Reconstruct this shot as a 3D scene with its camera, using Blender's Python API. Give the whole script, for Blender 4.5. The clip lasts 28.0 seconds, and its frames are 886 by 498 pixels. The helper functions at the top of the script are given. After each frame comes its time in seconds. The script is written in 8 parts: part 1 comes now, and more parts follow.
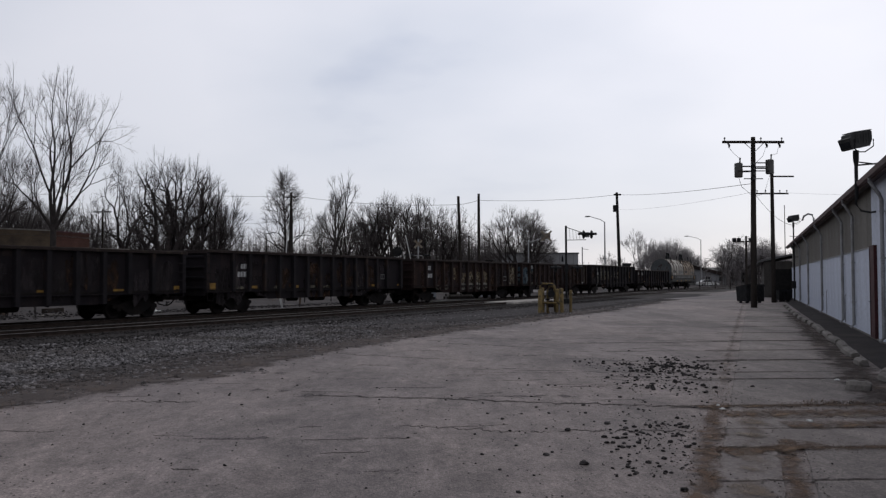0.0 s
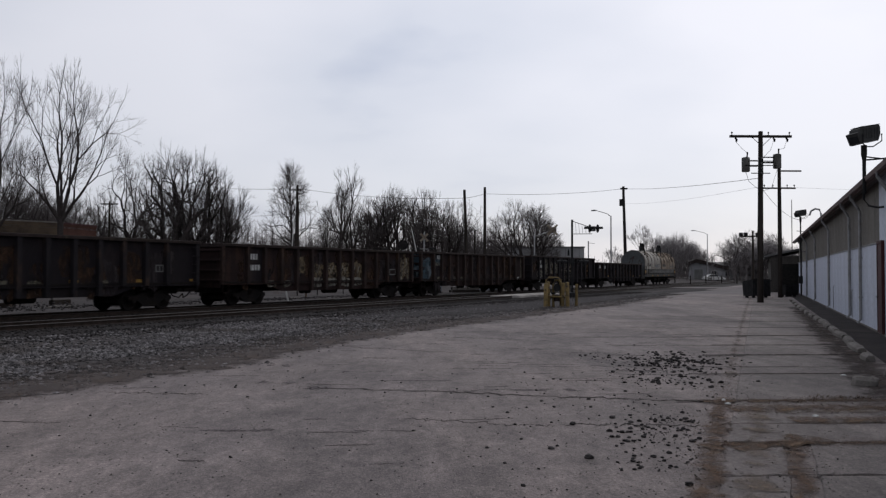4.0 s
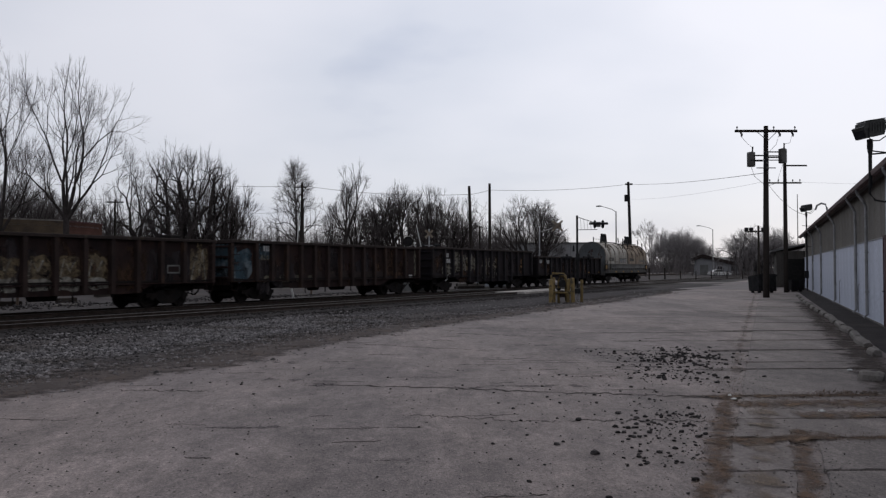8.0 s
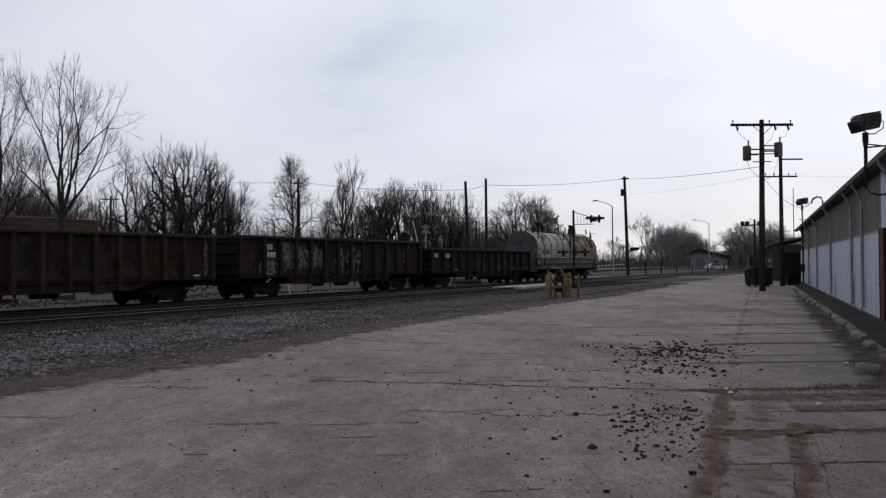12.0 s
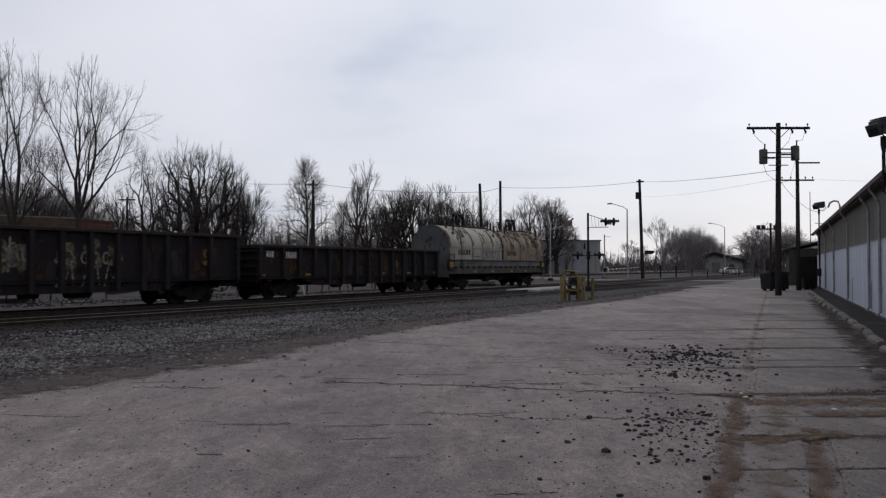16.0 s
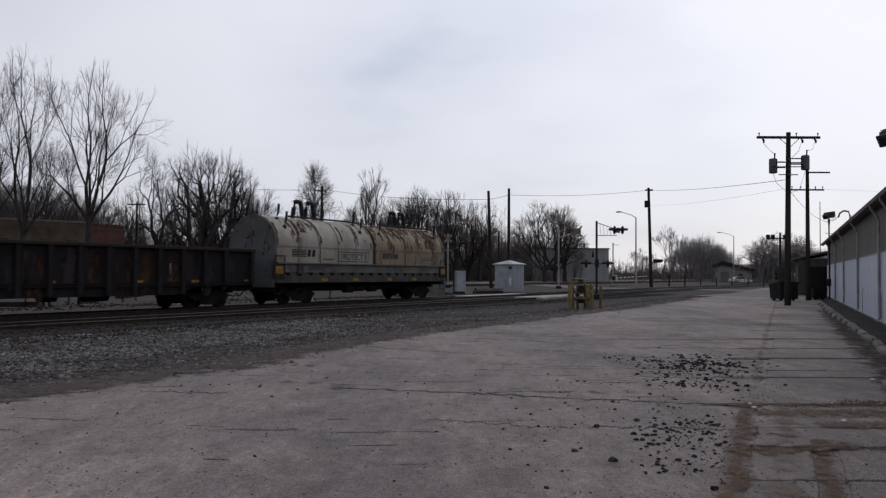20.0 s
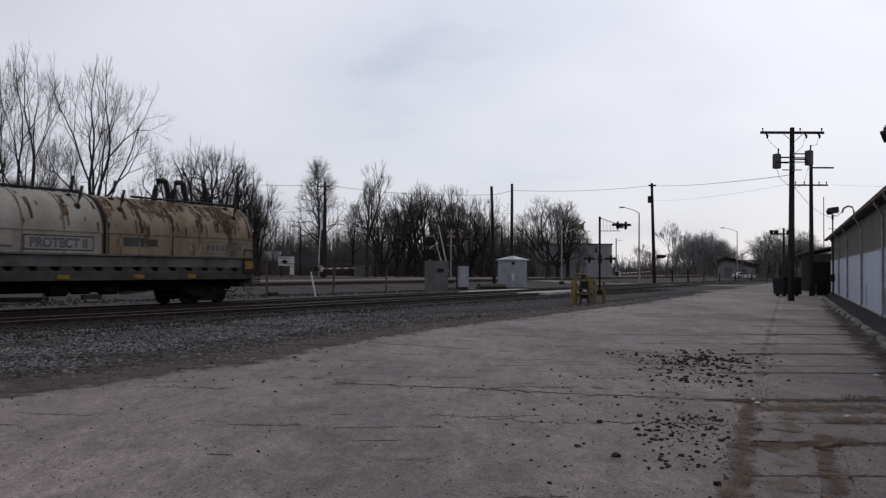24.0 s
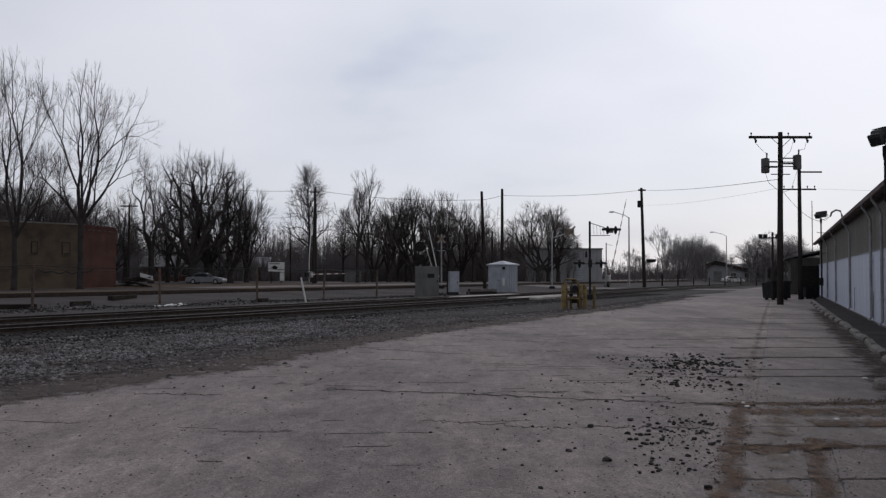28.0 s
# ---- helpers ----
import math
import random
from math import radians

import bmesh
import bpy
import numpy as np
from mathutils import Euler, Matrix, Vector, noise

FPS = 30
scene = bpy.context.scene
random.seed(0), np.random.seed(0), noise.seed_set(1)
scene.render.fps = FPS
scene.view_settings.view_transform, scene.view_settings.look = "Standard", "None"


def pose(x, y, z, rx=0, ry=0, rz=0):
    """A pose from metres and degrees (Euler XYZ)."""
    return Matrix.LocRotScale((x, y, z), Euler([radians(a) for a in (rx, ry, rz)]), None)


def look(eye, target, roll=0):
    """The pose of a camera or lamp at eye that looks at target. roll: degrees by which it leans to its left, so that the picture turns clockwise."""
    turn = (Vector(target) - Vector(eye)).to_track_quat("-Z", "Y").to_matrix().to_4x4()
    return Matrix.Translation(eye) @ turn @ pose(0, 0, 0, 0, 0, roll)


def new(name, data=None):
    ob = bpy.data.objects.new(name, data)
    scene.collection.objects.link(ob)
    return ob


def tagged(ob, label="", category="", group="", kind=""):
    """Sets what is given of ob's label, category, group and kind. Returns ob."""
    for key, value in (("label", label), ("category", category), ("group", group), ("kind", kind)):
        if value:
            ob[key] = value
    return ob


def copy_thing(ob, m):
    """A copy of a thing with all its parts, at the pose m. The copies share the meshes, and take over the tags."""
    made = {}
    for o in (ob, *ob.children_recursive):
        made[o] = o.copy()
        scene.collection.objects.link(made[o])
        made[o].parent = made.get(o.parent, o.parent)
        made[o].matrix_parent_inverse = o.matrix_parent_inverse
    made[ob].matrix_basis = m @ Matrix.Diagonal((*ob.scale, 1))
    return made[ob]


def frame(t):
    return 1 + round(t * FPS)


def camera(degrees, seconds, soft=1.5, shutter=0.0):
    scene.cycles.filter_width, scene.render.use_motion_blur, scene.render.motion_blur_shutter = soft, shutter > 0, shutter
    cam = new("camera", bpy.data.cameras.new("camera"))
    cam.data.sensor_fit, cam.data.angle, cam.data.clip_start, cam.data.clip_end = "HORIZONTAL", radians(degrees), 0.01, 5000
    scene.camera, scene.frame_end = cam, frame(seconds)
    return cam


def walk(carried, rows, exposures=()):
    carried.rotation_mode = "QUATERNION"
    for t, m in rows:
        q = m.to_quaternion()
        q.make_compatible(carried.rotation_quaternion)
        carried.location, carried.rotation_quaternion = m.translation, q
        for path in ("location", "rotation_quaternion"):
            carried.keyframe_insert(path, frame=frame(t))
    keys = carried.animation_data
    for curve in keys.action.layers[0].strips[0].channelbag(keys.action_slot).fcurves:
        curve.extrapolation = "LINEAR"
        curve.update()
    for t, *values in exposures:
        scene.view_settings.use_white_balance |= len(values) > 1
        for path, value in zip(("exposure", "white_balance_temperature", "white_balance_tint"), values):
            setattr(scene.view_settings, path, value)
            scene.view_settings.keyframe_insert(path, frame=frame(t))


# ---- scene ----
# The camera is held by hand at one spot; x is to the right of its mean view, y ahead, z up.
cam = camera(55.2, 28.0, soft=1.3, shutter=0.5)
PATH = [
    (0, pose(0, 0, 1.72, 92.032, 0.174, -1.552)), (0.5, pose(0, 0, 1.72, 92.097, 0.299, -1.288)), (1, pose(0, 0, 1.72, 91.985, 0.333, -1.475)),
    (1.5, pose(0, 0, 1.72, 91.765, 0.122, -1.482)), (2, pose(0, 0, 1.72, 91.621, 0.201, -1.608)), (2.5, pose(0, 0, 1.72, 91.596, 0.06, -1.567)),
    (3, pose(0, 0, 1.72, 91.632, 0.103, -1.365)), (3.5, pose(0, 0, 1.72, 91.52, -0.044, -1.275)), (5.5, pose(0, 0, 1.72, 91.942, 0.111, -0.775)),
    (6, pose(0, 0, 1.72, 91.94, 0.072, -0.679)), (6.5, pose(0, 0, 1.72, 91.712, -0.053, -0.792)), (7, pose(0, 0, 1.72, 91.656, 0.11, -0.901)),
    (7.5, pose(0, 0, 1.72, 91.448, 0.065, -0.785)), (8, pose(0, 0, 1.72, 91.348, 0.185, -0.817)), (8.5, pose(0, 0, 1.72, 91.289, 0.105, -0.984)),
    (9, pose(0, 0, 1.72, 91.26, 0.068, -1.111)), (9.5, pose(0, 0, 1.72, 91.163, 0.013, -1.23)), (10, pose(0, 0, 1.72, 90.941, 0.129, -1.39)),
    (10.5, pose(0, 0, 1.72, 90.866, 0.051, -2.074)), (11, pose(0, 0, 1.72, 90.922, 0.293, -1.715)), (11.5, pose(0, 0, 1.72, 91.03, 0.242, -1.024)),
    (12, pose(0, 0, 1.72, 91.035, 0.492, -1.041)), (12.5, pose(0, 0, 1.72, 91.057, 0.261, -0.792)), (14.5, pose(0, 0, 1.72, 91.16, 0.289, -0.176)),
    (15, pose(0, 0, 1.72, 91.234, 0.115, -0.114)), (15.5, pose(0, 0, 1.72, 91.172, 0.111, -0.09)), (16, pose(0, 0, 1.72, 91.186, 0.15, -0.1)),
    (16.5, pose(0, 0, 1.72, 91.346, 0.143, -0.1)), (17, pose(0, 0, 1.72, 91.456, 0.025, -0.062)), (17.5, pose(0, 0, 1.72, 91.52, -0.002, -0.066)),
    (18, pose(0, 0, 1.72, 91.422, 0.022, 0.21)), (18.5, pose(0, 0, 1.72, 91.422, -0.111, 0.384)), (19, pose(0, 0, 1.72, 91.461, -0.144, 0.259)),
    (19.5, pose(0, 0, 1.72, 91.541, -0.196, 0.412)), (20, pose(0, 0, 1.72, 91.654, -0.33, 0.443)), (20.5, pose(0, 0, 1.72, 91.736, -0.163, 0.401)),
    (21, pose(0, 0, 1.72, 91.691, -0.251, 0.413)), (21.5, pose(0, 0, 1.72, 91.69, -0.258, 0.52)), (23.5, pose(0, 0, 1.72, 91.454, -0.386, 0.639)),
    (24, pose(0, 0, 1.72, 91.35, -0.323, 0.647)), (24.5, pose(0, 0, 1.72, 91.526, -0.467, 0.639)), (25, pose(0, 0, 1.72, 91.683, -0.429, 0.641)),
    (25.5, pose(0, 0, 1.72, 91.741, -0.178, 0.658)), (26, pose(0, 0, 1.72, 91.771, -0.304, 0.557)), (26.5, pose(0, 0, 1.72, 91.766, -0.193, 0.198)),
    (27, pose(0, 0, 1.72, 91.804, -0.122, 0.173)), (27.5, pose(0, 0, 1.72, 91.772, 0.058, 0.384)), (28, pose(0, 0, 1.72, 91.701, -0.103, 0.006)),
   
]

walk(cam, PATH, exposures=((0, 0.0), (7, 0.0), (12, 0.04), (17, 0.03), (21, 0.02), (27, -0.03), (28, -0.03)))

# ---- world and light: a bright overcast sky ----
def make_world():
    w = bpy.data.worlds.new("overcast_sky")
    scene.world = w
    w.use_nodes = True
    nt = w.node_tree
    nd, ln = nt.nodes, nt.links
    nd.clear()
    out = nd.new("ShaderNodeOutputWorld")
    sky = nd.new("ShaderNodeTexSky")
    sky.sky_type = "NISHITA"
    sky.sun_disc = False
    sky.sun_elevation, sky.sun_rotation = radians(38), radians(35)
    bg_sky = nd.new("ShaderNodeBackground")
    bg_sky.inputs["Strength"].default_value = 0.05 * 0.3
    ln.new(sky.outputs[0], bg_sky.inputs["Color"])
    co = nd.new("ShaderNodeTexCoord")
    sep = nd.new("ShaderNodeSeparateXYZ")
    ln.new(co.outputs["Generated"], sep.inputs[0])
    # flatten the direction onto a cloud deck
    add = nd.new("ShaderNodeMath"); add.operation = "ADD"; add.inputs[1].default_value = 0.22
    ln.new(sep.outputs["Z"], add.inputs[0])
    mx = nd.new("ShaderNodeMath"); mx.operation = "MAXIMUM"; mx.inputs[1].default_value = 0.1
    ln.new(add.outputs[0], mx.inputs[0])
    div = nd.new("ShaderNodeVectorMath"); div.operation = "DIVIDE"
    cmb = nd.new("ShaderNodeCombineXYZ")
    for i in range(3):
        ln.new(mx.outputs[0], cmb.inputs[i])
    ln.new(co.outputs["Generated"], div.inputs[0])
    ln.new(cmb.outputs[0], div.inputs[1])
    n1 = nd.new("ShaderNodeTexNoise")
    n1.inputs["Scale"].default_value, n1.inputs["Detail"].default_value = 1.3, 5.0
    n1.inputs["Roughness"].default_value = 0.42
    ln.new(div.outputs[0], n1.inputs["Vector"])
    n2 = nd.new("ShaderNodeTexNoise")
    n2.inputs["Scale"].default_value, n2.inputs["Detail"].default_value = 0.55, 2.0
    ln.new(div.outputs[0], n2.inputs["Vector"])
    mix = nd.new("ShaderNodeMath"); mix.operation = "MULTIPLY_ADD"
    mix.inputs[1].default_value = 0.55
    ln.new(n1.outputs["Fac"], mix.inputs[0])
    half = nd.new("ShaderNodeMath"); half.operation = "MULTIPLY"; half.inputs[1].default_value = 0.45
    ln.new(n2.outputs["Fac"], half.inputs[0])
    ln.new(half.outputs[0], mix.inputs[2])
    ramp = nd.new("ShaderNodeValToRGB")
    el = ramp.color_ramp.elements
    el[0].position, el[0].color = 0.38, (0.48, 0.525, 0.66, 1)
    el[1].position, el[1].color = 0.62, (0.885, 0.882, 0.95, 1)
    e = el.new(0.46); e.color = (0.735, 0.755, 0.84, 1)
    ln.new(mix.outputs[0], ramp.inputs[0])
    # paler towards the horizon
    hz = nd.new("ShaderNodeMapRange")
    hz.inputs["From Min"].default_value, hz.inputs["From Max"].default_value = 0.0, 0.26
    hz.inputs["To Min"].default_value, hz.inputs["To Max"].default_value = 0.75, 0.0
    ln.new(sep.outputs["Z"], hz.inputs["Value"])
    pale = nd.new("ShaderNodeMix"); pale.data_type = "RGBA"
    pale.inputs[7].default_value = (0.785, 0.782, 0.858, 1)
    ln.new(hz.outputs[0], pale.inputs[0])
    ln.new(ramp.outputs[0], pale.inputs[6])
    bg = nd.new("ShaderNodeBackground")
    bg.inputs["Strength"].default_value = 0.9
    # the cloud is thinner on the sun's side
    dot = nd.new("ShaderNodeVectorMath"); dot.operation = "DOT_PRODUCT"
    dot.inputs[1].default_value = (0.465, 0.543, 0.698)
    ln.new(co.outputs["Generated"], dot.inputs[0])
    glow = nd.new("ShaderNodeMapRange")
    glow.inputs["From Min"].default_value, glow.inputs["From Max"].default_value = 0.3, 1.0
    glow.inputs["To Min"].default_value, glow.inputs["To Max"].default_value = 0.77, 1.06
    ln.new(dot.outputs["Value"], glow.inputs["Value"])
    sc = nd.new("ShaderNodeVectorMath"); sc.operation = "SCALE"
    ln.new(pale.outputs[2], sc.inputs[0]); ln.new(glow.outputs[0], sc.inputs["Scale"])
    ln.new(sc.outputs[0], bg.inputs["Color"])
    both = nd.new("ShaderNodeAddShader")
    ln.new(bg_sky.outputs[0], both.inputs[0])
    ln.new(bg.outputs[0], both.inputs[1])
    ln.new(both.outputs[0], out.inputs["Surface"])


make_world()
sun = new("sun", bpy.data.lights.new("sun", "SUN"))
sun.data.energy, sun.data.angle, sun.data.color = 0.5, radians(25), (1.0, 0.96, 0.9)
sun.matrix_world = look((30, 45, 45), (0, 10, 0))


# ---- geometry helpers ----
class Geo:
    """Collects verts and faces of one mesh."""

    def __init__(self):
        self.v, self.f = [], []

    def box(self, x0, x1, y0, y1, z0, z1):
        n = len(self.v)
        self.v += [(x0, y0, z0), (x1, y0, z0), (x1, y1, z0), (x0, y1, z0), (x0, y0, z1), (x1, y0, z1), (x1, y1, z1), (x0, y1, z1)]
        self.f += [(n, n + 3, n + 2, n + 1), (n + 4, n + 5, n + 6, n + 7), (n, n + 1, n + 5, n + 4), (n + 1, n + 2, n + 6, n + 5), (n + 2, n + 3, n + 7, n + 6), (n + 3, n, n + 4, n + 7)]
        return self

    def bbox(self, x0, x1, y0, y1, z0, z1, b=0.02):
        """A box with chamfered vertical and top edges."""
        pl = [(x0 + b, y0), (x1 - b, y0), (x1, y0 + b), (x1, y1 - b), (x1 - b, y1), (x0 + b, y1), (x0, y1 - b), (x0, y0 + b)]
        ins = [(x + (b if x < (x0 + x1) / 2 else -b), y + (b if y < (y0 + y1) / 2 else -b)) for x, y in pl]
        self.rings([[(x, y, z0) for x, y in pl], [(x, y, z1 - b) for x, y in pl], [(x, y, z1) for x, y in ins]])
        return self

    def rings(self, rr, caps=True):
        n, k = len(self.v), len(rr[0])
        for r in rr:
            self.v += [tuple(p) for p in r]
        for i in range(len(rr) - 1):
            for j in range(k):
                a, b = n + i * k + j, n + i * k + (j + 1) % k
                self.f.append((a, b, b + k, a + k))
        if caps:
            self.f.append(tuple(range(n + k - 1, n - 1, -1)))
            m = n + (len(rr) - 1) * k
            self.f.append(tuple(range(m, m + k)))
        return self

    def tube(self, pts, rad, sides=8, caps=True):
        """A tube through pts; rad a number or one for each point."""
        pts = [Vector(p) for p in pts]
        rr = []
        for i, p in enumerate(pts):
            d = (pts[min(i + 1, len(pts) - 1)] - pts[max(i - 1, 0)]).normalized()
            u = d.cross(Vector((0, 0, 1)) if abs(d.z) < 0.95 else Vector((1, 0, 0))).normalized()
            w = d.cross(u)
            r = rad if isinstance(rad, (int, float)) else rad[i]
            rr.append([p + u * (r * math.cos(2 * math.pi * a / sides)) - w * (r * math.sin(2 * math.pi * a / sides)) for a in range(sides)])
        return self.rings(rr, caps)

    def prism(self, poly, axis, a0, a1):
        """A polygon pushed along an axis; poly holds the other two coordinates in the order of the axes."""
        def p3(p, a):
            return {"x": (a, p[0], p[1]), "y": (p[0], a, p[1]), "z": (p[0], p[1], a)}[axis]
        return self.rings([[p3(p, a0) for p in poly], [p3(p, a1) for p in poly]])

    def strip(self, rows):
        """A sheet of quads through rows of points."""
        n, k = len(self.v), len(rows[0])
        for r in rows:
            self.v += [tuple(p) for p in r]
        for i in range(len(rows) - 1):
            for j in range(k - 1):
                a = n + i * k + j
                self.f.append((a, a + 1, a + k + 1, a + k))
        return self

    def mesh(self, name, material=None, smooth=False):
        me = bpy.data.meshes.new(name)
        me.from_pydata(self.v, [], self.f)
        bm = bmesh.new()
        bm.from_mesh(me)
        bmesh.ops.recalc_face_normals(bm, faces=bm.faces)
        bm.to_mesh(me)
        bm.free()
        if material:
            me.materials.append(material)
        if smooth:
            me.polygons.foreach_set("use_smooth", [True] * len(me.polygons))
            me.set_sharp_from_angle(angle=radians(38))
        return me


def part(name, geo, material, parent=None, label="", smooth=False, m=None):
    """One mesh object, under a thing or a part if parent is given."""
    data = geo.mesh(name, material, smooth) if isinstance(geo, Geo) else geo
    ob = new(name, data)
    if parent is not None:
        ob.parent = parent
    if m is not None:
        ob.matrix_basis = m
    if label:
        ob["label"] = label
    return ob


def thing(name, label, category, m=None, group="", kind=""):
    ob = new(name)
    ob.empty_display_size = 0.3
    if m is not None:
        ob.matrix_basis = m
    return tagged(ob, label, category, group, kind)


# ---- materials ----
def mat(name, base, other=None, scale=3.0, fine=40.0, rough=0.8, metal=0.0, bump=0.15, rand=0.0, amount=0.5, lo=0.4, hi=0.65, stretch=(1, 1, 1), third=None, tscale=0.6, tlo=0.55, thi=0.7, generated=False, island=0.0, spec=0.25, holes=0.0, hscale=6.0):
    """Base colour broken up by patches of another colour, fine grain, an optional third stain, and relief."""
    m = bpy.data.materials.new(name)
    m.use_nodes = True
    nt = m.node_tree
    nd, ln = nt.nodes, nt.links
    bs = nd["Principled BSDF"]
    bs.inputs["Metallic"].default_value = metal
    bs.inputs["Specular IOR Level"].default_value = spec
    co = nd.new("ShaderNodeTexCoord")
    mp = nd.new("ShaderNodeMapping")
    mp.inputs["Scale"].default_value = stretch
    ln.new(co.outputs["Generated" if generated else "Object"], mp.inputs[0])
    vec = mp.outputs[0]

    def noise_node(sc, det=5.0, ro=0.6):
        n = nd.new("ShaderNodeTexNoise")
        n.inputs["Scale"].default_value, n.inputs["Detail"].default_value, n.inputs["Roughness"].default_value = sc, det, ro
        ln.new(vec, n.inputs["Vector"])
        return n.outputs["Fac"]

    def ramp(fac, a, b, to=1.0):
        r = nd.new("ShaderNodeMapRange")
        r.inputs["From Min"].default_value, r.inputs["From Max"].default_value, r.inputs["To Max"].default_value = a, b, to
        ln.new(fac, r.inputs["Value"])
        return r.outputs[0]

    def mixc(fac, a, b):
        x = nd.new("ShaderNodeMix"); x.data_type = "RGBA"
        ln.new(fac, x.inputs[0])
        for i, c in ((6, a), (7, b)):
            if isinstance(c, tuple):
                x.inputs[i].default_value = (*c, 1)
            else:
                ln.new(c, x.inputs[i])
        return x.outputs[2]
    other = other or tuple(c * 0.6 for c in base)
    big = noise_node(scale)
    col = mixc(ramp(big, lo, hi, amount * 2 if amount < 0.5 else 1.0), base, other)
    if third:
        col = mixc(ramp(noise_node(tscale, 6.0, 0.65), tlo, thi), col, third)
    gr = noise_node(fine, 3.0, 0.7)
    g2 = nd.new("ShaderNodeMapRange")
    g2.inputs["From Min"].default_value, g2.inputs["From Max"].default_value = 0.25, 0.75
    g2.inputs["To Min"].default_value, g2.inputs["To Max"].default_value = 0.72, 1.28
    ln.new(gr, g2.inputs["Value"])
    val = g2.outputs[0]
    if rand:
        oi = nd.new("ShaderNodeObjectInfo")
        rr = nd.new("ShaderNodeMapRange")
        rr.inputs["To Min"].default_value, rr.inputs["To Max"].default_value = 1 - rand, 1 + rand
        ln.new(oi.outputs["Random"], rr.inputs["Value"])
        mu = nd.new("ShaderNodeMath"); mu.operation = "MULTIPLY"
        ln.new(val, mu.inputs[0]); ln.new(rr.outputs[0], mu.inputs[1])
        val = mu.outputs[0]
    if island:
        gi = nd.new("ShaderNodeNewGeometry")
        rr = nd.new("ShaderNodeMapRange")
        rr.inputs["To Min"].default_value, rr.inputs["To Max"].default_value = 1 - island, 1 + island
        ln.new(gi.outputs["Random Per Island"], rr.inputs["Value"])
        mu = nd.new("ShaderNodeMath"); mu.operation = "MULTIPLY"
        ln.new(val, mu.inputs[0]); ln.new(rr.outputs[0], mu.inputs[1])
        val = mu.outputs[0]
    hs = nd.new("ShaderNodeHueSaturation")
    ln.new(col, hs.inputs["Color"]); ln.new(val, hs.inputs["Value"])
    ln.new(hs.outputs[0], bs.inputs["Base Color"])
    ro = nd.new("ShaderNodeMapRange")
    ro.inputs["To Min"].default_value, ro.inputs["To Max"].default_value = max(rough - 0.12, 0.05), min(rough + 0.12, 1)
    ln.new(big, ro.inputs["Value"]); ln.new(ro.outputs[0], bs.inputs["Roughness"])
    if holes:
        hm = ramp(noise_node(hscale, 6.0, 0.7), holes - 0.06, holes + 0.06)
        ln.new(hm, bs.inputs["Alpha"])
    if bump:
        b = nd.new("ShaderNodeBump")
        b.inputs["Strength"].default_value, b.inputs["Distance"].default_value = bump, 0.02
        ln.new(gr, b.inputs["Height"]); ln.new(b.outputs[0], bs.inputs["Normal"])
    return m


def soft_edges(m, scale, fill):
    """Lets a strip of dirt thin out in ragged patches from its middle line to its two long edges."""
    nt = m.node_tree
    nd, ln = nt.nodes, nt.links
    co = nd.new("ShaderNodeTexCoord")
    n = nd.new("ShaderNodeTexNoise")
    n.inputs["Scale"].default_value, n.inputs["Detail"].default_value, n.inputs["Roughness"].default_value = scale, 8.0, 0.78
    ln.new(co.outputs["Object"], n.inputs["Vector"])
    sep = nd.new("ShaderNodeSeparateXYZ")
    ln.new(co.outputs["Generated"], sep.inputs[0])

    def op(kind, a, b):
        x = nd.new("ShaderNodeMath"); x.operation = kind
        for i, c in enumerate((a, b)):
            if isinstance(c, float):
                x.inputs[i].default_value = c
            else:
                ln.new(c, x.inputs[i])
        return x.outputs[0]
    off = op("ABSOLUTE", op("SUBTRACT", op("MULTIPLY", sep.outputs["Y"], 2.0), 1.0), 0.0)
    edge = op("MULTIPLY", op("POWER", off, 1.6), 1.35)
    val = op("SUBTRACT", op("ADD", op("MULTIPLY", op("SUBTRACT", n.outputs["Fac"], 0.5), 2.6), fill), edge)
    r = nd.new("ShaderNodeMapRange")
    r.inputs["From Min"].default_value, r.inputs["From Max"].default_value, r.inputs["To Max"].default_value = 0.0, 0.4, 0.92
    ln.new(val, r.inputs["Value"])
    ln.new(r.outputs[0], nd["Principled BSDF"].inputs["Alpha"])


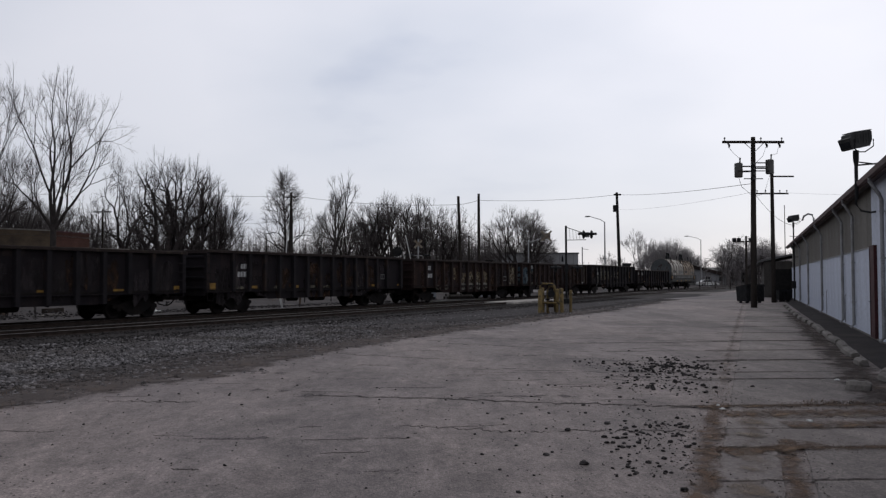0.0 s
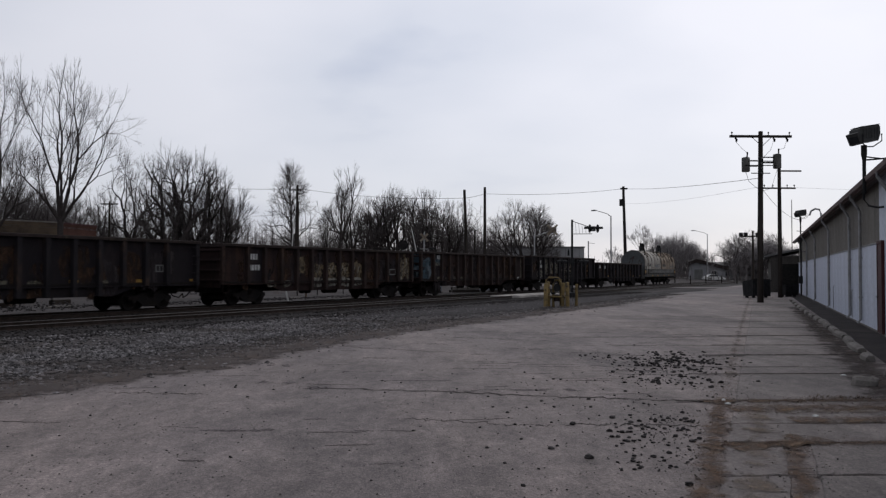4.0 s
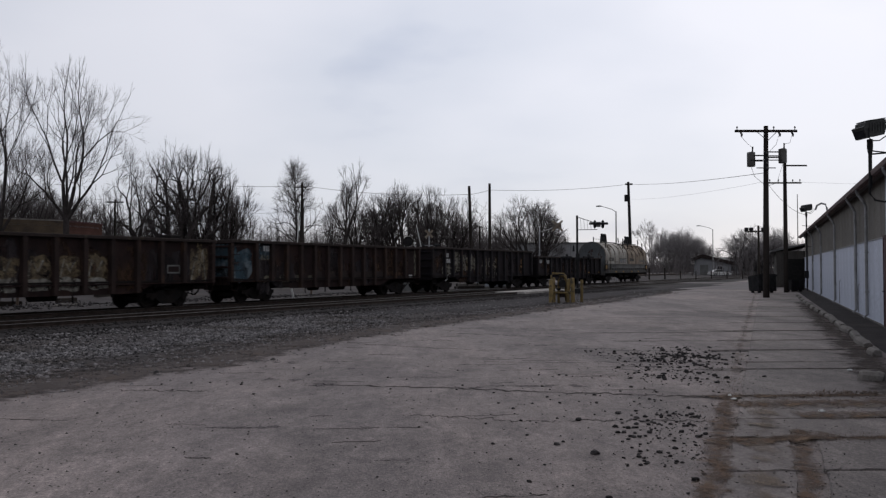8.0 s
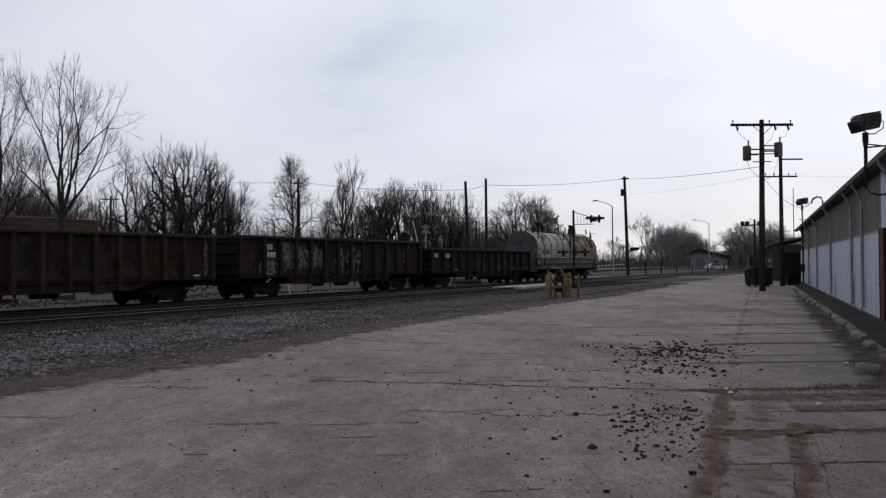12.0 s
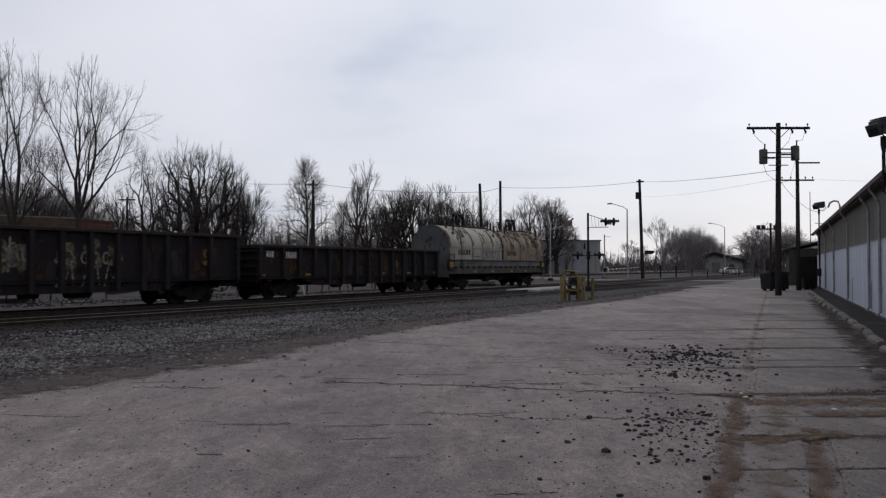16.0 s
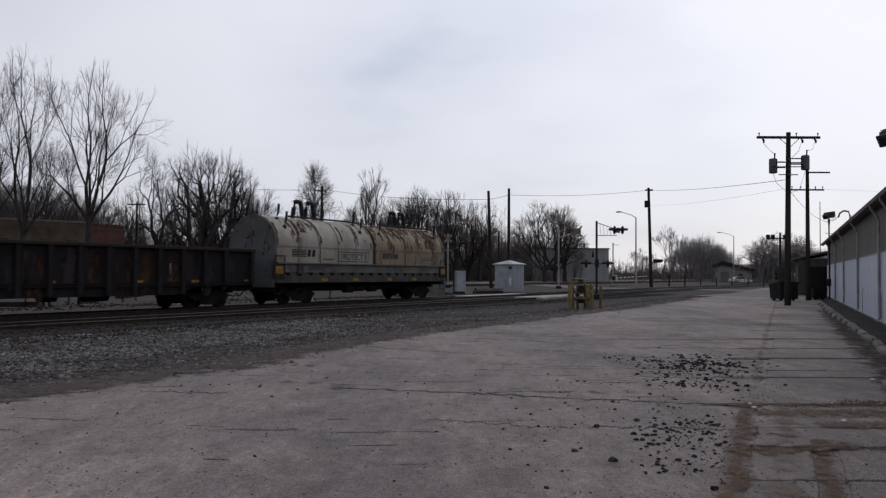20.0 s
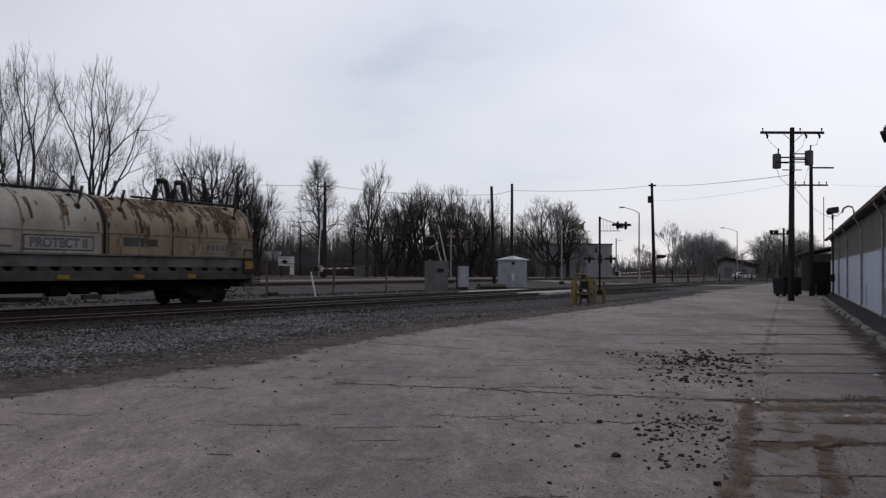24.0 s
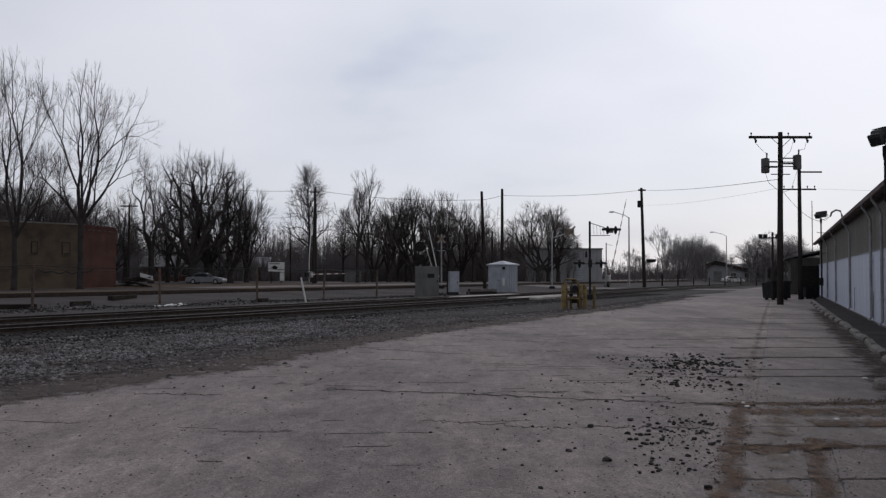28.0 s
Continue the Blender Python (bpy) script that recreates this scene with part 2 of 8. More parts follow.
def asphalt(name, base, dark, pale):
    """Worn paving: fine light aggregate, mottling at several sizes, and long tyre-worn streaks."""
    m = mat(name, base, dark, 0.5, 55, 0.8, bump=0.6, third=pale, tscale=0.23, tlo=0.44, thi=0.66, spec=0.3, amount=0.5, stretch=(1, 0.35, 1))
    nt = m.node_tree
    nd, ln = nt.nodes, nt.links
    bs = nd["Principled BSDF"]
    old = bs.inputs["Base Color"].links[0].from_socket
    co = nd.new("ShaderNodeTexCoord")
    fac = old
    for sc, lo, hi, dist, rot, st in ((0.9, 0.76, 1.2, 1.4, 0.5, (1, 0.5, 1)), (2.6, 0.78, 1.2, 0.8, 0.0, (1, 0.4, 1)), (9.0, 0.7, 1.26, 0.8, 0.0, (1, 0.6, 1)), (34.0, 0.6, 1.4, 0.2, 0.0, (1, 1, 1)), (130.0, 0.66, 1.36, 0.0, 0.0, (1, 1, 1)), (0.7, 0.87, 1.14, 1.0, 0.0, (1, 0.16, 1))):
        mp = nd.new("ShaderNodeMapping")
        mp.inputs["Rotation"].default_value, mp.inputs["Scale"].default_value = (0, 0, rot), st
        ln.new(co.outputs["Object"], mp.inputs[0])
        n = nd.new("ShaderNodeTexNoise")
        n.inputs["Scale"].default_value, n.inputs["Detail"].default_value, n.inputs["Distortion"].default_value = sc, 5.0, dist
        n.inputs["Roughness"].default_value = 0.65
        ln.new(mp.outputs[0], n.inputs["Vector"])
        r = nd.new("ShaderNodeMapRange")
        r.inputs["From Min"].default_value, r.inputs["From Max"].default_value = 0.3, 0.7
        r.inputs["To Min"].default_value, r.inputs["To Max"].default_value = lo, hi
        ln.new(n.outputs["Fac"], r.inputs["Value"])
        h = nd.new("ShaderNodeHueSaturation")
        ln.new(fac, h.inputs["Color"]); ln.new(r.outputs[0], h.inputs["Value"])
        fac = h.outputs[0]
    ln.new(fac, bs.inputs["Base Color"])
    return m


M_ASPHALT = asphalt("worn_asphalt", (0.139, 0.115, 0.1095), (0.092, 0.0765, 0.074), (0.198, 0.163, 0.15))
M_DIRT = mat("packed_dirt", (0.048, 0.042, 0.041), (0.03, 0.026, 0.025), 0.25, 18, 0.95, bump=0.5, third=(0.07, 0.059, 0.052), tscale=0.12, spec=0.1)
M_BALLAST = mat("ballast_bed", (0.024, 0.021, 0.02), (0.014, 0.012, 0.0115), 6, 30, 0.92, bump=0.8, spec=0.1)
M_STONE = mat("crushed_stone", (0.12, 0.112, 0.112), (0.06, 0.055, 0.055), 1.5, 30, 0.9, bump=0.4, island=0.9, third=(0.042, 0.035, 0.031), tscale=0.45, tlo=0.5, thi=0.64)
M_STONE_DARK = mat("sooty_ballast_stone", (0.022, 0.0195, 0.019), (0.013, 0.0115, 0.011), 1.5, 30, 0.92, bump=0.4, island=0.7, spec=0.08)
M_RUBBLE = mat("broken_asphalt_lumps", (0.022, 0.02, 0.02), (0.042, 0.038, 0.037), 20, 60, 0.95, bump=0.5, island=0.6, spec=0.08)
M_SLAB = asphalt("parking_slab", (0.12, 0.101, 0.096), (0.08, 0.068, 0.0645), (0.156, 0.132, 0.122))
M_SEAM = mat("dirt_seam", (0.105, 0.067, 0.045), (0.064, 0.046, 0.037), 3.0, 40, 0.95, bump=0.6, third=(0.13, 0.088, 0.058), tscale=2.0, tlo=0.52, thi=0.66, spec=0.1)
soft_edges(M_SEAM, 4.5, 0.27)
M_CRACK = mat("crack_filling", (0.05, 0.042, 0.04), (0.034, 0.028, 0.027), 3, 40, 0.95, bump=0.6, holes=0.44, hscale=5, spec=0.08)
M_JOINT = mat("joint_dirt", (0.052, 0.041, 0.036), (0.034, 0.028, 0.026), 2, 40, 0.95, bump=0.6, third=(0.09, 0.062, 0.043), tscale=0.8, spec=0.08)
soft_edges(M_JOINT, 2.2, 0.34)
M_GRASS = mat("dry_weeds", (0.11, 0.075, 0.05), (0.065, 0.046, 0.034), 3, 30, 0.95, bump=0, island=0.5, spec=0.05)
M_VERGE = mat("dead_grass", (0.088, 0.062, 0.042), (0.05, 0.038, 0.03), 0.5, 9, 0.95, bump=0.6, third=(0.045, 0.037, 0.032), tscale=0.16, tlo=0.45, thi=0.6, spec=0.05)
M_CONCRETE = mat("weathered_concrete", (0.14, 0.127, 0.114), (0.085, 0.077, 0.069), 2, 30, 0.9, bump=0.4, rand=0.15)
M_PLANK = mat("pale_crossing_concrete", (0.3, 0.28, 0.255), (0.2, 0.185, 0.17), 1.2, 25, 0.9, bump=0.3, rand=0.12)
M_ROAD = mat("pale_street", (0.165, 0.15, 0.147), (0.12, 0.108, 0.106), 0.4, 20, 0.92, spec=0.1)
M_RAIL = mat("rail_steel", (0.035, 0.026, 0.022), (0.02, 0.015, 0.012), 4, 30, 0.7, metal=0.1, spec=0.08)
M_RAILHEAD = mat("polished_rail_head", (0.066, 0.062, 0.062), (0.045, 0.041, 0.04), 3, 30, 0.5, metal=0.3, bump=0.05, spec=0.2)
M_TIE = mat("railway_tie_wood", (0.03, 0.024, 0.02), (0.018, 0.014, 0.012), 3, 20, 0.92, rand=0.3, spec=0.08)
M_BLACKCAR = mat("sooty_black_car_paint", (0.0102, 0.0087, 0.0104), (0.0155, 0.0124, 0.0134), 1.2, 25, 0.85, third=(0.027, 0.0195, 0.0185), tscale=0.7, stretch=(1, 1, 0.35), spec=0.08)
M_RIB = mat("worn_rib_paint", (0.0145, 0.0125, 0.0142), (0.0088, 0.0077, 0.009), 2.5, 25, 0.8, third=(0.034, 0.022, 0.017), tscale=1.6, stretch=(1, 1, 0.4), spec=0.1)
M_RIB_BROWN = mat("worn_brown_rib_paint", (0.026, 0.0165, 0.0145), (0.014, 0.0098, 0.009), 2.5, 25, 0.8, third=(0.042, 0.024, 0.016), tscale=1.6, stretch=(1, 1, 0.4), spec=0.1)
M_BROWNCAR = mat("rusty_brown_car_paint", (0.0215, 0.0126, 0.0116), (0.0122, 0.0086, 0.0086), 1.2, 25, 0.85, third=(0.039, 0.021, 0.0145), tscale=0.7, stretch=(1, 1, 0.35), spec=0.08)
M_BLUECAR = mat("faded_blue_car_paint", (0.03, 0.052, 0.066), (0.018, 0.024, 0.029), 1.4, 25, 0.8, third=(0.10, 0.12, 0.13), tscale=1.2, tlo=0.5, thi=0.62, spec=0.08, holes=0.42, hscale=1.8)
M_WEATHER = mat("grimy_bloom", (0.024, 0.0195, 0.0205), (0.015, 0.0125, 0.0135), 2, 25, 0.85, third=(0.045, 0.038, 0.037), tscale=1.8, tlo=0.55, thi=0.7, spec=0.08, holes=0.46, hscale=1.9, stretch=(1.6, 1, 0.3), rand=0.35)
M_WEATHER_RUST = mat("rust_bloom", (0.042, 0.024, 0.015), (0.026, 0.016, 0.012), 2, 25, 0.88, spec=0.08, holes=0.52, hscale=2.4, stretch=(1, 1, 0.5))
M_RIM = mat("rusted_chord_paint", (0.027, 0.02, 0.0185), (0.014, 0.0108, 0.0105), 2, 25, 0.85, third=(0.05, 0.04, 0.03), tscale=2, spec=0.08)
M_TRUCK = mat("greasy_black_iron", (0.0075, 0.0066, 0.0066), (0.013, 0.0102, 0.0092), 3, 25, 0.85, spec=0.08)
M_HOOD = mat("weathered_white_hood", (0.235, 0.22, 0.192), (0.165, 0.146, 0.12), 0.8, 25, 0.65, third=(0.085, 0.048, 0.03), tscale=0.9, tlo=0.6, thi=0.7, stretch=(1, 1, 0.5))
M_HOOD_RUST = mat("rust_tinted_hood", (0.175, 0.138, 0.098), (0.125, 0.09, 0.06), 0.8, 25, 0.7, third=(0.06, 0.033, 0.021), tscale=1.3, tlo=0.54, thi=0.64, stretch=(1, 1, 0.4))
M_HOOD_END = mat("grey_hood_end", (0.066, 0.07, 0.072), (0.045, 0.047, 0.049), 1.0, 25, 0.7, third=(0.022, 0.017, 0.015), tscale=2.6, tlo=0.6, thi=0.68)
M_RUST = mat("dark_rust_streak", (0.04, 0.022, 0.014), (0.022, 0.014, 0.01), 8, 40, 0.9)
M_HOOP = mat("stained_hoop_paint", (0.115, 0.09, 0.068), (0.055, 0.037, 0.026), 2.5, 25, 0.8, third=(0.19, 0.172, 0.145), tscale=1.6, tlo=0.5, thi=0.62)
M_LETTER = mat("faded_blue_letter_paint", (0.05, 0.06, 0.082), (0.09, 0.098, 0.11), 4, 30, 0.7, spec=0.15)
M_RUSTSTAIN = mat("spreading_rust", (0.1, 0.064, 0.04), (0.065, 0.042, 0.028), 3, 25, 0.85, third=(0.13, 0.092, 0.062), tscale=2.0, holes=0.54, hscale=2.6, stretch=(1.6, 1, 0.5), spec=0.1)
M_COILFRAME = mat("grey_frame_paint", (0.082, 0.081, 0.077), (0.05, 0.046, 0.042), 1.0, 25, 0.7, third=(0.04, 0.026, 0.018), tscale=1.3, tlo=0.58, thi=0.7)
M_COILDIRTY = mat("grimy_frame_paint", (0.055, 0.054, 0.051), (0.034, 0.032, 0.03), 1.5, 25, 0.8, third=(0.07, 0.045, 0.02), tscale=1.0, tlo=0.6, thi=0.72, spec=0.08)
M_DARKSTEEL = mat("dark_painted_steel", (0.02, 0.02, 0.021), (0.012, 0.012, 0.012), 3, 25, 0.65, spec=0.08)
M_YELLOW = mat("faded_yellow_plate", (0.22, 0.125, 0.02), (0.11, 0.06, 0.014), 4, 30, 0.7, third=(0.04, 0.028, 0.015), tscale=6, tlo=0.55, thi=0.68)
M_YELLOWPOST = mat("chipped_yellow_paint", (0.16, 0.112, 0.042), (0.095, 0.068, 0.03), 3, 30, 0.8, third=(0.04, 0.032, 0.024), tscale=4, tlo=0.54, thi=0.66, rand=0.25)
M_STENCIL = mat("worn_orange_stencil", (0.13, 0.066, 0.018), (0.06, 0.034, 0.014), 4, 30, 0.8, third=(0.16, 0.12, 0.07), tscale=5, holes=0.44, hscale=4.5)
M_WHITEMARK = mat("faded_white_stencil", (0.4, 0.4, 0.39), (0.2, 0.2, 0.195), 3, 30, 0.8)
M_GRAF_PALE = mat("pale_spray_paint", (0.165, 0.155, 0.132), (0.06, 0.055, 0.046), 5, 30, 0.8, third=(0.25, 0.245, 0.23), tscale=3, holes=0.43, hscale=3.5)
M_GRAF_OCHRE = mat("ochre_spray_paint", (0.092, 0.068, 0.037), (0.034, 0.025, 0.017), 5, 30, 0.8, third=(0.17, 0.14, 0.085), tscale=3, holes=0.45, hscale=3.5)
M_GRAF_GREEN = mat("grey_green_spray_paint", (0.088, 0.08, 0.058), (0.034, 0.03, 0.024), 6, 30, 0.8, third=(0.16, 0.145, 0.1), tscale=3, holes=0.45, hscale=3.5)
M_WALL_LOW = mat("white_corrugated_steel", (0.47, 0.50, 0.575), (0.37, 0.395, 0.455), 0.6, 20, 0.55, stretch=(1, 1, 0.3), rand=0.025)
M_WALL_UP = mat("tan_corrugated_steel", (0.145, 0.134, 0.117), (0.11, 0.101, 0.088), 0.6, 20, 0.65, stretch=(1, 1, 0.3), rand=0.08)
M_TRIM = mat("pale_trim_steel", (0.26, 0.26, 0.265), (0.17, 0.165, 0.162), 1.5, 20, 0.6)
M_ROOF = mat("grey_roof_steel", (0.10, 0.10, 0.10), (0.07, 0.068, 0.065), 0.8, 20, 0.6)
M_RED = mat("dark_red_paint", (0.045, 0.009, 0.011), (0.028, 0.007, 0.008), 2, 20, 0.7)
M_POLE = mat("weathered_pole_wood", (0.03, 0.025, 0.022), (0.018, 0.015, 0.013), 2, 25, 0.92, stretch=(1, 1, 0.15), spec=0.08)
M_BARK = mat("grey_bark", (0.042, 0.036, 0.0345), (0.026, 0.0225, 0.0215), 2, 15, 0.95, spec=0.05)
M_TWIG = mat("twig_bark", (0.092, 0.081, 0.079), (0.064, 0.056, 0.055), 2, 15, 0.95, spec=0.05)
# distant twigs: haze is put into these three colours by paling them
M_TWIG_FAR = mat("hazed_twig_bark", (0.115, 0.102, 0.1), (0.082, 0.073, 0.071), 0.2, 15, 0.95, bump=0, spec=0.05)
M_TWIG_PALE = mat("hazed_pale_twigs", (0.25, 0.232, 0.23), (0.19, 0.175, 0.175), 0.2, 15, 0.95, bump=0, spec=0.05)
M_TWIG_DOME = mat("hazed_thicket_bark", (0.235, 0.218, 0.216), (0.18, 0.167, 0.165), 0.2, 15, 0.95, bump=0, spec=0.05)
M_FASCIA = mat("dusty_red_fascia", (0.12, 0.082, 0.078), (0.085, 0.06, 0.056), 1.5, 20, 0.7)
# small building's pale wall, with its shade put into a lower colour
M_WALLPALE = mat("shaded_pale_wall", (0.175, 0.175, 0.18), (0.135, 0.135, 0.14), 0.4, 10, 0.8)
M_SHED = mat("weathered_shed_boards", (0.07, 0.064, 0.058), (0.045, 0.041, 0.038), 1.5, 20, 0.9, stretch=(1, 1, 0.2), spec=0.1)
M_BRICK_TAN = mat("tan_rendered_brick", (0.088, 0.066, 0.046), (0.058, 0.045, 0.034), 0.7, 12, 0.9, third=(0.045, 0.036, 0.03), tscale=0.35, spec=0.1)
M_BRICK_RED = mat("dark_red_brick", (0.062, 0.03, 0.023), (0.042, 0.021, 0.017), 0.6, 12, 0.9, spec=0.1)
M_GLASS = mat("dark_window_glass", (0.02, 0.022, 0.025), (0.015, 0.016, 0.018), 1, 10, 0.12, bump=0)
M_CABINET = mat("grey_cabinet_paint", (0.1, 0.1, 0.096), (0.075, 0.074, 0.07), 1.2, 20, 0.6)
M_SILVER = mat("galvanised_silver_paint", (0.28, 0.295, 0.32), (0.22, 0.23, 0.25), 1.2, 20, 0.45, metal=0.2)
M_WHITE = mat("off_white_paint", (0.5, 0.5, 0.48), (0.38, 0.375, 0.36), 1.5, 20, 0.6)
M_GREYWALL = mat("grey_building_panel", (0.25, 0.25, 0.252), (0.2, 0.2, 0.203), 0.3, 10, 0.8)
M_REDSTRIPE = mat("faded_red_stripe_paint", (0.14, 0.065, 0.06), (0.1, 0.045, 0.042), 2, 20, 0.6)
M_CARSILVER = mat("silver_car_paint", (0.23, 0.245, 0.265), (0.19, 0.2, 0.215), 1, 20, 0.3, metal=0.4, bump=0)
M_RUBBER = mat("black_rubber", (0.012, 0.012, 0.012), (0.02, 0.019, 0.018), 5, 30, 0.9, spec=0.08)
M_ORANGE = mat("faded_orange_reflector", (0.2, 0.175, 0.14), (0.12, 0.09, 0.065), 3, 20, 0.7)
M_LENS = mat("dark_red_lens", (0.08, 0.012, 0.01), (0.06, 0.01, 0.008), 3, 20, 0.25, bump=0)

# ---- plan ----
# The two tracks run past the lot: s along them, lat across, counted from the train's track towards the lot.
RAL, ROFF, RAILZ = radians(28.999), 27.759, 0.171
# The yard, fence and streets keep to a grid that is turned a little from the tracks.
AL, OFF = radians(30.603), 29.031
SX, SY, NX, NY = math.sin(AL), math.cos(AL), math.cos(AL), -math.sin(AL)


def at(s, lat):
    return SX * s + NX * (lat - OFF), SY * s + NY * (lat - OFF)


def rail_at(s, lat):
    return math.sin(RAL) * s + math.cos(RAL) * (lat - ROFF), math.cos(RAL) * s - math.sin(RAL) * (lat - ROFF)


def ground_z(x, y):
    lat = x * NX + y * NY + OFF
    u = min(max((-9 - lat) / 12, 0), 1)
    return 0.42 * u * u * (3 - 2 * u)

# ---- ground, lot, tracks ----
def bearing(px, dist):
    """A place at a distance ahead, by its tangent to the mean view."""
    return px * dist, dist


def make_ground():
    g = Geo()
    xs = [-2500, -1200, -600, -300, -200] + list(range(-150, 151, 6)) + [200, 300, 600, 1200, 2500]
    ys = [-2500, -800, -300, -100] + list(range(-40, 261, 6)) + [320, 420, 600, 1000, 2500]
    g.strip([[(x, y, ground_z(x, y) - 0.012) for x in xs] for y in ys])
    tagged(part("ground", g, M_DIRT, smooth=True), "grey-brown packed dirt and cinder ground around the tracks", "ground", kind="structure")


make_ground()


def wall_pt(a, b):
    """Along the warehouse wall by a, out from it towards the lot by b."""
    c, s_ = math.cos(radians(68.45)), math.sin(radians(68.45))
    return 3.49 + c * a - s_ * b, s_ * a + c * b


def edge_lat(s):
    """How far the yard's ragged edge lies from the train's track, along the yard."""
    k = ((-40, 17.3), (11, 17.2), (15, 16.0), (21, 15.1), (28, 14.8), (36, 14.2), (60, 12.7), (140, 5.2))
    for (s0, a), (s1, b) in zip(k, k[1:]):
        if s < s1:
            return a + (b - a) * (s - s0) / (s1 - s0)
    return k[-1][1]


def make_lot():
    # the worn asphalt yard, from the gravel's edge to the dirt seam before the parking strip
    g = Geo()
    rows = []
    for i in range(147):
        s = -20 + i * 1.0
        wob = 0.5 * noise.noise((s * 0.13, 1.7, 0)) + 0.25 * noise.noise((s * 0.6, 4.1, 0))
        x0, y0 = at(s, edge_lat(s) + wob)
        x1, y1 = at(s, 62)
        rows.append([(x0 + (x1 - x0) * k / 12, y0 + (y1 - y0) * k / 12, 0.0 + 0.004 * (k > 0)) for k in range(13)])
    g.strip(rows)
    tagged(part("yard", g, M_ASPHALT, smooth=True), "worn grey asphalt yard with faint cracks and stains", "yard", kind="structure")


make_lot()


def make_track(name, lat, label):
    t = thing(name, label, "railway track", kind="structure")
    g = Geo()
    rows = []
    ss = list(range(-40, 60, 10)) + list(range(60, 260, 5))
    for s in ss:
        rows.append([(*rail_at(s, lat + o), z) for o, z in ((-3.4, -0.03), (-1.9, 0.02), (1.9, 0.02), (3.6, -0.03))])
    g.strip(rows)
    part("ballast_bed", g, M_BALLAST, t)
    for side in (-0.7525, 0.7525):
        g = Geo()
        h = Geo()
        prof = ((-0.07, 0.02), (-0.07, 0.035), (-0.012, 0.05), (-0.012, 0.135), (-0.035, 0.142), (-0.035, 0.163), (0.035, 0.163), (0.035, 0.142), (0.012, 0.135), (0.012, 0.05), (0.07, 0.035), (0.07, 0.02))
        g.rings([[(*rail_at(s, lat + side + o), z) for o, z in prof] for s in ss])
        r = part("rail", g, M_RAIL, t)
        h.rings([[(*rail_at(s, lat + side + o), z) for o, z in ((-0.032, 0.164), (-0.024, 0.171), (0.024, 0.171), (0.032, 0.164))] for s in ss])
        part("rail_head", h, M_RAILHEAD, r, "shiny worn running surface")
    tie = Geo().bbox(-1.3, 1.3, -0.115, 0.115, -0.12, 0.026, 0.012).mesh("tie", M_TIE)
    rnd = random.Random(7 + int(lat))
    for i in range(230):
        s = 2 + i * 0.54
        x, y = rail_at(s, lat + rnd.uniform(-0.05, 0.05))
        part("tie", tie, None, t, m=pose(x, y, rnd.uniform(-0.008, 0.008), 0, 0, -29.0 + rnd.uniform(-1.5, 1.5)))


def stone_mesh(pts, rnd, lo, hi, squash=0.7):
    """Many small broken stones in one mesh: squashed, jittered octahedra."""
    v, f = [], []
    for x, y, z in pts:
        r = rnd.uniform(lo, hi) * rnd.choice((0.7, 0.85, 1, 1, 1.25))
        n = len(v)
        a = rnd.uniform(0, 6.28)
        for k in range(4):
            q = r * rnd.uniform(0.7, 1.25)
            v.append((x + q * math.cos(a + k * 1.571), y + q * math.sin(a + k * 1.571), z + r * rnd.uniform(-0.15, 0.35) * squash))
        v.append((x + r * rnd.uniform(-0.4, 0.4), y + r * rnd.uniform(-0.4, 0.4), z + r * squash * rnd.uniform(0.7, 1.2)))
        v.append((x, y, z - r * 0.5))
        for k in range(4):
            k2 = (k + 1) % 4
            f += [(n + k, n + k2, n + 4), (n + k2, n + k, n + 5)]
    return v, f


# ---- the train ----
WHEEL_R = 0.42


def wheelset_mesh():
    g = Geo()
    g.tube([(0, -0.9, 0), (0, 0.9, 0)], 0.07, 8)
    for sd in (-1, 1):
        ys = [(0.68, 0.45), (0.715, 0.45), (0.72, 0.42), (0.81, 0.415), (0.81, 0.34), (0.775, 0.30), (0.775, 0.15), (0.82, 0.13), (0.82, 0.0)]
        rr = [[(r * math.cos(2 * math.pi * k / 24), sd * y, r * math.sin(2 * math.pi * k / 24)) for k in range(24)] for y, r in [(0.68, 0.02)] + ys[:-1] + [(0.82, 0.02)]]
        g.rings(rr)
        g.box(-0.03, 0.03, sd * 0.83 - 0.02, sd * 0.83 + 0.02, 0.03, 0.11)
    return g.mesh("wheelset", M_TRUCK, True)


def truck_mesh():
    g = Geo()
    for sd in (-1, 1):
        y0, y1 = sd * 0.98 - 0.07, sd * 0.98 + 0.07
        up = [(-1.12, 0.42), (-1.12, 0.58), (-0.75, 0.60), (-0.4, 0.72), (0.4, 0.72), (0.75, 0.60), (1.12, 0.58), (1.12, 0.42), (0.72, 0.42), (0.38, 0.2), (0.2, 0.15), (-0.2, 0.15), (-0.38, 0.2), (-0.72, 0.42)]
        g.prism(up, "y", y0, y1)
        for xx in (-0.865, 0.865):
            g.tube([(xx, sd * 0.98 - 0.1, 0.42), (xx, sd * 1.09, 0.42)], 0.12, 10)
        for xx in (-0.14, 0.0, 0.14):
            g.tube([(xx, sd * 1.0, 0.22), (xx, sd * 1.0, 0.52)], 0.06, 8)
    g.bbox(-0.2, 0.2, -1.05, 1.05, 0.5, 0.78, 0.03)
    g.box(-1.05, -0.95, -0.7, 0.7, 0.3, 0.42)
    g.box(0.95, 1.05, -0.7, 0.7, 0.3, 0.42)
    return g.mesh("truck", M_TRUCK)


WHEELSET, TRUCK = wheelset_mesh(), truck_mesh()
ROLLING = []
CARS = []


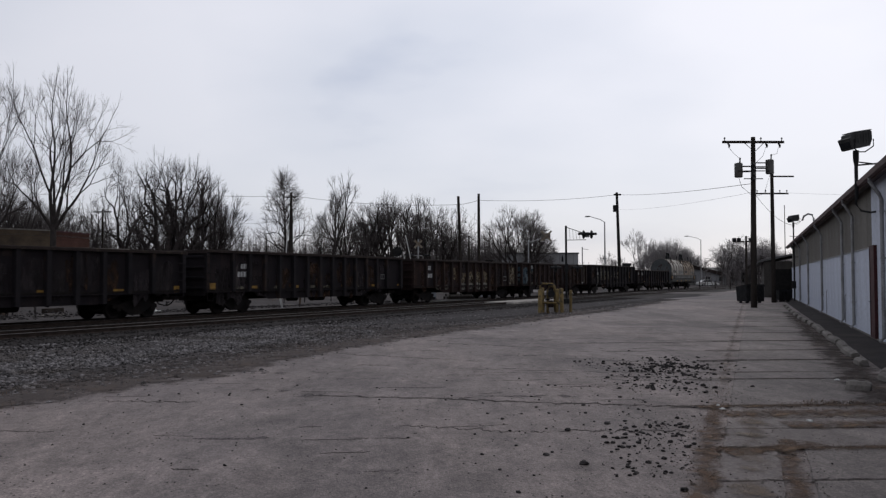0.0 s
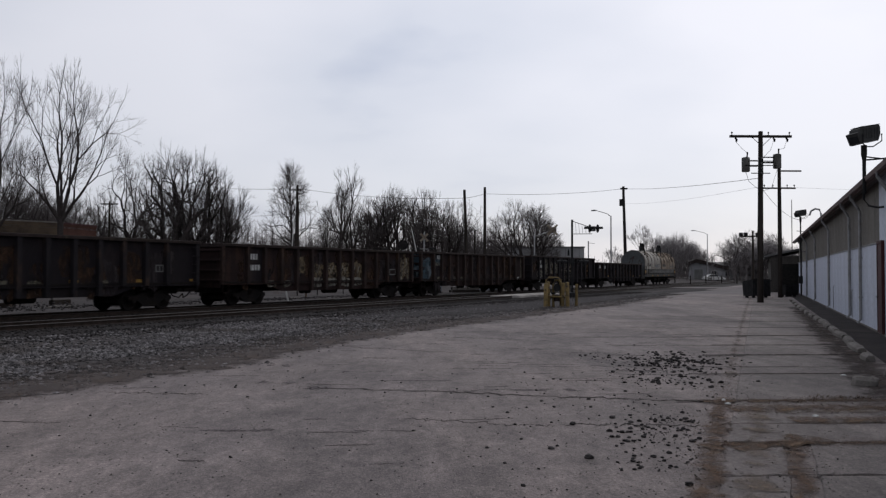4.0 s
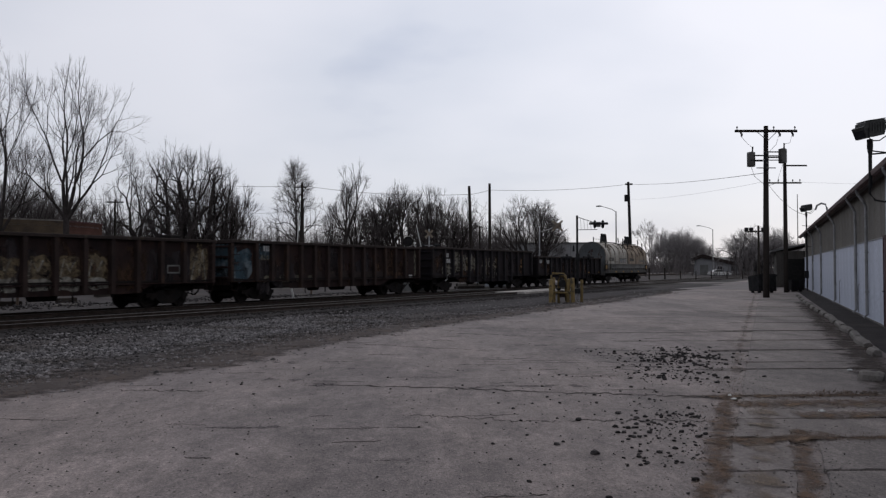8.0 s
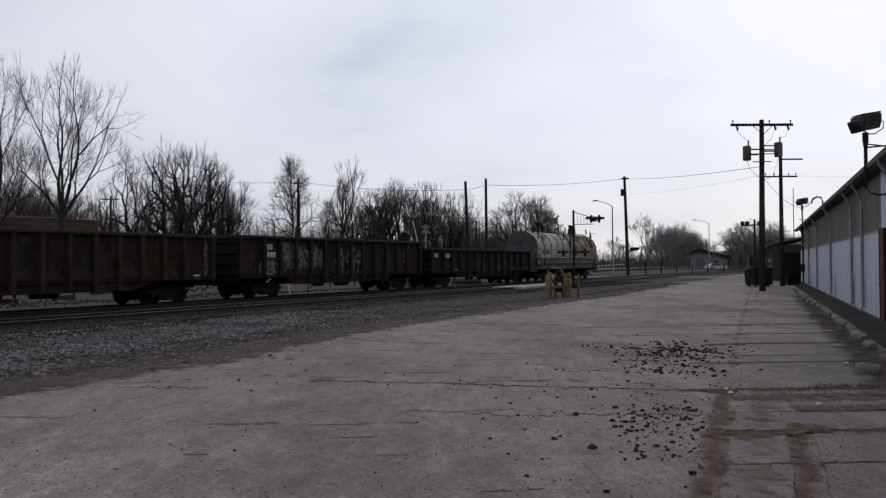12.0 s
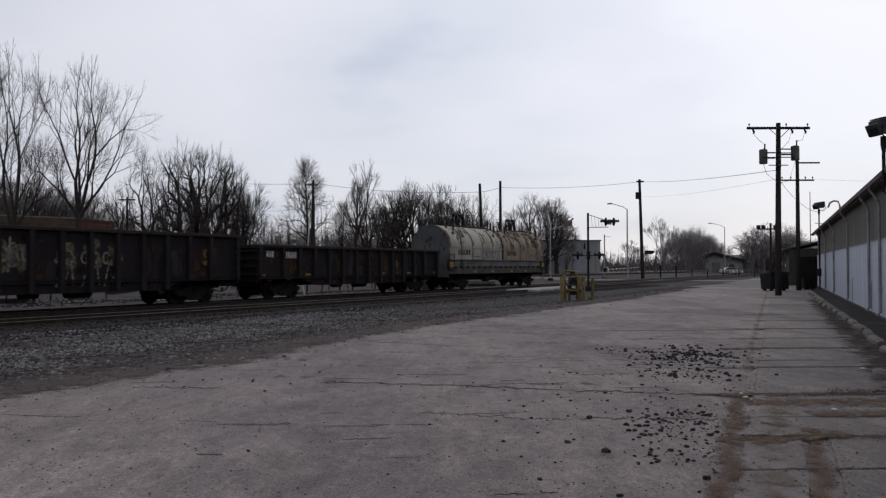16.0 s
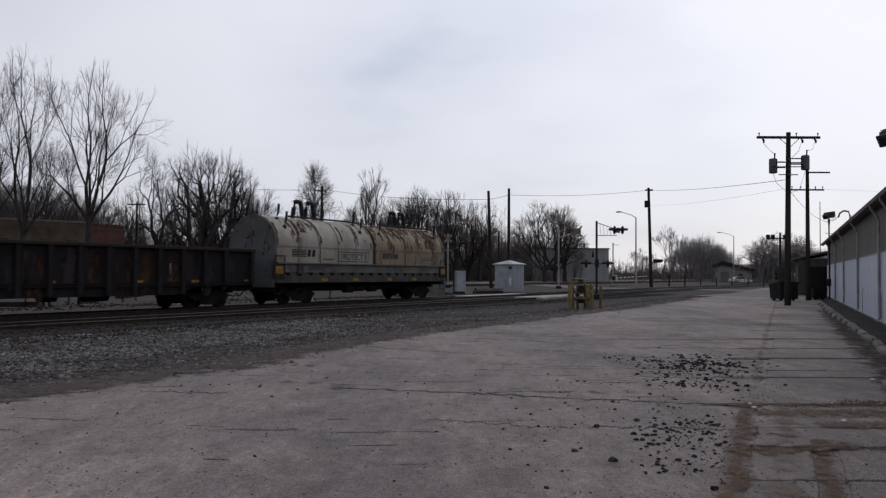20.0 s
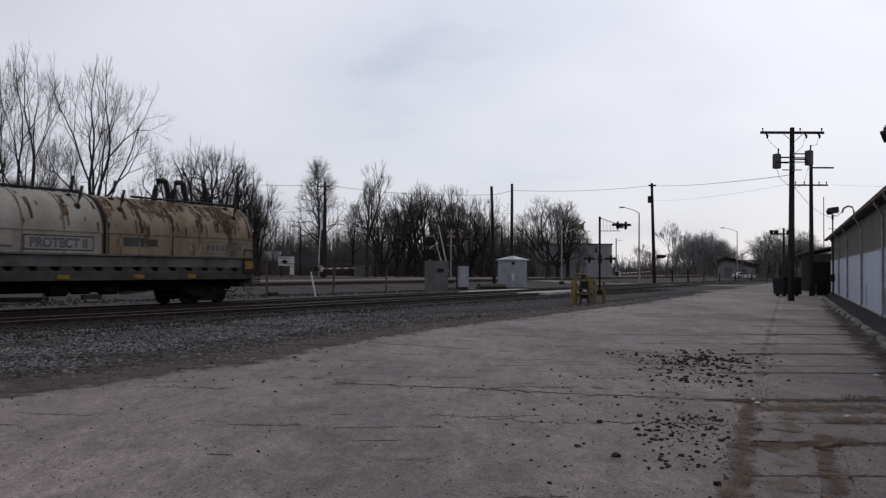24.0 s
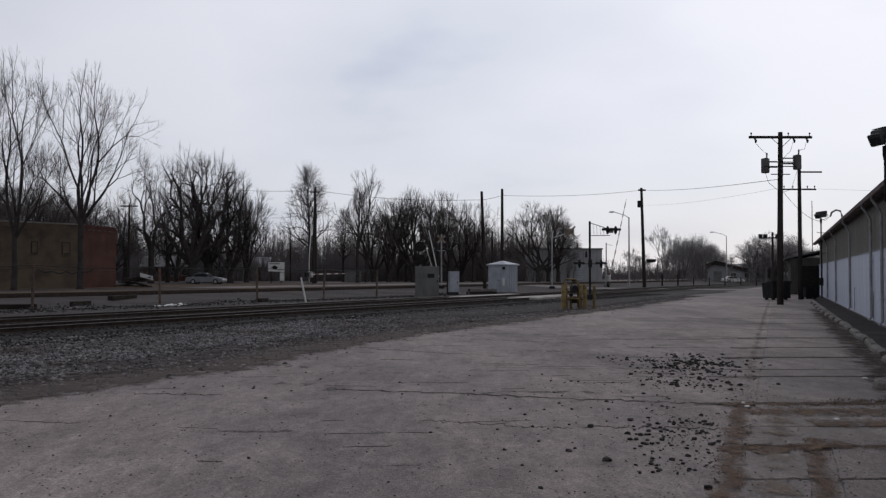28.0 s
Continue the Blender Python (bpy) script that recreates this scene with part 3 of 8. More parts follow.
def add_trucks(car, L, inset):
    for xc in (inset, L - inset):
        t = part("truck", TRUCK, None, car, m=pose(xc, 0, 0))
        for a in (-0.865, 0.865):
            w = part("wheelset", WHEELSET, None, t, m=pose(a, 0, WHEEL_R))
            ROLLING.append((w, a))


def coupler(car, x, sd):
    g = Geo()
    g.box(min(x, x + sd * 0.45), max(x, x + sd * 0.45), -0.09, 0.09, 0.72, 0.93)
    g.prism([(x + sd * 0.4, -0.16), (x + sd * 0.72, -0.12), (x + sd * 0.68, 0.05), (x + sd * 0.55, 0.16), (x + sd * 0.4, 0.12)], "z", 0.68, 0.98)
    part("coupler", g, M_TRUCK, car, "rusty knuckle coupler")
    h = Geo().tube([(x, 0.35, 0.75), (x + sd * 0.25, 0.37, 0.5), (x + sd * 0.55, 0.3, 0.42), (x + sd * 0.68, 0.2, 0.6)], 0.03, 6)
    part("air_hose", h, M_TRUCK, car)


def gondola(s0, L, zt, paint, n_ribs, label, zb=0.62, rail_paint=None):
    """An open gondola; x runs from its leading end, the lot is on its -y side."""
    car = thing("gondola_car", label, "freight car", group="cars of the train")
    car["s0"], car["length"] = s0, L
    w = 1.47
    inset = 2.35
    for sd in (-1, 1):
        y0, y1 = (sd * (w - 0.20), sd * (w - 0.16))
        g = Geo()
        poly = [(0, 1.0), (inset + 1.0, 0.95), (inset + 2.1, zb), (L - inset - 2.1, zb), (L - inset - 1.0, 0.95), (L, 1.0), (L, zt - 0.1), (0, zt - 0.1)]
        g.prism(poly, "y", min(y0, y1), max(y0, y1))
        side = part("side_panel", g, paint, car)
        g = Geo()
        g.bbox(-0.02, L + 0.02, min(sd * (w - 0.22), sd * (w + 0.02)), max(sd * (w - 0.22), sd * (w + 0.02)), zt - 0.12, zt, 0.02)
        part("top_chord", g, rail_paint or paint, car)
        g = Geo()
        g.box(0.0, L, min(sd * (w - 0.16), sd * (w - 0.05)), max(sd * (w - 0.16), sd * (w - 0.05)), 0.98, 1.03)
        part("side_sill", g, paint, car)
        for i in range(n_ribs):
            x = 0.06 if i == 0 else L - 0.18 if i == n_ribs - 1 else 1.75 + (L - 3.6) * (i - 1) / (n_ribs - 3)
            inn = min(abs(x), abs(L - x)) > inset + 1.9
            z0 = zb + 0.02 if inn else 1.0
            ya, yb = sd * (w - 0.16), sd * w
            g = Geo().prism([(x - 0.07, ya), (x + 0.19, ya), (x + 0.15, yb), (x - 0.03, yb)], "z", z0, zt - 0.11)
            part("side_rib", g, M_RIB if paint is M_BLACKCAR else M_RIB_BROWN, car)
    for x0, x1 in ((0, 0.06), (L - 0.06, L)):
        o = -0.09 if x0 == 0 else 0.0
        e = part("end_wall", Geo().box(x0, x1, -w + 0.1, w - 0.1, 0.85, zt - 0.12), paint, car)
        for k in range(4):
            z = 1.15 + k * (zt - 1.5) / 3.0
            part("end_rib", Geo().bbox(x0 + o, x1 + o + 0.09, -w + 0.1, w - 0.1, z, z + 0.09, 0.02), paint, e)
        part("end_cap", Geo().bbox(x0 + o, x1 + o + 0.09, -w, w, zt - 0.16, zt - 0.01, 0.02), rail_paint or paint, e)
    part("floor", Geo().box(0.06, L - 0.06, -w + 0.1, w - 0.1, 1.05, 1.12).box(0.2, L - 0.2, -0.35, 0.35, 0.62, 1.05), M_TRUCK, car)
    for x0 in (0.1, L - 0.55):
        for k in range(5):
            z = 1.15 + k * 0.36
            if z < zt - 0.2:
                g = Geo().tube([(x0, -w + 0.05, z), (x0, -w - 0.06, z), (x0 + 0.44, -w - 0.06, z), (x0 + 0.44, -w + 0.05, z)], 0.013, 5)
                part("ladder_rung", g, paint, car)
        g = Geo().tube([(x0 + 0.02, -w + 0.05, 1.0), (x0 + 0.04, -w + 0.05, 0.62), (x0 + 0.40, -w + 0.05, 0.62), (x0 + 0.42, -w + 0.05, 1.0)], 0.02, 5)
        part("step_stirrup", g, paint, car)
    for xx in (L * 0.36, L * 0.46, L * 0.6):
        part("brake_hanger", Geo().box(xx, xx + 0.04, -0.9, -0.86, 0.35, 0.9), M_TRUCK, car)
    part("air_reservoir", Geo().tube([(L * 0.5, -0.8, 0.62), (L * 0.56, -0.8, 0.62)], 0.2, 10), M_TRUCK, car)
    part("brake_cylinder", Geo().tube([(L * 0.4, -0.6, 0.6), (L * 0.44, -0.6, 0.6)], 0.16, 10), M_TRUCK, car)
    coupler(car, 0.0, -1)
    coupler(car, L, 1)
    add_trucks(car, L, inset)
    CARS.append(car)
    return car


def lettering(words, size, x, y, z, m, parent):
    """Painted words on a side that faces the yard."""
    cu = bpy.data.curves.new("lettering", "FONT")
    cu.body, cu.size, cu.extrude, cu.offset = words, size, 0.001, 0.018
    ob = new("lettering", cu)
    me = bpy.data.meshes.new_from_object(ob)
    bpy.data.objects.remove(ob)
    me.materials.append(m)
    return part("lettering", me, None, parent, m=pose(x, y, z, 90, 0, 0))


def coil_car(s0, L):
    car = thing("coil_car", "steel coil car with a rust-streaked off-white rounded hood", "freight car", group="cars of the train")
    car["s0"], car["length"] = s0, L
    w, zb, zt = 1.45, 2.03, 4.3
    # frame: a beam under the hood, a shaded web with brackets, and a grimy lower chord
    for sd in (-1, 1):
        def side(a, b):
            return sorted((sd * a, sd * b))
        part("side_sill", Geo().bbox(0.1, L - 0.1, *side(1.2, 1.42), 1.56, 1.97, 0.03), M_COILFRAME, car)
        part("upper_ledge", Geo().box(0.2, L - 0.2, *side(1.15, 1.52), 1.97, 2.035), M_COILFRAME, car)
        # black iron on the web stands in for shade in the pockets
        part("web_plate", Geo().box(0.2, L - 0.2, *side(1.1, 1.2), 1.3, 1.56), M_TRUCK, car)
        part("lower_chord", Geo().bbox(0.1, L - 0.1, *side(1.15, 1.43), 1.06, 1.4, 0.02), M_COILDIRTY, car)
        for k in range(18):
            x = 0.3 + k * 0.88
            if x + 0.6 < L - 0.2:
                part("web_bracket", Geo().prism([(x, 1.4), (x + 0.62, 1.4), (x + 0.44, 1.56), (x, 1.56)], "y", *side(1.2, 1.41)), M_COILDIRTY, car)
    part("floor", Geo().box(0.1, L - 0.1, -1.3, 1.3, 1.05, 1.2).box(0.4, L - 0.4, -0.4, 0.4, 0.6, 1.05), M_TRUCK, car)
    for x0, x1 in ((-0.05, 0.12), (L - 0.12, L + 0.05)):
        part("end_sill", Geo().box(x0, x1, -1.4, 1.4, 0.85, 1.25), M_COILFRAME, car)
        part("end_bulkhead", Geo().box(x0 + 0.05, x1 - 0.02, -1.3, 1.3, 1.25, 2.03), M_HOOD_END, car)
    # hood: two sections, upright below and round above
    def prof(r, n=26):
        out = [(-r, zb)]
        zc = 2.85
        for k in range(n + 1):
            a = math.pi - math.pi * k / n
            out.append((r * math.cos(a), zc + (zt - zc - (w - r)) * math.sin(a)))
        return out + [(r, zb)]

    def band(r0, r1, x0, x1, a0=0, a1=99):
        """A raised hoop over the hood between two radii."""
        p0, p1 = prof(r0)[a0:a1], prof(r1)[a0:a1]
        return Geo().prism(p1 + p0[::-1], "x", x0, x1)
    rnd = random.Random(4)
    mid = 8.2
    part("joint_band", band(w - 0.03, w + 0.045, mid - 0.02, mid + 0.09), M_TRUCK, car, "dark joint between the two hoods")
    for x0, x1, m, first in ((0.15, mid, M_HOOD, True), (mid + 0.06, L - 0.15, M_HOOD_RUST, False)):
        h = part("hood", Geo().prism(prof(w), "x", x0, x1), m, car, smooth=True)
        n = 5
        for k in range(n + 1):
            x = x0 + (x1 - x0 - 0.06) * k / n
            part("hoop", band(w, w + 0.018, x, x + 0.05), M_HOOP, h, smooth=True)
        part("side_seam", Geo().box(x0, x1, -w - 0.03, -w, 2.81, 2.85), m, h)
        # broad rust that has spread from the crown
        for k in range(5 if first else 16):
            x = x0 + 0.1 + (x1 - x0 - 1.2) * rnd.random()
            i0 = rnd.randint(8, 12)
            part("rust_stain", band(w + 0.0005, w + 0.0025, x, x + rnd.uniform(0.3, 1.0), i0 - rnd.randint(2, 4 if first else 7), i0 + 3), M_RUSTSTAIN, h)
        # rust streaks that run down from the crown beside the hoops
        for k in range(60 if first else 120):
            x = x0 + 0.1 + (x1 - x0 - 0.3) * rnd.random()
            if rnd.random() < 0.65:
                x = x0 + (x1 - x0) * rnd.randint(0, n) / n + rnd.uniform(-0.05, 0.16)
            x = min(max(x, x0 + 0.05), x1 - 0.25)
            i0 = rnd.randint(3, 11)
            part("rust_streak", band(w + 0.001, w + 0.022, x, x + rnd.choice((0.02, 0.025, 0.035, 0.05, 0.09)), i0 - rnd.randint(1, 3), i0 + 1), M_RUST, h)
        ex, px = (x0 - 0.02, x0 - 0.001) if first else (x1 + 0.001, x1 + 0.02)
        part("hood_end", Geo().prism(prof(w - 0.05), "x", min(ex, px), max(ex, px)), M_HOOD_END, h, "grey rounded end plate")
        if first:
            part("end_rim", band(w - 0.06, w + 0.02, x0 - 0.05, x0), M_COILFRAME, h)
            for k in range(16):
                y, z = rnd.uniform(-1.1, 1.1), rnd.uniform(2.3, 3.7)
                part("rust_spot", Geo().box(x0 - 0.028, x0 - 0.02, y, y + rnd.uniform(0.04, 0.16), z, z + rnd.uniform(0.06, 0.3)), M_RUST, h)
        # dark handles on the crown
        for x in (x0 + 0.9, x1 - 0.9):
            for y in (-1.12, -0.62):
                zz = 2.85 + (zt - 2.85) * math.sqrt(1 - (y / w) ** 2)
                part("grab_bar", Geo().tube([(x, y, zz - 0.04), (x + 0.1, y - 0.04, zz + 0.34), (x + 0.26, y + 0.06, zz + 0.72)], [0.055, 0.065, 0.06], 8), M_DARKSTEEL, h)
                part("bar_foot", Geo().bbox(x - 0.09, x + 0.09, y - 0.1, y + 0.1, zz - 0.12, zz + 0.05, 0.02), M_DARKSTEEL, h)
        xc = (x0 + x1) / 2 + (-0.4 if first else 0.4)
        part("crown_rail", Geo().tube([(x0 + 2.2, -0.2, zt + 0.07), (x1 - 0.1, -0.2, zt + 0.07)], 0.05, 6), M_DARKSTEEL, h)
        for dx in (-0.48, 0.48):
            arch = [(xc + dx - 0.4 + 0.8 * k / 8, -0.1, zt + 0.02 + 0.84 * min(1, math.sin(math.pi * k / 8) * 1.5)) for k in range(9)]
            part("lifting_bail", Geo().tube(arch, 0.115, 8), M_DARKSTEEL, h, "dark lifting bail")
        # plain stand-ins for the marks painted on the side
        yy0, yy1 = -w - 0.004, -w - 0.0005
        if first:
            for k in range(5):
                part("mark_bar", Geo().box(1.25, 2.35, yy0 - 0.004, yy1, 2.33 + k * 0.075, 2.375 + k * 0.075), M_DARKSTEEL, h)
            for xx in (2.42, 2.78):
                part("mark_block", Geo().prism([(xx, 2.34), (xx + 0.24, 2.34), (xx + 0.3, 2.68), (xx + 0.06, 2.68)], "y", yy0 - 0.004, yy1), M_DARKSTEEL, h)
            part("mark_bar", Geo().box(3.7, 4.6, yy0, yy1, 2.2, 2.27), M_COILFRAME, h)
            part("sign_frame", Geo().box(5.0, 7.8, yy0, yy1, 2.12, 2.66), M_COILDIRTY, h)
            part("sign_panel", Geo().box(5.05, 7.75, yy0 - 0.004, yy0, 2.17, 2.61), M_HOOD, h, "pale lettered panel in a dark outline")
            lettering("PROTECT II", 0.45, 5.22, yy0 - 0.006, 2.24, M_LETTER, h)
        else:
            part("mark_panel", Geo().box(mid + 0.9, mid + 1.9, yy0, yy1, 2.34, 2.68), M_COILDIRTY, h)
            part("mark_block", Geo().box(mid + 2.0, mid + 2.55, yy0, yy1, 2.36, 2.64), M_COILDIRTY, h)
            part("sign_frame", Geo().box(mid + 4.9, mid + 7.6, yy0, yy1, 2.12, 2.64), M_COILFRAME, h)
            part("sign_panel", Geo().box(mid + 4.95, mid + 7.55, yy0 - 0.004, yy0, 2.16, 2.6), M_HOOD_RUST, h, "faded lettered panel")
            for k in range(8):
                part("mark_bar", Geo().box(mid + 5.15 + k * 0.27, mid + 5.34 + k * 0.27, yy0 - 0.008, yy0 - 0.004, 2.26, 2.52), M_COILFRAME, h)
    # markers and fittings on the frame
    for x, w_ in ((3.6, 0.5), (6.3, 0.5), (9.6, 0.5), (12.3, 0.45)):
        part("marker_plate", Geo().box(x, x + w_, -1.464, -1.452, 1.12, 1.27), M_YELLOW, car, "faded yellow plate")
    for k in range(8):
        part("stencil_bar", Geo().box(2.6 + k * 0.16, 2.7 + k * 0.16, -1.428, -1.421, 1.66, 1.86), M_COILDIRTY, car)
    part("air_hose_box", Geo().bbox(1.7, 2.1, -1.5, -1.43, 1.5, 2.0, 0.02), M_COILDIRTY, car)
    for x in (-0.05, L - 0.75):
        part("end_panel", Geo().bbox(x, x + 0.8, -1.5, -1.44, 1.3, 1.95, 0.01), M_RIM, car)
        part("marker_plate", Geo().box(x + 0.1, x + 0.6, -1.51, -1.5, 1.5, 1.85), M_YELLOW, car, "faded orange plate")
        part("handrail", Geo().tube([(x + 0.05, -1.47, 1.95), (x + 0.05, -1.5, 2.35), (x + 0.75, -1.5, 2.35), (x + 0.75, -1.47, 1.95)], 0.025, 6), M_DARKSTEEL, car)
        part("step_stirrup", Geo().tube([(x + 0.1, -1.42, 1.1), (x + 0.1, -1.45, 0.55), (x + 0.55, -1.45, 0.55), (x + 0.55, -1.42, 1.1)], 0.025, 6), M_DARKSTEEL, car)
    part("platform_rail", Geo().tube([(L + 0.05, -1.3, 1.2), (L + 0.5, -1.3, 1.25), (L + 0.5, 1.3, 1.25), (L + 0.05, 1.3, 1.2)], 0.03, 6), M_DARKSTEEL, car)
    part("end_step", Geo().bbox(L + 0.05, L + 0.55, -1.35, 1.35, 0.98, 1.06, 0.02), M_DARKSTEEL, car, "dark grated end platform")
    for y in (-1.3, -0.45, 0.45, 1.3):
        part("rail_post", Geo().tube([(L + 0.5, y, 1.06), (L + 0.5, y, 1.75)], 0.025, 6), M_DARKSTEEL, car)
    for z in (1.4, 1.75):
        part("end_rail", Geo().tube([(L + 0.5, -1.3, z), (L + 0.5, 1.3, z)], 0.025, 6), M_DARKSTEEL, car)
    for k in range(4):
        part("ladder_rung", Geo().tube([(L - 0.5, -1.48, 0.62 + k * 0.16), (L - 0.02, -1.48, 0.62 + k * 0.16)], 0.02, 6), M_DARKSTEEL, car)
    part("uncoupling_lever", Geo().tube([(L + 0.6, -1.3, 0.92), (L + 0.64, -0.5, 0.95), (L + 0.6, 0.0, 0.9)], 0.022, 6), M_TRUCK, car)
    part("brake_stand", Geo().tube([(L + 0.35, -0.7, 0.9), (L + 0.35, -0.7, 2.0)], 0.05, 6), M_DARKSTEEL, car)
    part("brake_wheel", Geo().tube([(L + 0.38, -0.7, 1.85), (L + 0.44, -0.7, 1.85)], 0.28, 14), M_DARKSTEEL, car)
    for x, r in ((6.4, 0.22), (7.4, 0.16), (8.6, 0.2)):
        part("air_reservoir", Geo().tube([(x, -0.8, 0.7), (x + 0.7, -0.8, 0.7)], r, 10), M_TRUCK, car)
    CARS.append(car)
    coupler(car, 0.0, -1)
    coupler(car, L, 1)
    add_trucks(car, L, 2.4)
    return car


FACE = -1.312


def plate(car, name, x0, x1, z0, z1, m, label="", proud=0.004):
    return part(name, Geo().box(x0, x1, FACE - proud, FACE, z0, z1), m, car, label)


def blob(car, name, x, z, rx, rz, m, seed, label="", proud=0.004, rough=0.35):
    """A sprayed patch with an uneven outline, one thin skin on the side panel."""
    pts = []
    for k in range(22):
        a = 2 * math.pi * k / 22
        q = 1 + rough * noise.noise((math.cos(a) * 1.6 + seed, math.sin(a) * 1.6, seed * 0.7))
        c, s_ = math.cos(a), math.sin(a)
        sq = (abs(c) ** 4 + abs(s_) ** 4) ** -0.25
        pts.append((x + rx * q * c * sq, z + rz * q * s_ * sq))
    return part(name, Geo().prism(pts, "y", FACE - proud, FACE), m, car, label)


def stroke(car, pts, w, m, label="", proud=0.007):
    """A sprayed line of even width."""
    g = Geo()
    n = len(pts)
    rows = []
    for i, (x, z) in enumerate(pts):
        a, b = pts[max(i - 1, 0)], pts[min(i + 1, n - 1)]
        d = Vector((b[0] - a[0], b[1] - a[1])).normalized()
        rows.append([(x - d.y * w, FACE - proud, z + d.x * w), (x + d.y * w, FACE - proud, z - d.x * w), (x + d.y * w, FACE, z - d.x * w), (x - d.y * w, FACE, z + d.x * w)])
    g.rings(rows)
    return part("sprayed_line", g, m, car, label)


def marks(car, x, z, n, w, h, gap, m):
    """A row of plain bars that stands for a stencilled mark."""
    for k in range(n):
        plate(car, "stencil_bar", x + k * (w + gap), x + k * (w + gap) + w, z, z + h, m, "", 0.006)


def loops(car, x, z, r, n, m, seed):
    rnd = random.Random(seed)
    for k in range(n):
        cx = x + k * r * 1.7
        a0 = rnd.uniform(0, 6.28)
        q = rnd.uniform(0.8, 1.15)
        stroke(car, [(cx + r * 0.62 * math.cos(a0 + j * 0.62), z + r * q * math.sin(a0 + j * 0.62)) for j in range(rnd.randint(6, 10))], r * 0.12, m)


car = gondola(-52.6, 17.0, 2.75, M_BLACKCAR, 14, "sooty black open gondola car with yellow marker plates", rail_paint=M_RIM)
for x in (3.4, 6.6, 9.95, 13.3):
    plate(car, "marker_plate", x, x + 0.5, 1.08, 1.2, M_YELLOW, "faded yellow plate")
plate(car, "marker_plate", 16.45, 16.85, 1.0, 1.3, M_YELLOW, "faded yellow plate")
blob(car, "scrap_load", 9.0, 2.5, 0.4, 0.12, M_RIM, 2.0)
part("load", Geo().rings([[(1, -1.3, 2.2), (15.5, -1.3, 2.2), (15.5, 1.3, 2.2), (1, 1.3, 2.2)], [(4, -0.9, 2.72), (14.5, -0.8, 2.8), (14.5, 0.8, 2.8), (4, 0.9, 2.72)]]), M_CONCRETE, car, "pale scrap load heaped to the rim")

car = gondola(-34.4, 17.1, 2.88, M_BLACKCAR, 15, "black open gondola car with white stencilled marks and yellow plates", rail_paint=M_RIM)
plate(car, "marker_plate", 0.3, 0.75, 1.12, 1.4, M_YELLOW, "faded yellow plate")
for x in (3.2, 6.4, 10.65, 13.75, 16.65):
    plate(car, "marker_plate", x, x + 0.4, 1.14, 1.26, M_YELLOW, "faded yellow plate")
marks(car, 2.42, 2.06, 3, 0.13, 0.22, 0.05, M_WHITEMARK)
marks(car, 2.2, 1.68, 4, 0.14, 0.24, 0.06, M_WHITEMARK)
plate(car, "stencil_panel", 14.75, 15.22, 1.55, 1.85, M_CABINET)
marks(car, 14.82, 1.6, 2, 0.12, 0.2, 0.06, M_BLACKCAR)
for x, w in ((2.3, 0.6), (5.0, 0.35), (8.0, 0.4), (9.2, 0.5), (12.2, 0.35)):
    blob(car, "chalk_smudge", x, 1.15, w * 0.5, 0.1, M_GRAF_GREEN, x)

car = gondola(-15.95, 17.15, 2.85, M_BROWNCAR, 14, "rusty brown open gondola car with ochre and white graffiti", rail_paint=M_RIM)
plate(car, "dark_panel", 1.62, 3.1, 0.95, 2.68, M_BLACKCAR, "fresh black panel behind the marks")
marks(car, 2.05, 2.14, 3, 0.14, 0.27, 0.05, M_WHITEMARK)
marks(car, 1.95, 1.64, 4, 0.16, 0.26, 0.05, M_WHITEMARK)
for i, x in enumerate((6.8, 8.05, 9.35, 10.55)):
    blob(car, "graffiti_blob", x + 0.45, 1.62, 0.52, 0.42 + 0.05 * (i % 2), M_GRAF_OCHRE, 3.0 + i)
    blob(car, "graffiti_blob", x + 0.45, 1.04, 0.5, 0.24, M_GRAF_PALE, 8.0 + i, "pale sprayed block", 0.006)
    stroke(car, [(x + 0.1, 1.3), (x + 0.25, 1.95), (x + 0.5, 1.5), (x + 0.7, 1.9)], 0.03, M_GRAF_PALE)
blob(car, "graffiti_blob", 5.9, 1.9, 0.4, 0.4, M_GRAF_OCHRE, 15.0)
for x in (3.5, 4.7):
    blob(car, "graffiti_blob", x + 0.1, 0.98, 0.3, 0.16, M_GRAF_GREEN, x)
    stroke(car, [(x - 0.15, 1.0), (x, 1.12), (x + 0.25, 1.12), (x + 0.4, 0.98), (x + 0.2, 0.86), (x - 0.1, 0.88)], 0.025, M_GRAF_PALE)
plate(car, "stencil_panel", 14.5, 15.2, 1.4, 1.75, M_CABINET)
plate(car, "stencil_panel", 14.56, 15.14, 1.46, 1.69, M_BROWNCAR, "", 0.006)
for i in range(3):
    blob(car, "graffiti_blob", 15.95 + i * 0.34, 1.75 + 0.3 * (i % 2), 0.17, 0.7, M_GRAF_OCHRE, 30.0 + i)
stroke(car, [(15.8, 0.95), (15.95, 1.6), (16.15, 2.2), (16.3, 1.4), (16.5, 2.4), (16.7, 1.0)], 0.035, M_GRAF_PALE)
part("hatch_box", Geo().bbox(16.2, 16.9, 0.3, 1.0, 2.75, 3.1, 0.05), M_TRUCK, car)

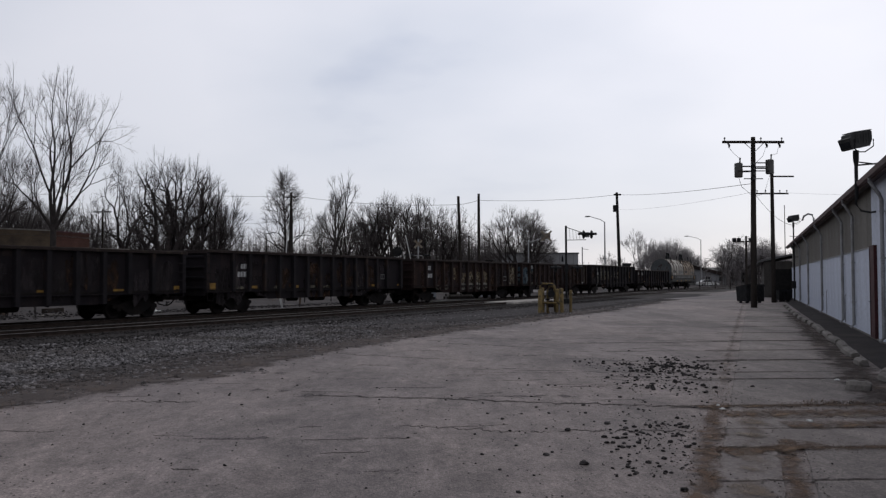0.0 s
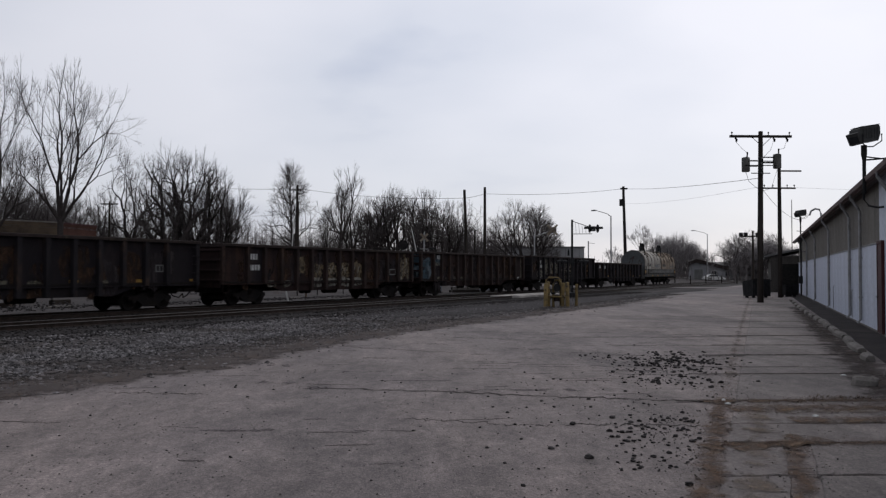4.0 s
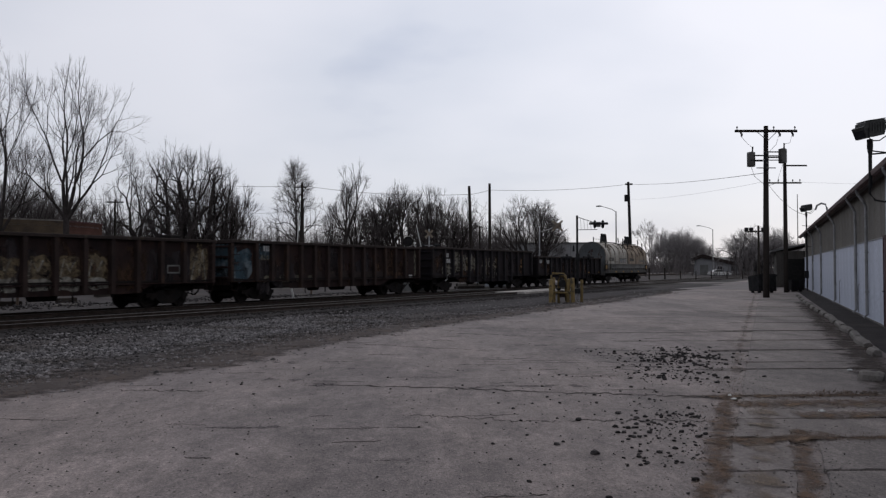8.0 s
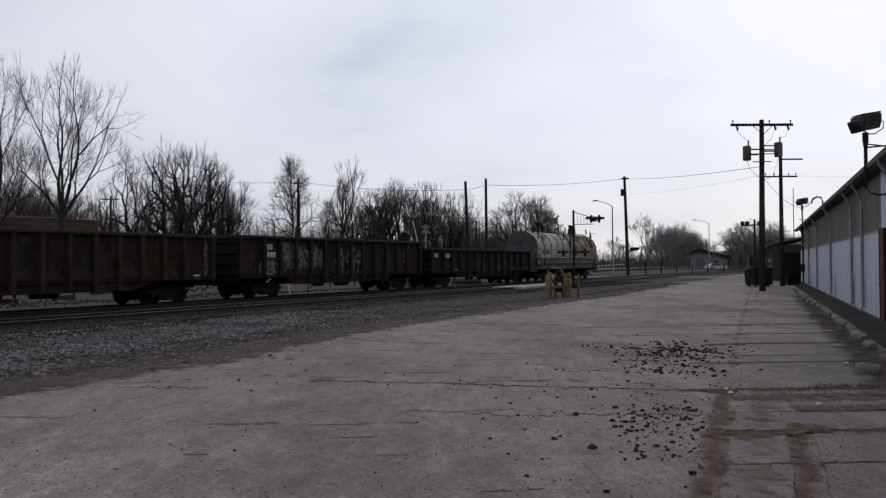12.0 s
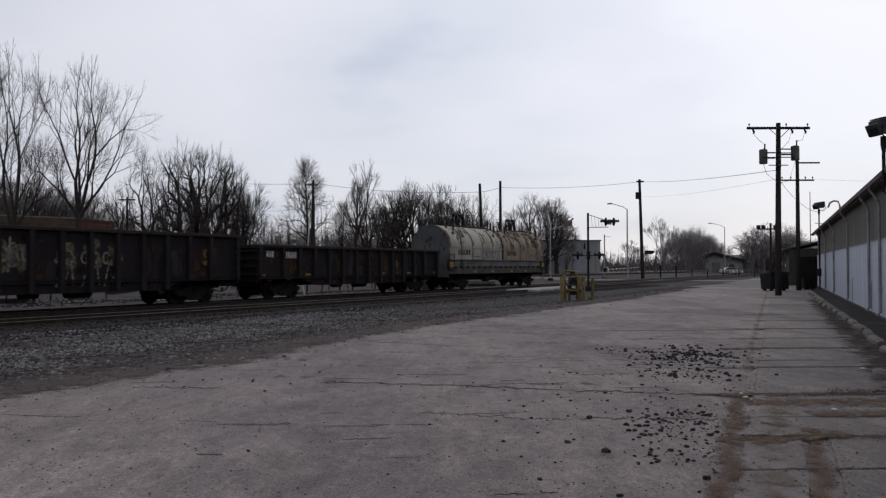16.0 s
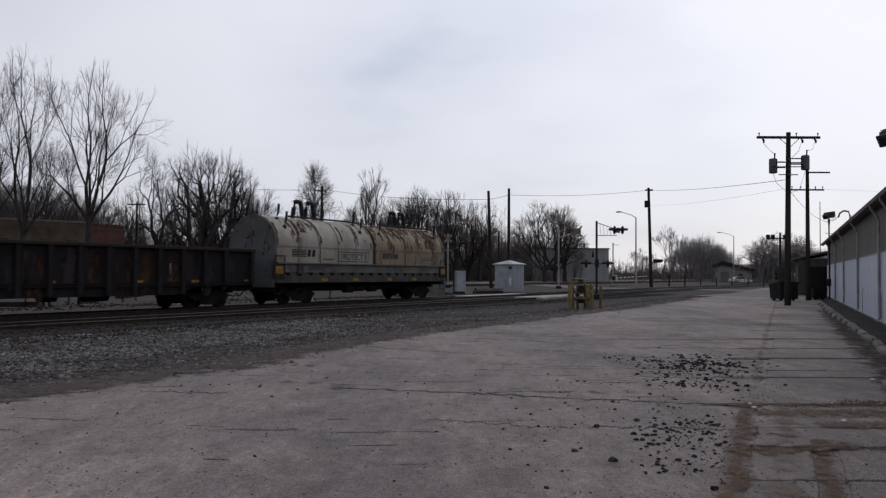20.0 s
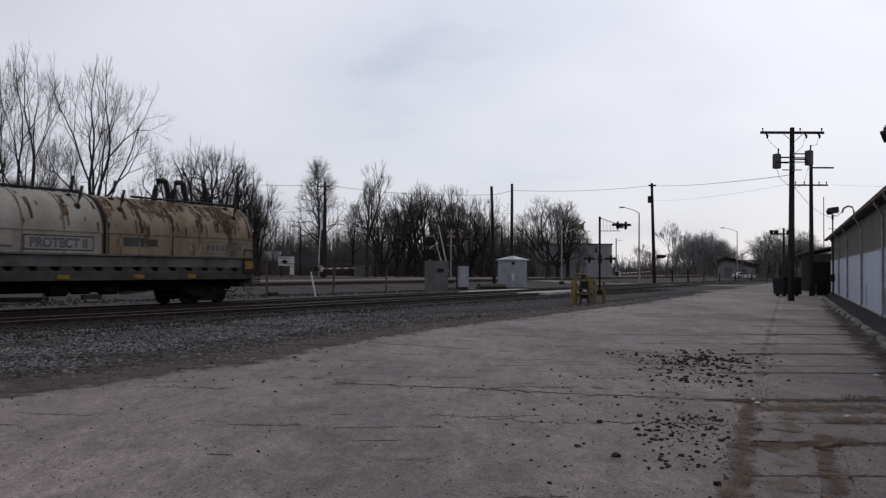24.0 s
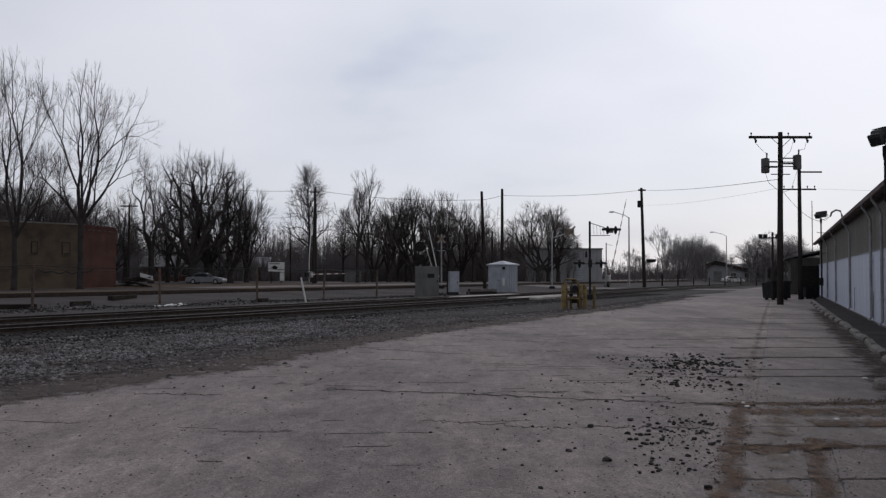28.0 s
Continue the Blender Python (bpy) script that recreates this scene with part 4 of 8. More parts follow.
car = gondola(2.15, 17.15, 2.9, M_BROWNCAR, 15, "brown open gondola car with a faded blue painted end", rail_paint=M_RIM)
plate(car, "blue_panel", 0.02, 0.55, 1.02, 2.78, M_BLUECAR, "faded blue end panel")
blob(car, "blue_edge", 1.0, 1.75, 0.55, 0.75, M_BLUECAR, 4.4)
plate(car, "blue_panel", 2.0, 3.2, 2.05, 2.78, M_BLUECAR, "faded teal panel behind the marks")
marks(car, 2.4, 2.42, 3, 0.12, 0.26, 0.05, M_WHITEMARK)
marks(car, 2.2, 2.0, 4, 0.15, 0.22, 0.05, M_GRAF_GREEN)
for x, w in ((2.8, 0.45), (4.0, 0.35), (5.1, 0.3), (6.2, 0.3)):
    blob(car, "worn_patch", x, 1.1, w, 0.16, M_GRAF_GREEN, x + 2)
blob(car, "worn_patch", 2.7, 1.02, 0.5, 0.08, M_BLUECAR, 9.1, "", 0.006)
plate(car, "stencil_panel", 15.95, 16.35, 1.0, 1.2, M_WHITEMARK)
blob(car, "worn_patch", 16.7, 1.9, 0.1, 0.7, M_GRAF_GREEN, 6.3)
for k in range(6):
    blob(car, "rust_patch", 6.6 + k * 1.2, 1.25, 0.42, 0.2, M_RIM, 50.0 + k)
part("blue_end", Geo().box(-0.012, -0.002, -1.3, 1.3, 1.2, 2.7), M_BLUECAR, car, "faded blue end wall")

car = gondola(20.85, 16.95, 2.98, M_BLACKCAR, 14, "black open gondola car with pale graffiti along its side", rail_paint=M_RIM)
marks(car, 2.0, 2.32, 3, 0.13, 0.28, 0.05, M_WHITEMARK)
marks(car, 1.88, 1.95, 4, 0.17, 0.27, 0.05, M_WHITEMARK)
blob(car, "graffiti_blob", 2.25, 1.5, 0.48, 0.32, M_GRAF_GREEN, 1.2)
loops(car, 1.75, 1.45, 0.28, 3, M_GRAF_PALE, 3)
loops(car, 2.1, 0.98, 0.2, 2, M_WHITEMARK, 5)
for i, x in enumerate((3.15, 4.05, 5.0, 5.9)):
    blob(car, "graffiti_blob", x + 0.42, 2.02 - 0.05 * i, 0.46, 0.62 - 0.07 * i, M_GRAF_GREEN if i != 2 else M_GRAF_OCHRE, 60.0 + i, "pale green-grey sprayed letters", rough=0.5)
    loops(car, x + 0.15, 2.05, 0.3, 2, M_GRAF_PALE, 20 + i)
    stroke(car, [(x - 0.02, 1.4), (x + 0.05, 2.6)], 0.03, M_GRAF_PALE)
for i, x in enumerate((7.8, 8.9, 9.85)):
    blob(car, "graffiti_blob", x + 0.3, 1.95, 0.36, 0.5, M_GRAF_OCHRE if i != 1 else M_GRAF_GREEN, 70.0 + i, rough=0.5)
    stroke(car, [(x - 0.1, 0.85), (x + 0.1, 1.7), (x + 0.25, 0.95), (x + 0.5, 1.8), (x + 0.62, 0.9)], 0.04, M_GRAF_PALE)
    loops(car, x, 1.9, 0.25, 2, M_GRAF_PALE, 30 + i)
blob(car, "stencil_panel", 15.05, 2.12, 0.26, 0.18, M_STENCIL, 5.5, "worn orange stencil square")
plate(car, "stencil_panel", 14.95, 15.15, 2.02, 2.18, M_BLACKCAR, "", 0.006)
blob(car, "stencil_panel", 15.05, 1.74, 0.22, 0.13, M_STENCIL, 8.2)

car = gondola(39.05, 17.0, 2.6, M_BLACKCAR, 14, "low black open gondola car with white stencilled marks", rail_paint=M_RIM)
plate(car, "marker_plate", 0.15, 0.6, 0.98, 1.2, M_YELLOW, "faded yellow plate")
for x in (3.6, 6.55, 10.4, 13.35, 16.5):
    plate(car, "marker_plate", x, x + 0.42, 1.1, 1.22, M_YELLOW, "faded yellow plate")
marks(car, 0.68, 2.02, 3, 0.13, 0.28, 0.05, M_WHITEMARK)
marks(car, 2.05, 1.98, 6, 0.125, 0.3, 0.05, M_WHITEMARK)
for x in (0.9, 2.2, 5.3, 9.3):
    blob(car, "chalk_smudge", x + 0.1, 1.0, 0.2, 0.09, M_GRAF_GREEN, x + 1)
stroke(car, [(12.2, 1.2), (12.18, 1.9)], 0.03, M_GRAF_PALE)
for x in (8.2, 4.2, 7.0):
    part("brake_hanger", Geo().box(x, x + 0.06, -0.95, -0.9, 0.28, 0.7), M_TRUCK, car)
coil_car(57.4, 16.3)


def weather(car, n, seed):
    """Uneven grime and rust blooms over the side panels."""
    rnd = random.Random(seed)
    L = car["length"]
    for k in range(n):
        x = 0.9 + (L - 1.8) * (k + rnd.random() * 0.8) / n
        blob(car, "grime_patch", x, rnd.uniform(1.2, 2.0), rnd.uniform(0.4, 0.6), rnd.uniform(0.45, 0.85), M_WEATHER if rnd.random() < 0.6 else M_WEATHER_RUST, seed + k * 1.7, "", 0.002, 0.5)


for k, car in enumerate(CARS[:-1]):
    weather(car, 15, 300 + 40 * k)


# ---- trees ----
def tree_data(seed, height, half, trunk_r, bole, starts, levels=7, ratio=0.84, fork=(14, 26), wob=0.10, up=0.05, twig_r=0.012, twigs=4, twig_len=(0.07, 0.13), shoots=0.5, taper=0.92, droop=0.0, leader=0):
    """A bare tree that forks in twos from its bole up to fine twigs, fitted to a height and a crown radius.
    starts: the first limbs, as compass angle, lean from upright and length; leader: side limbs along a stem that runs to the top."""
    rnd = random.Random(seed)
    limbs, fine = [], []

    def turn_from(d, ang, az):
        u = d.cross(Vector((0, 0, 1)) if abs(d.z) < 0.9 else Vector((1, 0, 0))).normalized()
        w = d.cross(u)
        return (d * math.cos(ang) + (u * math.cos(az) + w * math.sin(az)) * math.sin(ang)).normalized()

    def twig_spray(p, d, n):
        for _ in range(n):
            e = turn_from(d, radians(rnd.uniform(5, 32)), rnd.uniform(0, 6.28))
            l = height * rnd.uniform(*twig_len)
            k = p + (e + Vector((0, 0, 0.15 - droop))).normalized() * l
            fine.append(([p, k], [twig_r, twig_r * 0.5]))
            if rnd.random() < 0.5:
                s = p.lerp(k, rnd.uniform(0.2, 0.6))
                fine.append(([s, s + turn_from(e, radians(rnd.uniform(18, 42)), rnd.uniform(0, 6.28)) * l * 0.55], [twig_r * 0.8, twig_r * 0.45]))

    def limb(p, d, L, r, lev, az):
        n = 4 if lev < 3 else 3
        pts, q, dd = [p], p, d
        w = wob * (0.6 if lev < 2 else 1.0)
        for _ in range(n):
            dd = (dd + Vector((rnd.uniform(-w, w), rnd.uniform(-w, w), rnd.uniform(-w, w) * 0.6 + (up if lev < levels - 2 else up - droop)))).normalized()
            q = q + dd * (L / n)
            pts.append(q)
        r1 = max(r * taper, twig_r)
        limbs.append((pts, [r + (r1 - r) * k / n for k in range(n + 1)], lev))
        if lev >= 2:
            for k in range(1, n + 1):
                if rnd.random() < shoots * (0.5 if lev < 4 else 1.0):
                    e = turn_from(dd, radians(rnd.uniform(35, 65)), rnd.uniform(0, 6.28))
                    if lev < levels - 3 and rnd.random() < 0.5:
                        limb(pts[k], e, L * rnd.uniform(0.5, 0.75), max(r1 * 0.4, twig_r), lev + 3, rnd.uniform(0, 6.28))
                    else:
                        twig_spray(pts[k], e, 1)
        if lev >= levels:
            twig_spray(q, dd, twigs)
            return
        az2 = az + rnd.uniform(1.0, 2.1)
        a, b = radians(rnd.uniform(*fork)), radians(rnd.uniform(*fork))
        big = rnd.uniform(0.78, 0.86)
        limb(q, turn_from(dd, a * 0.7, az2), L * ratio * rnd.uniform(0.88, 1.1), max(r1 * big, twig_r), lev + 1, az2)
        limb(q, turn_from(dd, b * 1.25, az2 + 3.14 + rnd.uniform(-0.5, 0.5)), L * ratio * rnd.uniform(0.7, 1.0), max(r1 * (1.38 - big), twig_r), lev + 1, az2)

    top = Vector((0, 0, bole))
    span = height * 0.24
    for az, lean, k in starts:
        a, l = radians(az), radians(lean)
        limb(top - Vector((0, 0, bole * 0.06)), Vector((math.sin(l) * math.cos(a), math.sin(l) * math.sin(a), math.cos(l))), span * k, trunk_r * (0.72 if len(starts) < 3 else 0.6) * (0.7 + 0.3 * k), 0, rnd.uniform(0, 6.28))
    if leader:
        stem, q, dd = [top], top, Vector((0, 0, 1))
        for k in range(8):
            dd = (dd + Vector((rnd.uniform(-0.12, 0.12), rnd.uniform(-0.12, 0.12), 0.06))).normalized()
            q = q + dd * ((height - bole) * 0.9 / 8)
            stem.append(q)
        limbs.append((stem, [trunk_r * (0.9 - 0.82 * k / 8) for k in range(9)], 0))
        twig_spray(q, dd, 8)
        for k in range(leader):
            u = (k + rnd.random()) / leader
            i = min(int(u * 8), 7)
            p = stem[i].lerp(stem[i + 1], u * 8 - i)
            e = turn_from(Vector((0, 0, 1)), radians(rnd.uniform(42, 68) - 22 * u), k * 2.4)
            limb(p, e, height * 0.13 * (1.15 - 0.75 * u), trunk_r * (0.42 - 0.3 * u), levels - 3, rnd.uniform(0, 6.28))
    zs = sorted(q.z for pts, _ in fine for q in pts[-1:])
    rs = sorted(math.hypot(q.x, q.y) for pts, _ in fine for q in pts[-1:])
    zt, rt = zs[int(len(zs) * 0.995)], rs[int(len(rs) * 0.95)]
    kz, kr = (height - bole) / (zt - bole), half / rt

    def fit(q):
        return Vector((q.x * kr, q.y * kr, bole + (q.z - bole) * kz if q.z > bole else q.z))
    wood, twig = Geo(), Geo()
    flare = [(0, 0, -0.3), (0, 0, 0.25), (0.03, 0.02, bole * 0.4), (0, 0, bole * 0.8), (0, 0, bole)]
    wood.tube(flare, [trunk_r * 1.5, trunk_r * 1.12, trunk_r, trunk_r * 0.94, trunk_r * 0.9], 10, caps=False)
    for pts, rad, lev in limbs:
        wood.tube([fit(q) for q in pts], rad, 7 if lev < 2 else 5 if lev < 4 else 3, caps=False)
    for pts, rad in fine:
        twig.tube([fit(q) for q in pts], rad, 3, caps=False)
    return wood, twig


TREES = {}


def tree_proto(kind, bark, twigm, label, **kw):
    wood, twig = tree_data(**kw)
    t = thing("tree", label, "tree", pose(0, -500, 0))
    part("trunk", wood.mesh("trunk", bark, True), None, t)
    part("crown", twig.mesh("crown", twigm), None, t)
    TREES[kind] = [t, False]


tree_proto("tall", M_BARK, M_TWIG, "tall bare tree that forks low into long rising limbs", seed=5, height=19.2, half=5.0, trunk_r=0.255, bole=5.6, starts=((178, 13, 1.05), (5, 22, 1.0), (80, 6, 0.75), (0, 46, 0.75), (185, 42, 0.6)), levels=6, ratio=0.87, fork=(15, 28), wob=0.08, up=0.03, twig_r=0.0085, twigs=3, shoots=0.4, twig_len=(0.06, 0.11))
tree_proto("tall_two", M_BARK, M_TWIG, "tall bare tree with slim straight rising limbs", seed=23, height=19.0, half=4.4, trunk_r=0.22, bole=4.2, starts=((10, 8, 1.1), (190, 20, 1.0), (300, 16, 0.7), (5, 44, 0.65)), levels=6, ratio=0.87, fork=(14, 26), wob=0.08, up=0.035, twig_r=0.0085, twigs=3, shoots=0.35, twig_len=(0.06, 0.11))
tree_proto("oak", M_BARK, M_TWIG, "large bare tree with gnarled dark spreading limbs", seed=11, height=18.6, half=7.4, trunk_r=0.68, bole=2.6, starts=((185, 60, 1.0), (350, 28, 1.1), (100, 8, 1.2), (10, 64, 0.9), (200, 30, 1.1)), levels=6, ratio=0.84, fork=(22, 46), wob=0.28, up=0.0, twig_r=0.011, shoots=0.45, twigs=5)
tree_proto("crooked", M_BARK, M_TWIG, "bare tree with a crooked trunk and twisting open limbs", seed=37, height=17.2, half=5.8, trunk_r=0.4, bole=4.4, starts=((180, 36, 1.0), (20, 14, 1.2), (250, 40, 0.7)), levels=6, ratio=0.85, fork=(22, 46), wob=0.28, up=0.0, twig_r=0.011, shoots=0.5, droop=0.05, twigs=6)
tree_proto("fan", M_BARK, M_TWIG, "bare tree with dark stems fanning up into fine twigs", seed=14, height=16.0, half=5.4, trunk_r=0.42, bole=1.6, starts=((0, 30, 1.1), (180, 12, 1.2), (90, 20, 0.9), (340, 50, 1.0), (190, 46, 0.9)), levels=6, ratio=0.8, fork=(13, 28), wob=0.12, up=0.04, twig_r=0.013, shoots=0.4, twigs=4)
tree_proto("slim", M_BARK, M_TWIG, "slender bare tree with a straight stem and an oval crown", seed=21, height=17.2, half=4.4, trunk_r=0.27, bole=4.2, starts=(), leader=30, levels=6, ratio=0.82, fork=(18, 36), wob=0.24, up=-0.01, twig_r=0.011, shoots=0.5, twigs=5)
tree_proto("slim_two", M_BARK, M_TWIG, "slender bare tree with a crooked open crown", seed=29, height=16.8, half=3.1, trunk_r=0.25, bole=5.0, starts=((10, 24, 1.2),), leader=18, levels=6, ratio=0.8, fork=(16, 34), wob=0.2, up=0.03, twig_r=0.0115, shoots=0.35, twigs=3)
tree_proto("round", M_BARK, M_TWIG, "bare tree with a rounded crown of fine twigs", seed=31, height=12.6, half=5.8, trunk_r=0.33, bole=1.8, starts=((180, 32, 1.1), (0, 34, 1.1), (90, 10, 1.2), (170, 62, 0.8), (5, 60, 0.8)), levels=6, ratio=0.8, fork=(14, 28), wob=0.11, up=0.04, twig_r=0.0125, shoots=0.4, twigs=4)
tree_proto("bush", M_TWIG, M_TWIG, "low bare thicket of many thin stems", seed=41, height=4.6, half=2.8, trunk_r=0.05, bole=0.2, starts=tuple((k * 51, 10 + 9 * (k % 5), 0.8 + 0.1 * (k % 4)) for k in range(10)), levels=3, fork=(14, 34), wob=0.16, up=0.04, twig_r=0.012, shoots=0.3, twig_len=(0.1, 0.2))
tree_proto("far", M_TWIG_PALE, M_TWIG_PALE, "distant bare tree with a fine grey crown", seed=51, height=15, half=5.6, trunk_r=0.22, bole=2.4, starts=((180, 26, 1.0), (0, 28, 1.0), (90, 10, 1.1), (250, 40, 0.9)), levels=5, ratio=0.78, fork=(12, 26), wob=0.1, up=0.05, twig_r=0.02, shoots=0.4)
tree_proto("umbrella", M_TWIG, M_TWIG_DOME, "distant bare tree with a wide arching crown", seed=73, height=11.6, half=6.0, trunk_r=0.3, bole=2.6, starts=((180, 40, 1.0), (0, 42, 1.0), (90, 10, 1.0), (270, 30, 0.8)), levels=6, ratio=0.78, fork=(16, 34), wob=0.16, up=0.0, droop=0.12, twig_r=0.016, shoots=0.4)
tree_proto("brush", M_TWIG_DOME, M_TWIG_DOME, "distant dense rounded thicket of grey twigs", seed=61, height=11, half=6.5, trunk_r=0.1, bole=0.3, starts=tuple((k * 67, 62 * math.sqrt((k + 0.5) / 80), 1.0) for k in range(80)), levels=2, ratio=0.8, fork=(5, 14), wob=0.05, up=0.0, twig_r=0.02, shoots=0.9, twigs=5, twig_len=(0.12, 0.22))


def put_tree(kind, x, y, scale=1.0, turn=0.0, z=None):
    proto, used = TREES[kind]
    m = pose(x, y, (ground_z(x, y) if z is None else z), 0, 0, turn)
    if not used:
        proto.matrix_basis = m
        TREES[kind][1] = True
        t = proto
    else:
        t = copy_thing(proto, m)
    t.scale = (scale, scale, scale)
    return t


for kind, tan, dist, sc, turn in (
        ("tall", -0.428, 70, 1.0, 0), ("tall_two", -0.506, 67, 1.0, 0), ("tall", -0.57, 72, 1.0, 150), ("tall_two", -0.545, 74, 0.98, 200), 
        ("round", -0.47, 92, 0.88, 20), ("round", -0.49, 106, 1.04, 200), ("fan", -0.51, 96, 0.68, 300), ("round", -0.53, 108, 0.99, 110), ("fan", -0.46, 112, 0.79, 40), ("round", -0.42, 106, 0.85, 260), ("round", -0.39, 122, 0.8, 330), ("fan", -0.55, 112, 0.75, 0), ("round", -0.48, 95, 0.88, 70), ("fan", -0.52, 105, 0.79, 10), ("round", -0.43, 98, 0.74, 190), ("round", -0.56, 96, 0.94, 300), ("fan", -0.44, 110, 0.7, 120), ("round", -0.50, 100, 0.94, 40), ("round", -0.455, 104, 0.88, 140), ("fan", -0.54, 100, 0.77, 240), ("round", -0.405, 112, 0.85, 10), ("crooked", -0.375, 118, 0.74, 90),
        ("crooked", -0.3445, 114, 1.0, 0), ("oak", -0.296, 116, 0.97, 0), ("oak", -0.277, 121, 1.02, 160), ("fan", -0.251, 120, 1.02, 0), ("fan", -0.232, 128, 0.86, 130), ("round", -0.315, 132, 0.95, 250), ("round", -0.262, 134, 1.0, 150), ("crooked", -0.325, 126, 0.82, 210),
        ("slim", -0.157, 120, 1.0, 0), ("slim_two", -0.101, 124, 1.0, 0), ("slim", -0.118, 134, 0.7, 200), ("round", -0.175, 165, 0.55, 100), ("round", -0.2, 170, 0.55, 10), ("crooked", -0.09, 128, 0.76, 130),
        ("fan", -0.0823, 132, 0.78, 40), ("fan", -0.0643, 132, 0.82, 90), ("tall_two", -0.044, 136, 0.82, 120), ("fan", -0.035, 134, 0.92, 210), ("round", -0.027, 138, 1.12, 30), ("fan", -0.0057, 134, 0.9, 260), ("crooked", 0.0077, 136, 0.85, 60), ("fan", 0.022, 140, 0.84, 320), ("crooked", 0.036, 138, 0.76, 250), ("round", -0.054, 146, 1.15, 300), ("round", 0.01, 148, 1.0, 10), ("round", 0.05, 150, 0.8, 70),
        ("round", 0.112, 139, 1.06, 0), ("round", 0.136, 142, 1.02, 80), ("round", 0.124, 146, 0.98, 200), ("round", 0.074, 165, 0.66, 180), ("round", 0.092, 168, 0.7, 20),
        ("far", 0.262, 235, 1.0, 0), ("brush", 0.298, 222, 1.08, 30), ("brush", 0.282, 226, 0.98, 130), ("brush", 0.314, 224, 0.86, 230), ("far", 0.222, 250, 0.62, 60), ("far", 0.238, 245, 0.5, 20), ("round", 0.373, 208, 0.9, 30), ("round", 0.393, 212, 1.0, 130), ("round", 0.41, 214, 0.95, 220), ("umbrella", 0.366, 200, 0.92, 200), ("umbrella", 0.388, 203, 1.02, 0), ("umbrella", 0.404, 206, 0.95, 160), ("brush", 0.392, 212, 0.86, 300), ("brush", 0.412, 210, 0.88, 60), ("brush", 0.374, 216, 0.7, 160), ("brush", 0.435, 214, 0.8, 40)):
    x, y = bearing(tan, dist)
    put_tree(kind, x, y, sc, turn)
for k in range(9):
    x, y = bearing(-0.58 + 0.021 * k, 99 + 5 * (k % 3))
    put_tree("bush", x, y, 1.5 + 0.15 * (k % 4), 77 * k)
rb = random.Random(17)
for k in range(20):
    tan = -0.4 + 0.49 * (k + rb.random()) / 20
    x, y = bearing(tan, rb.uniform(128, 165))
    put_tree("bush", x, y, rb.uniform(0.75, 1.25), rb.uniform(0, 360))


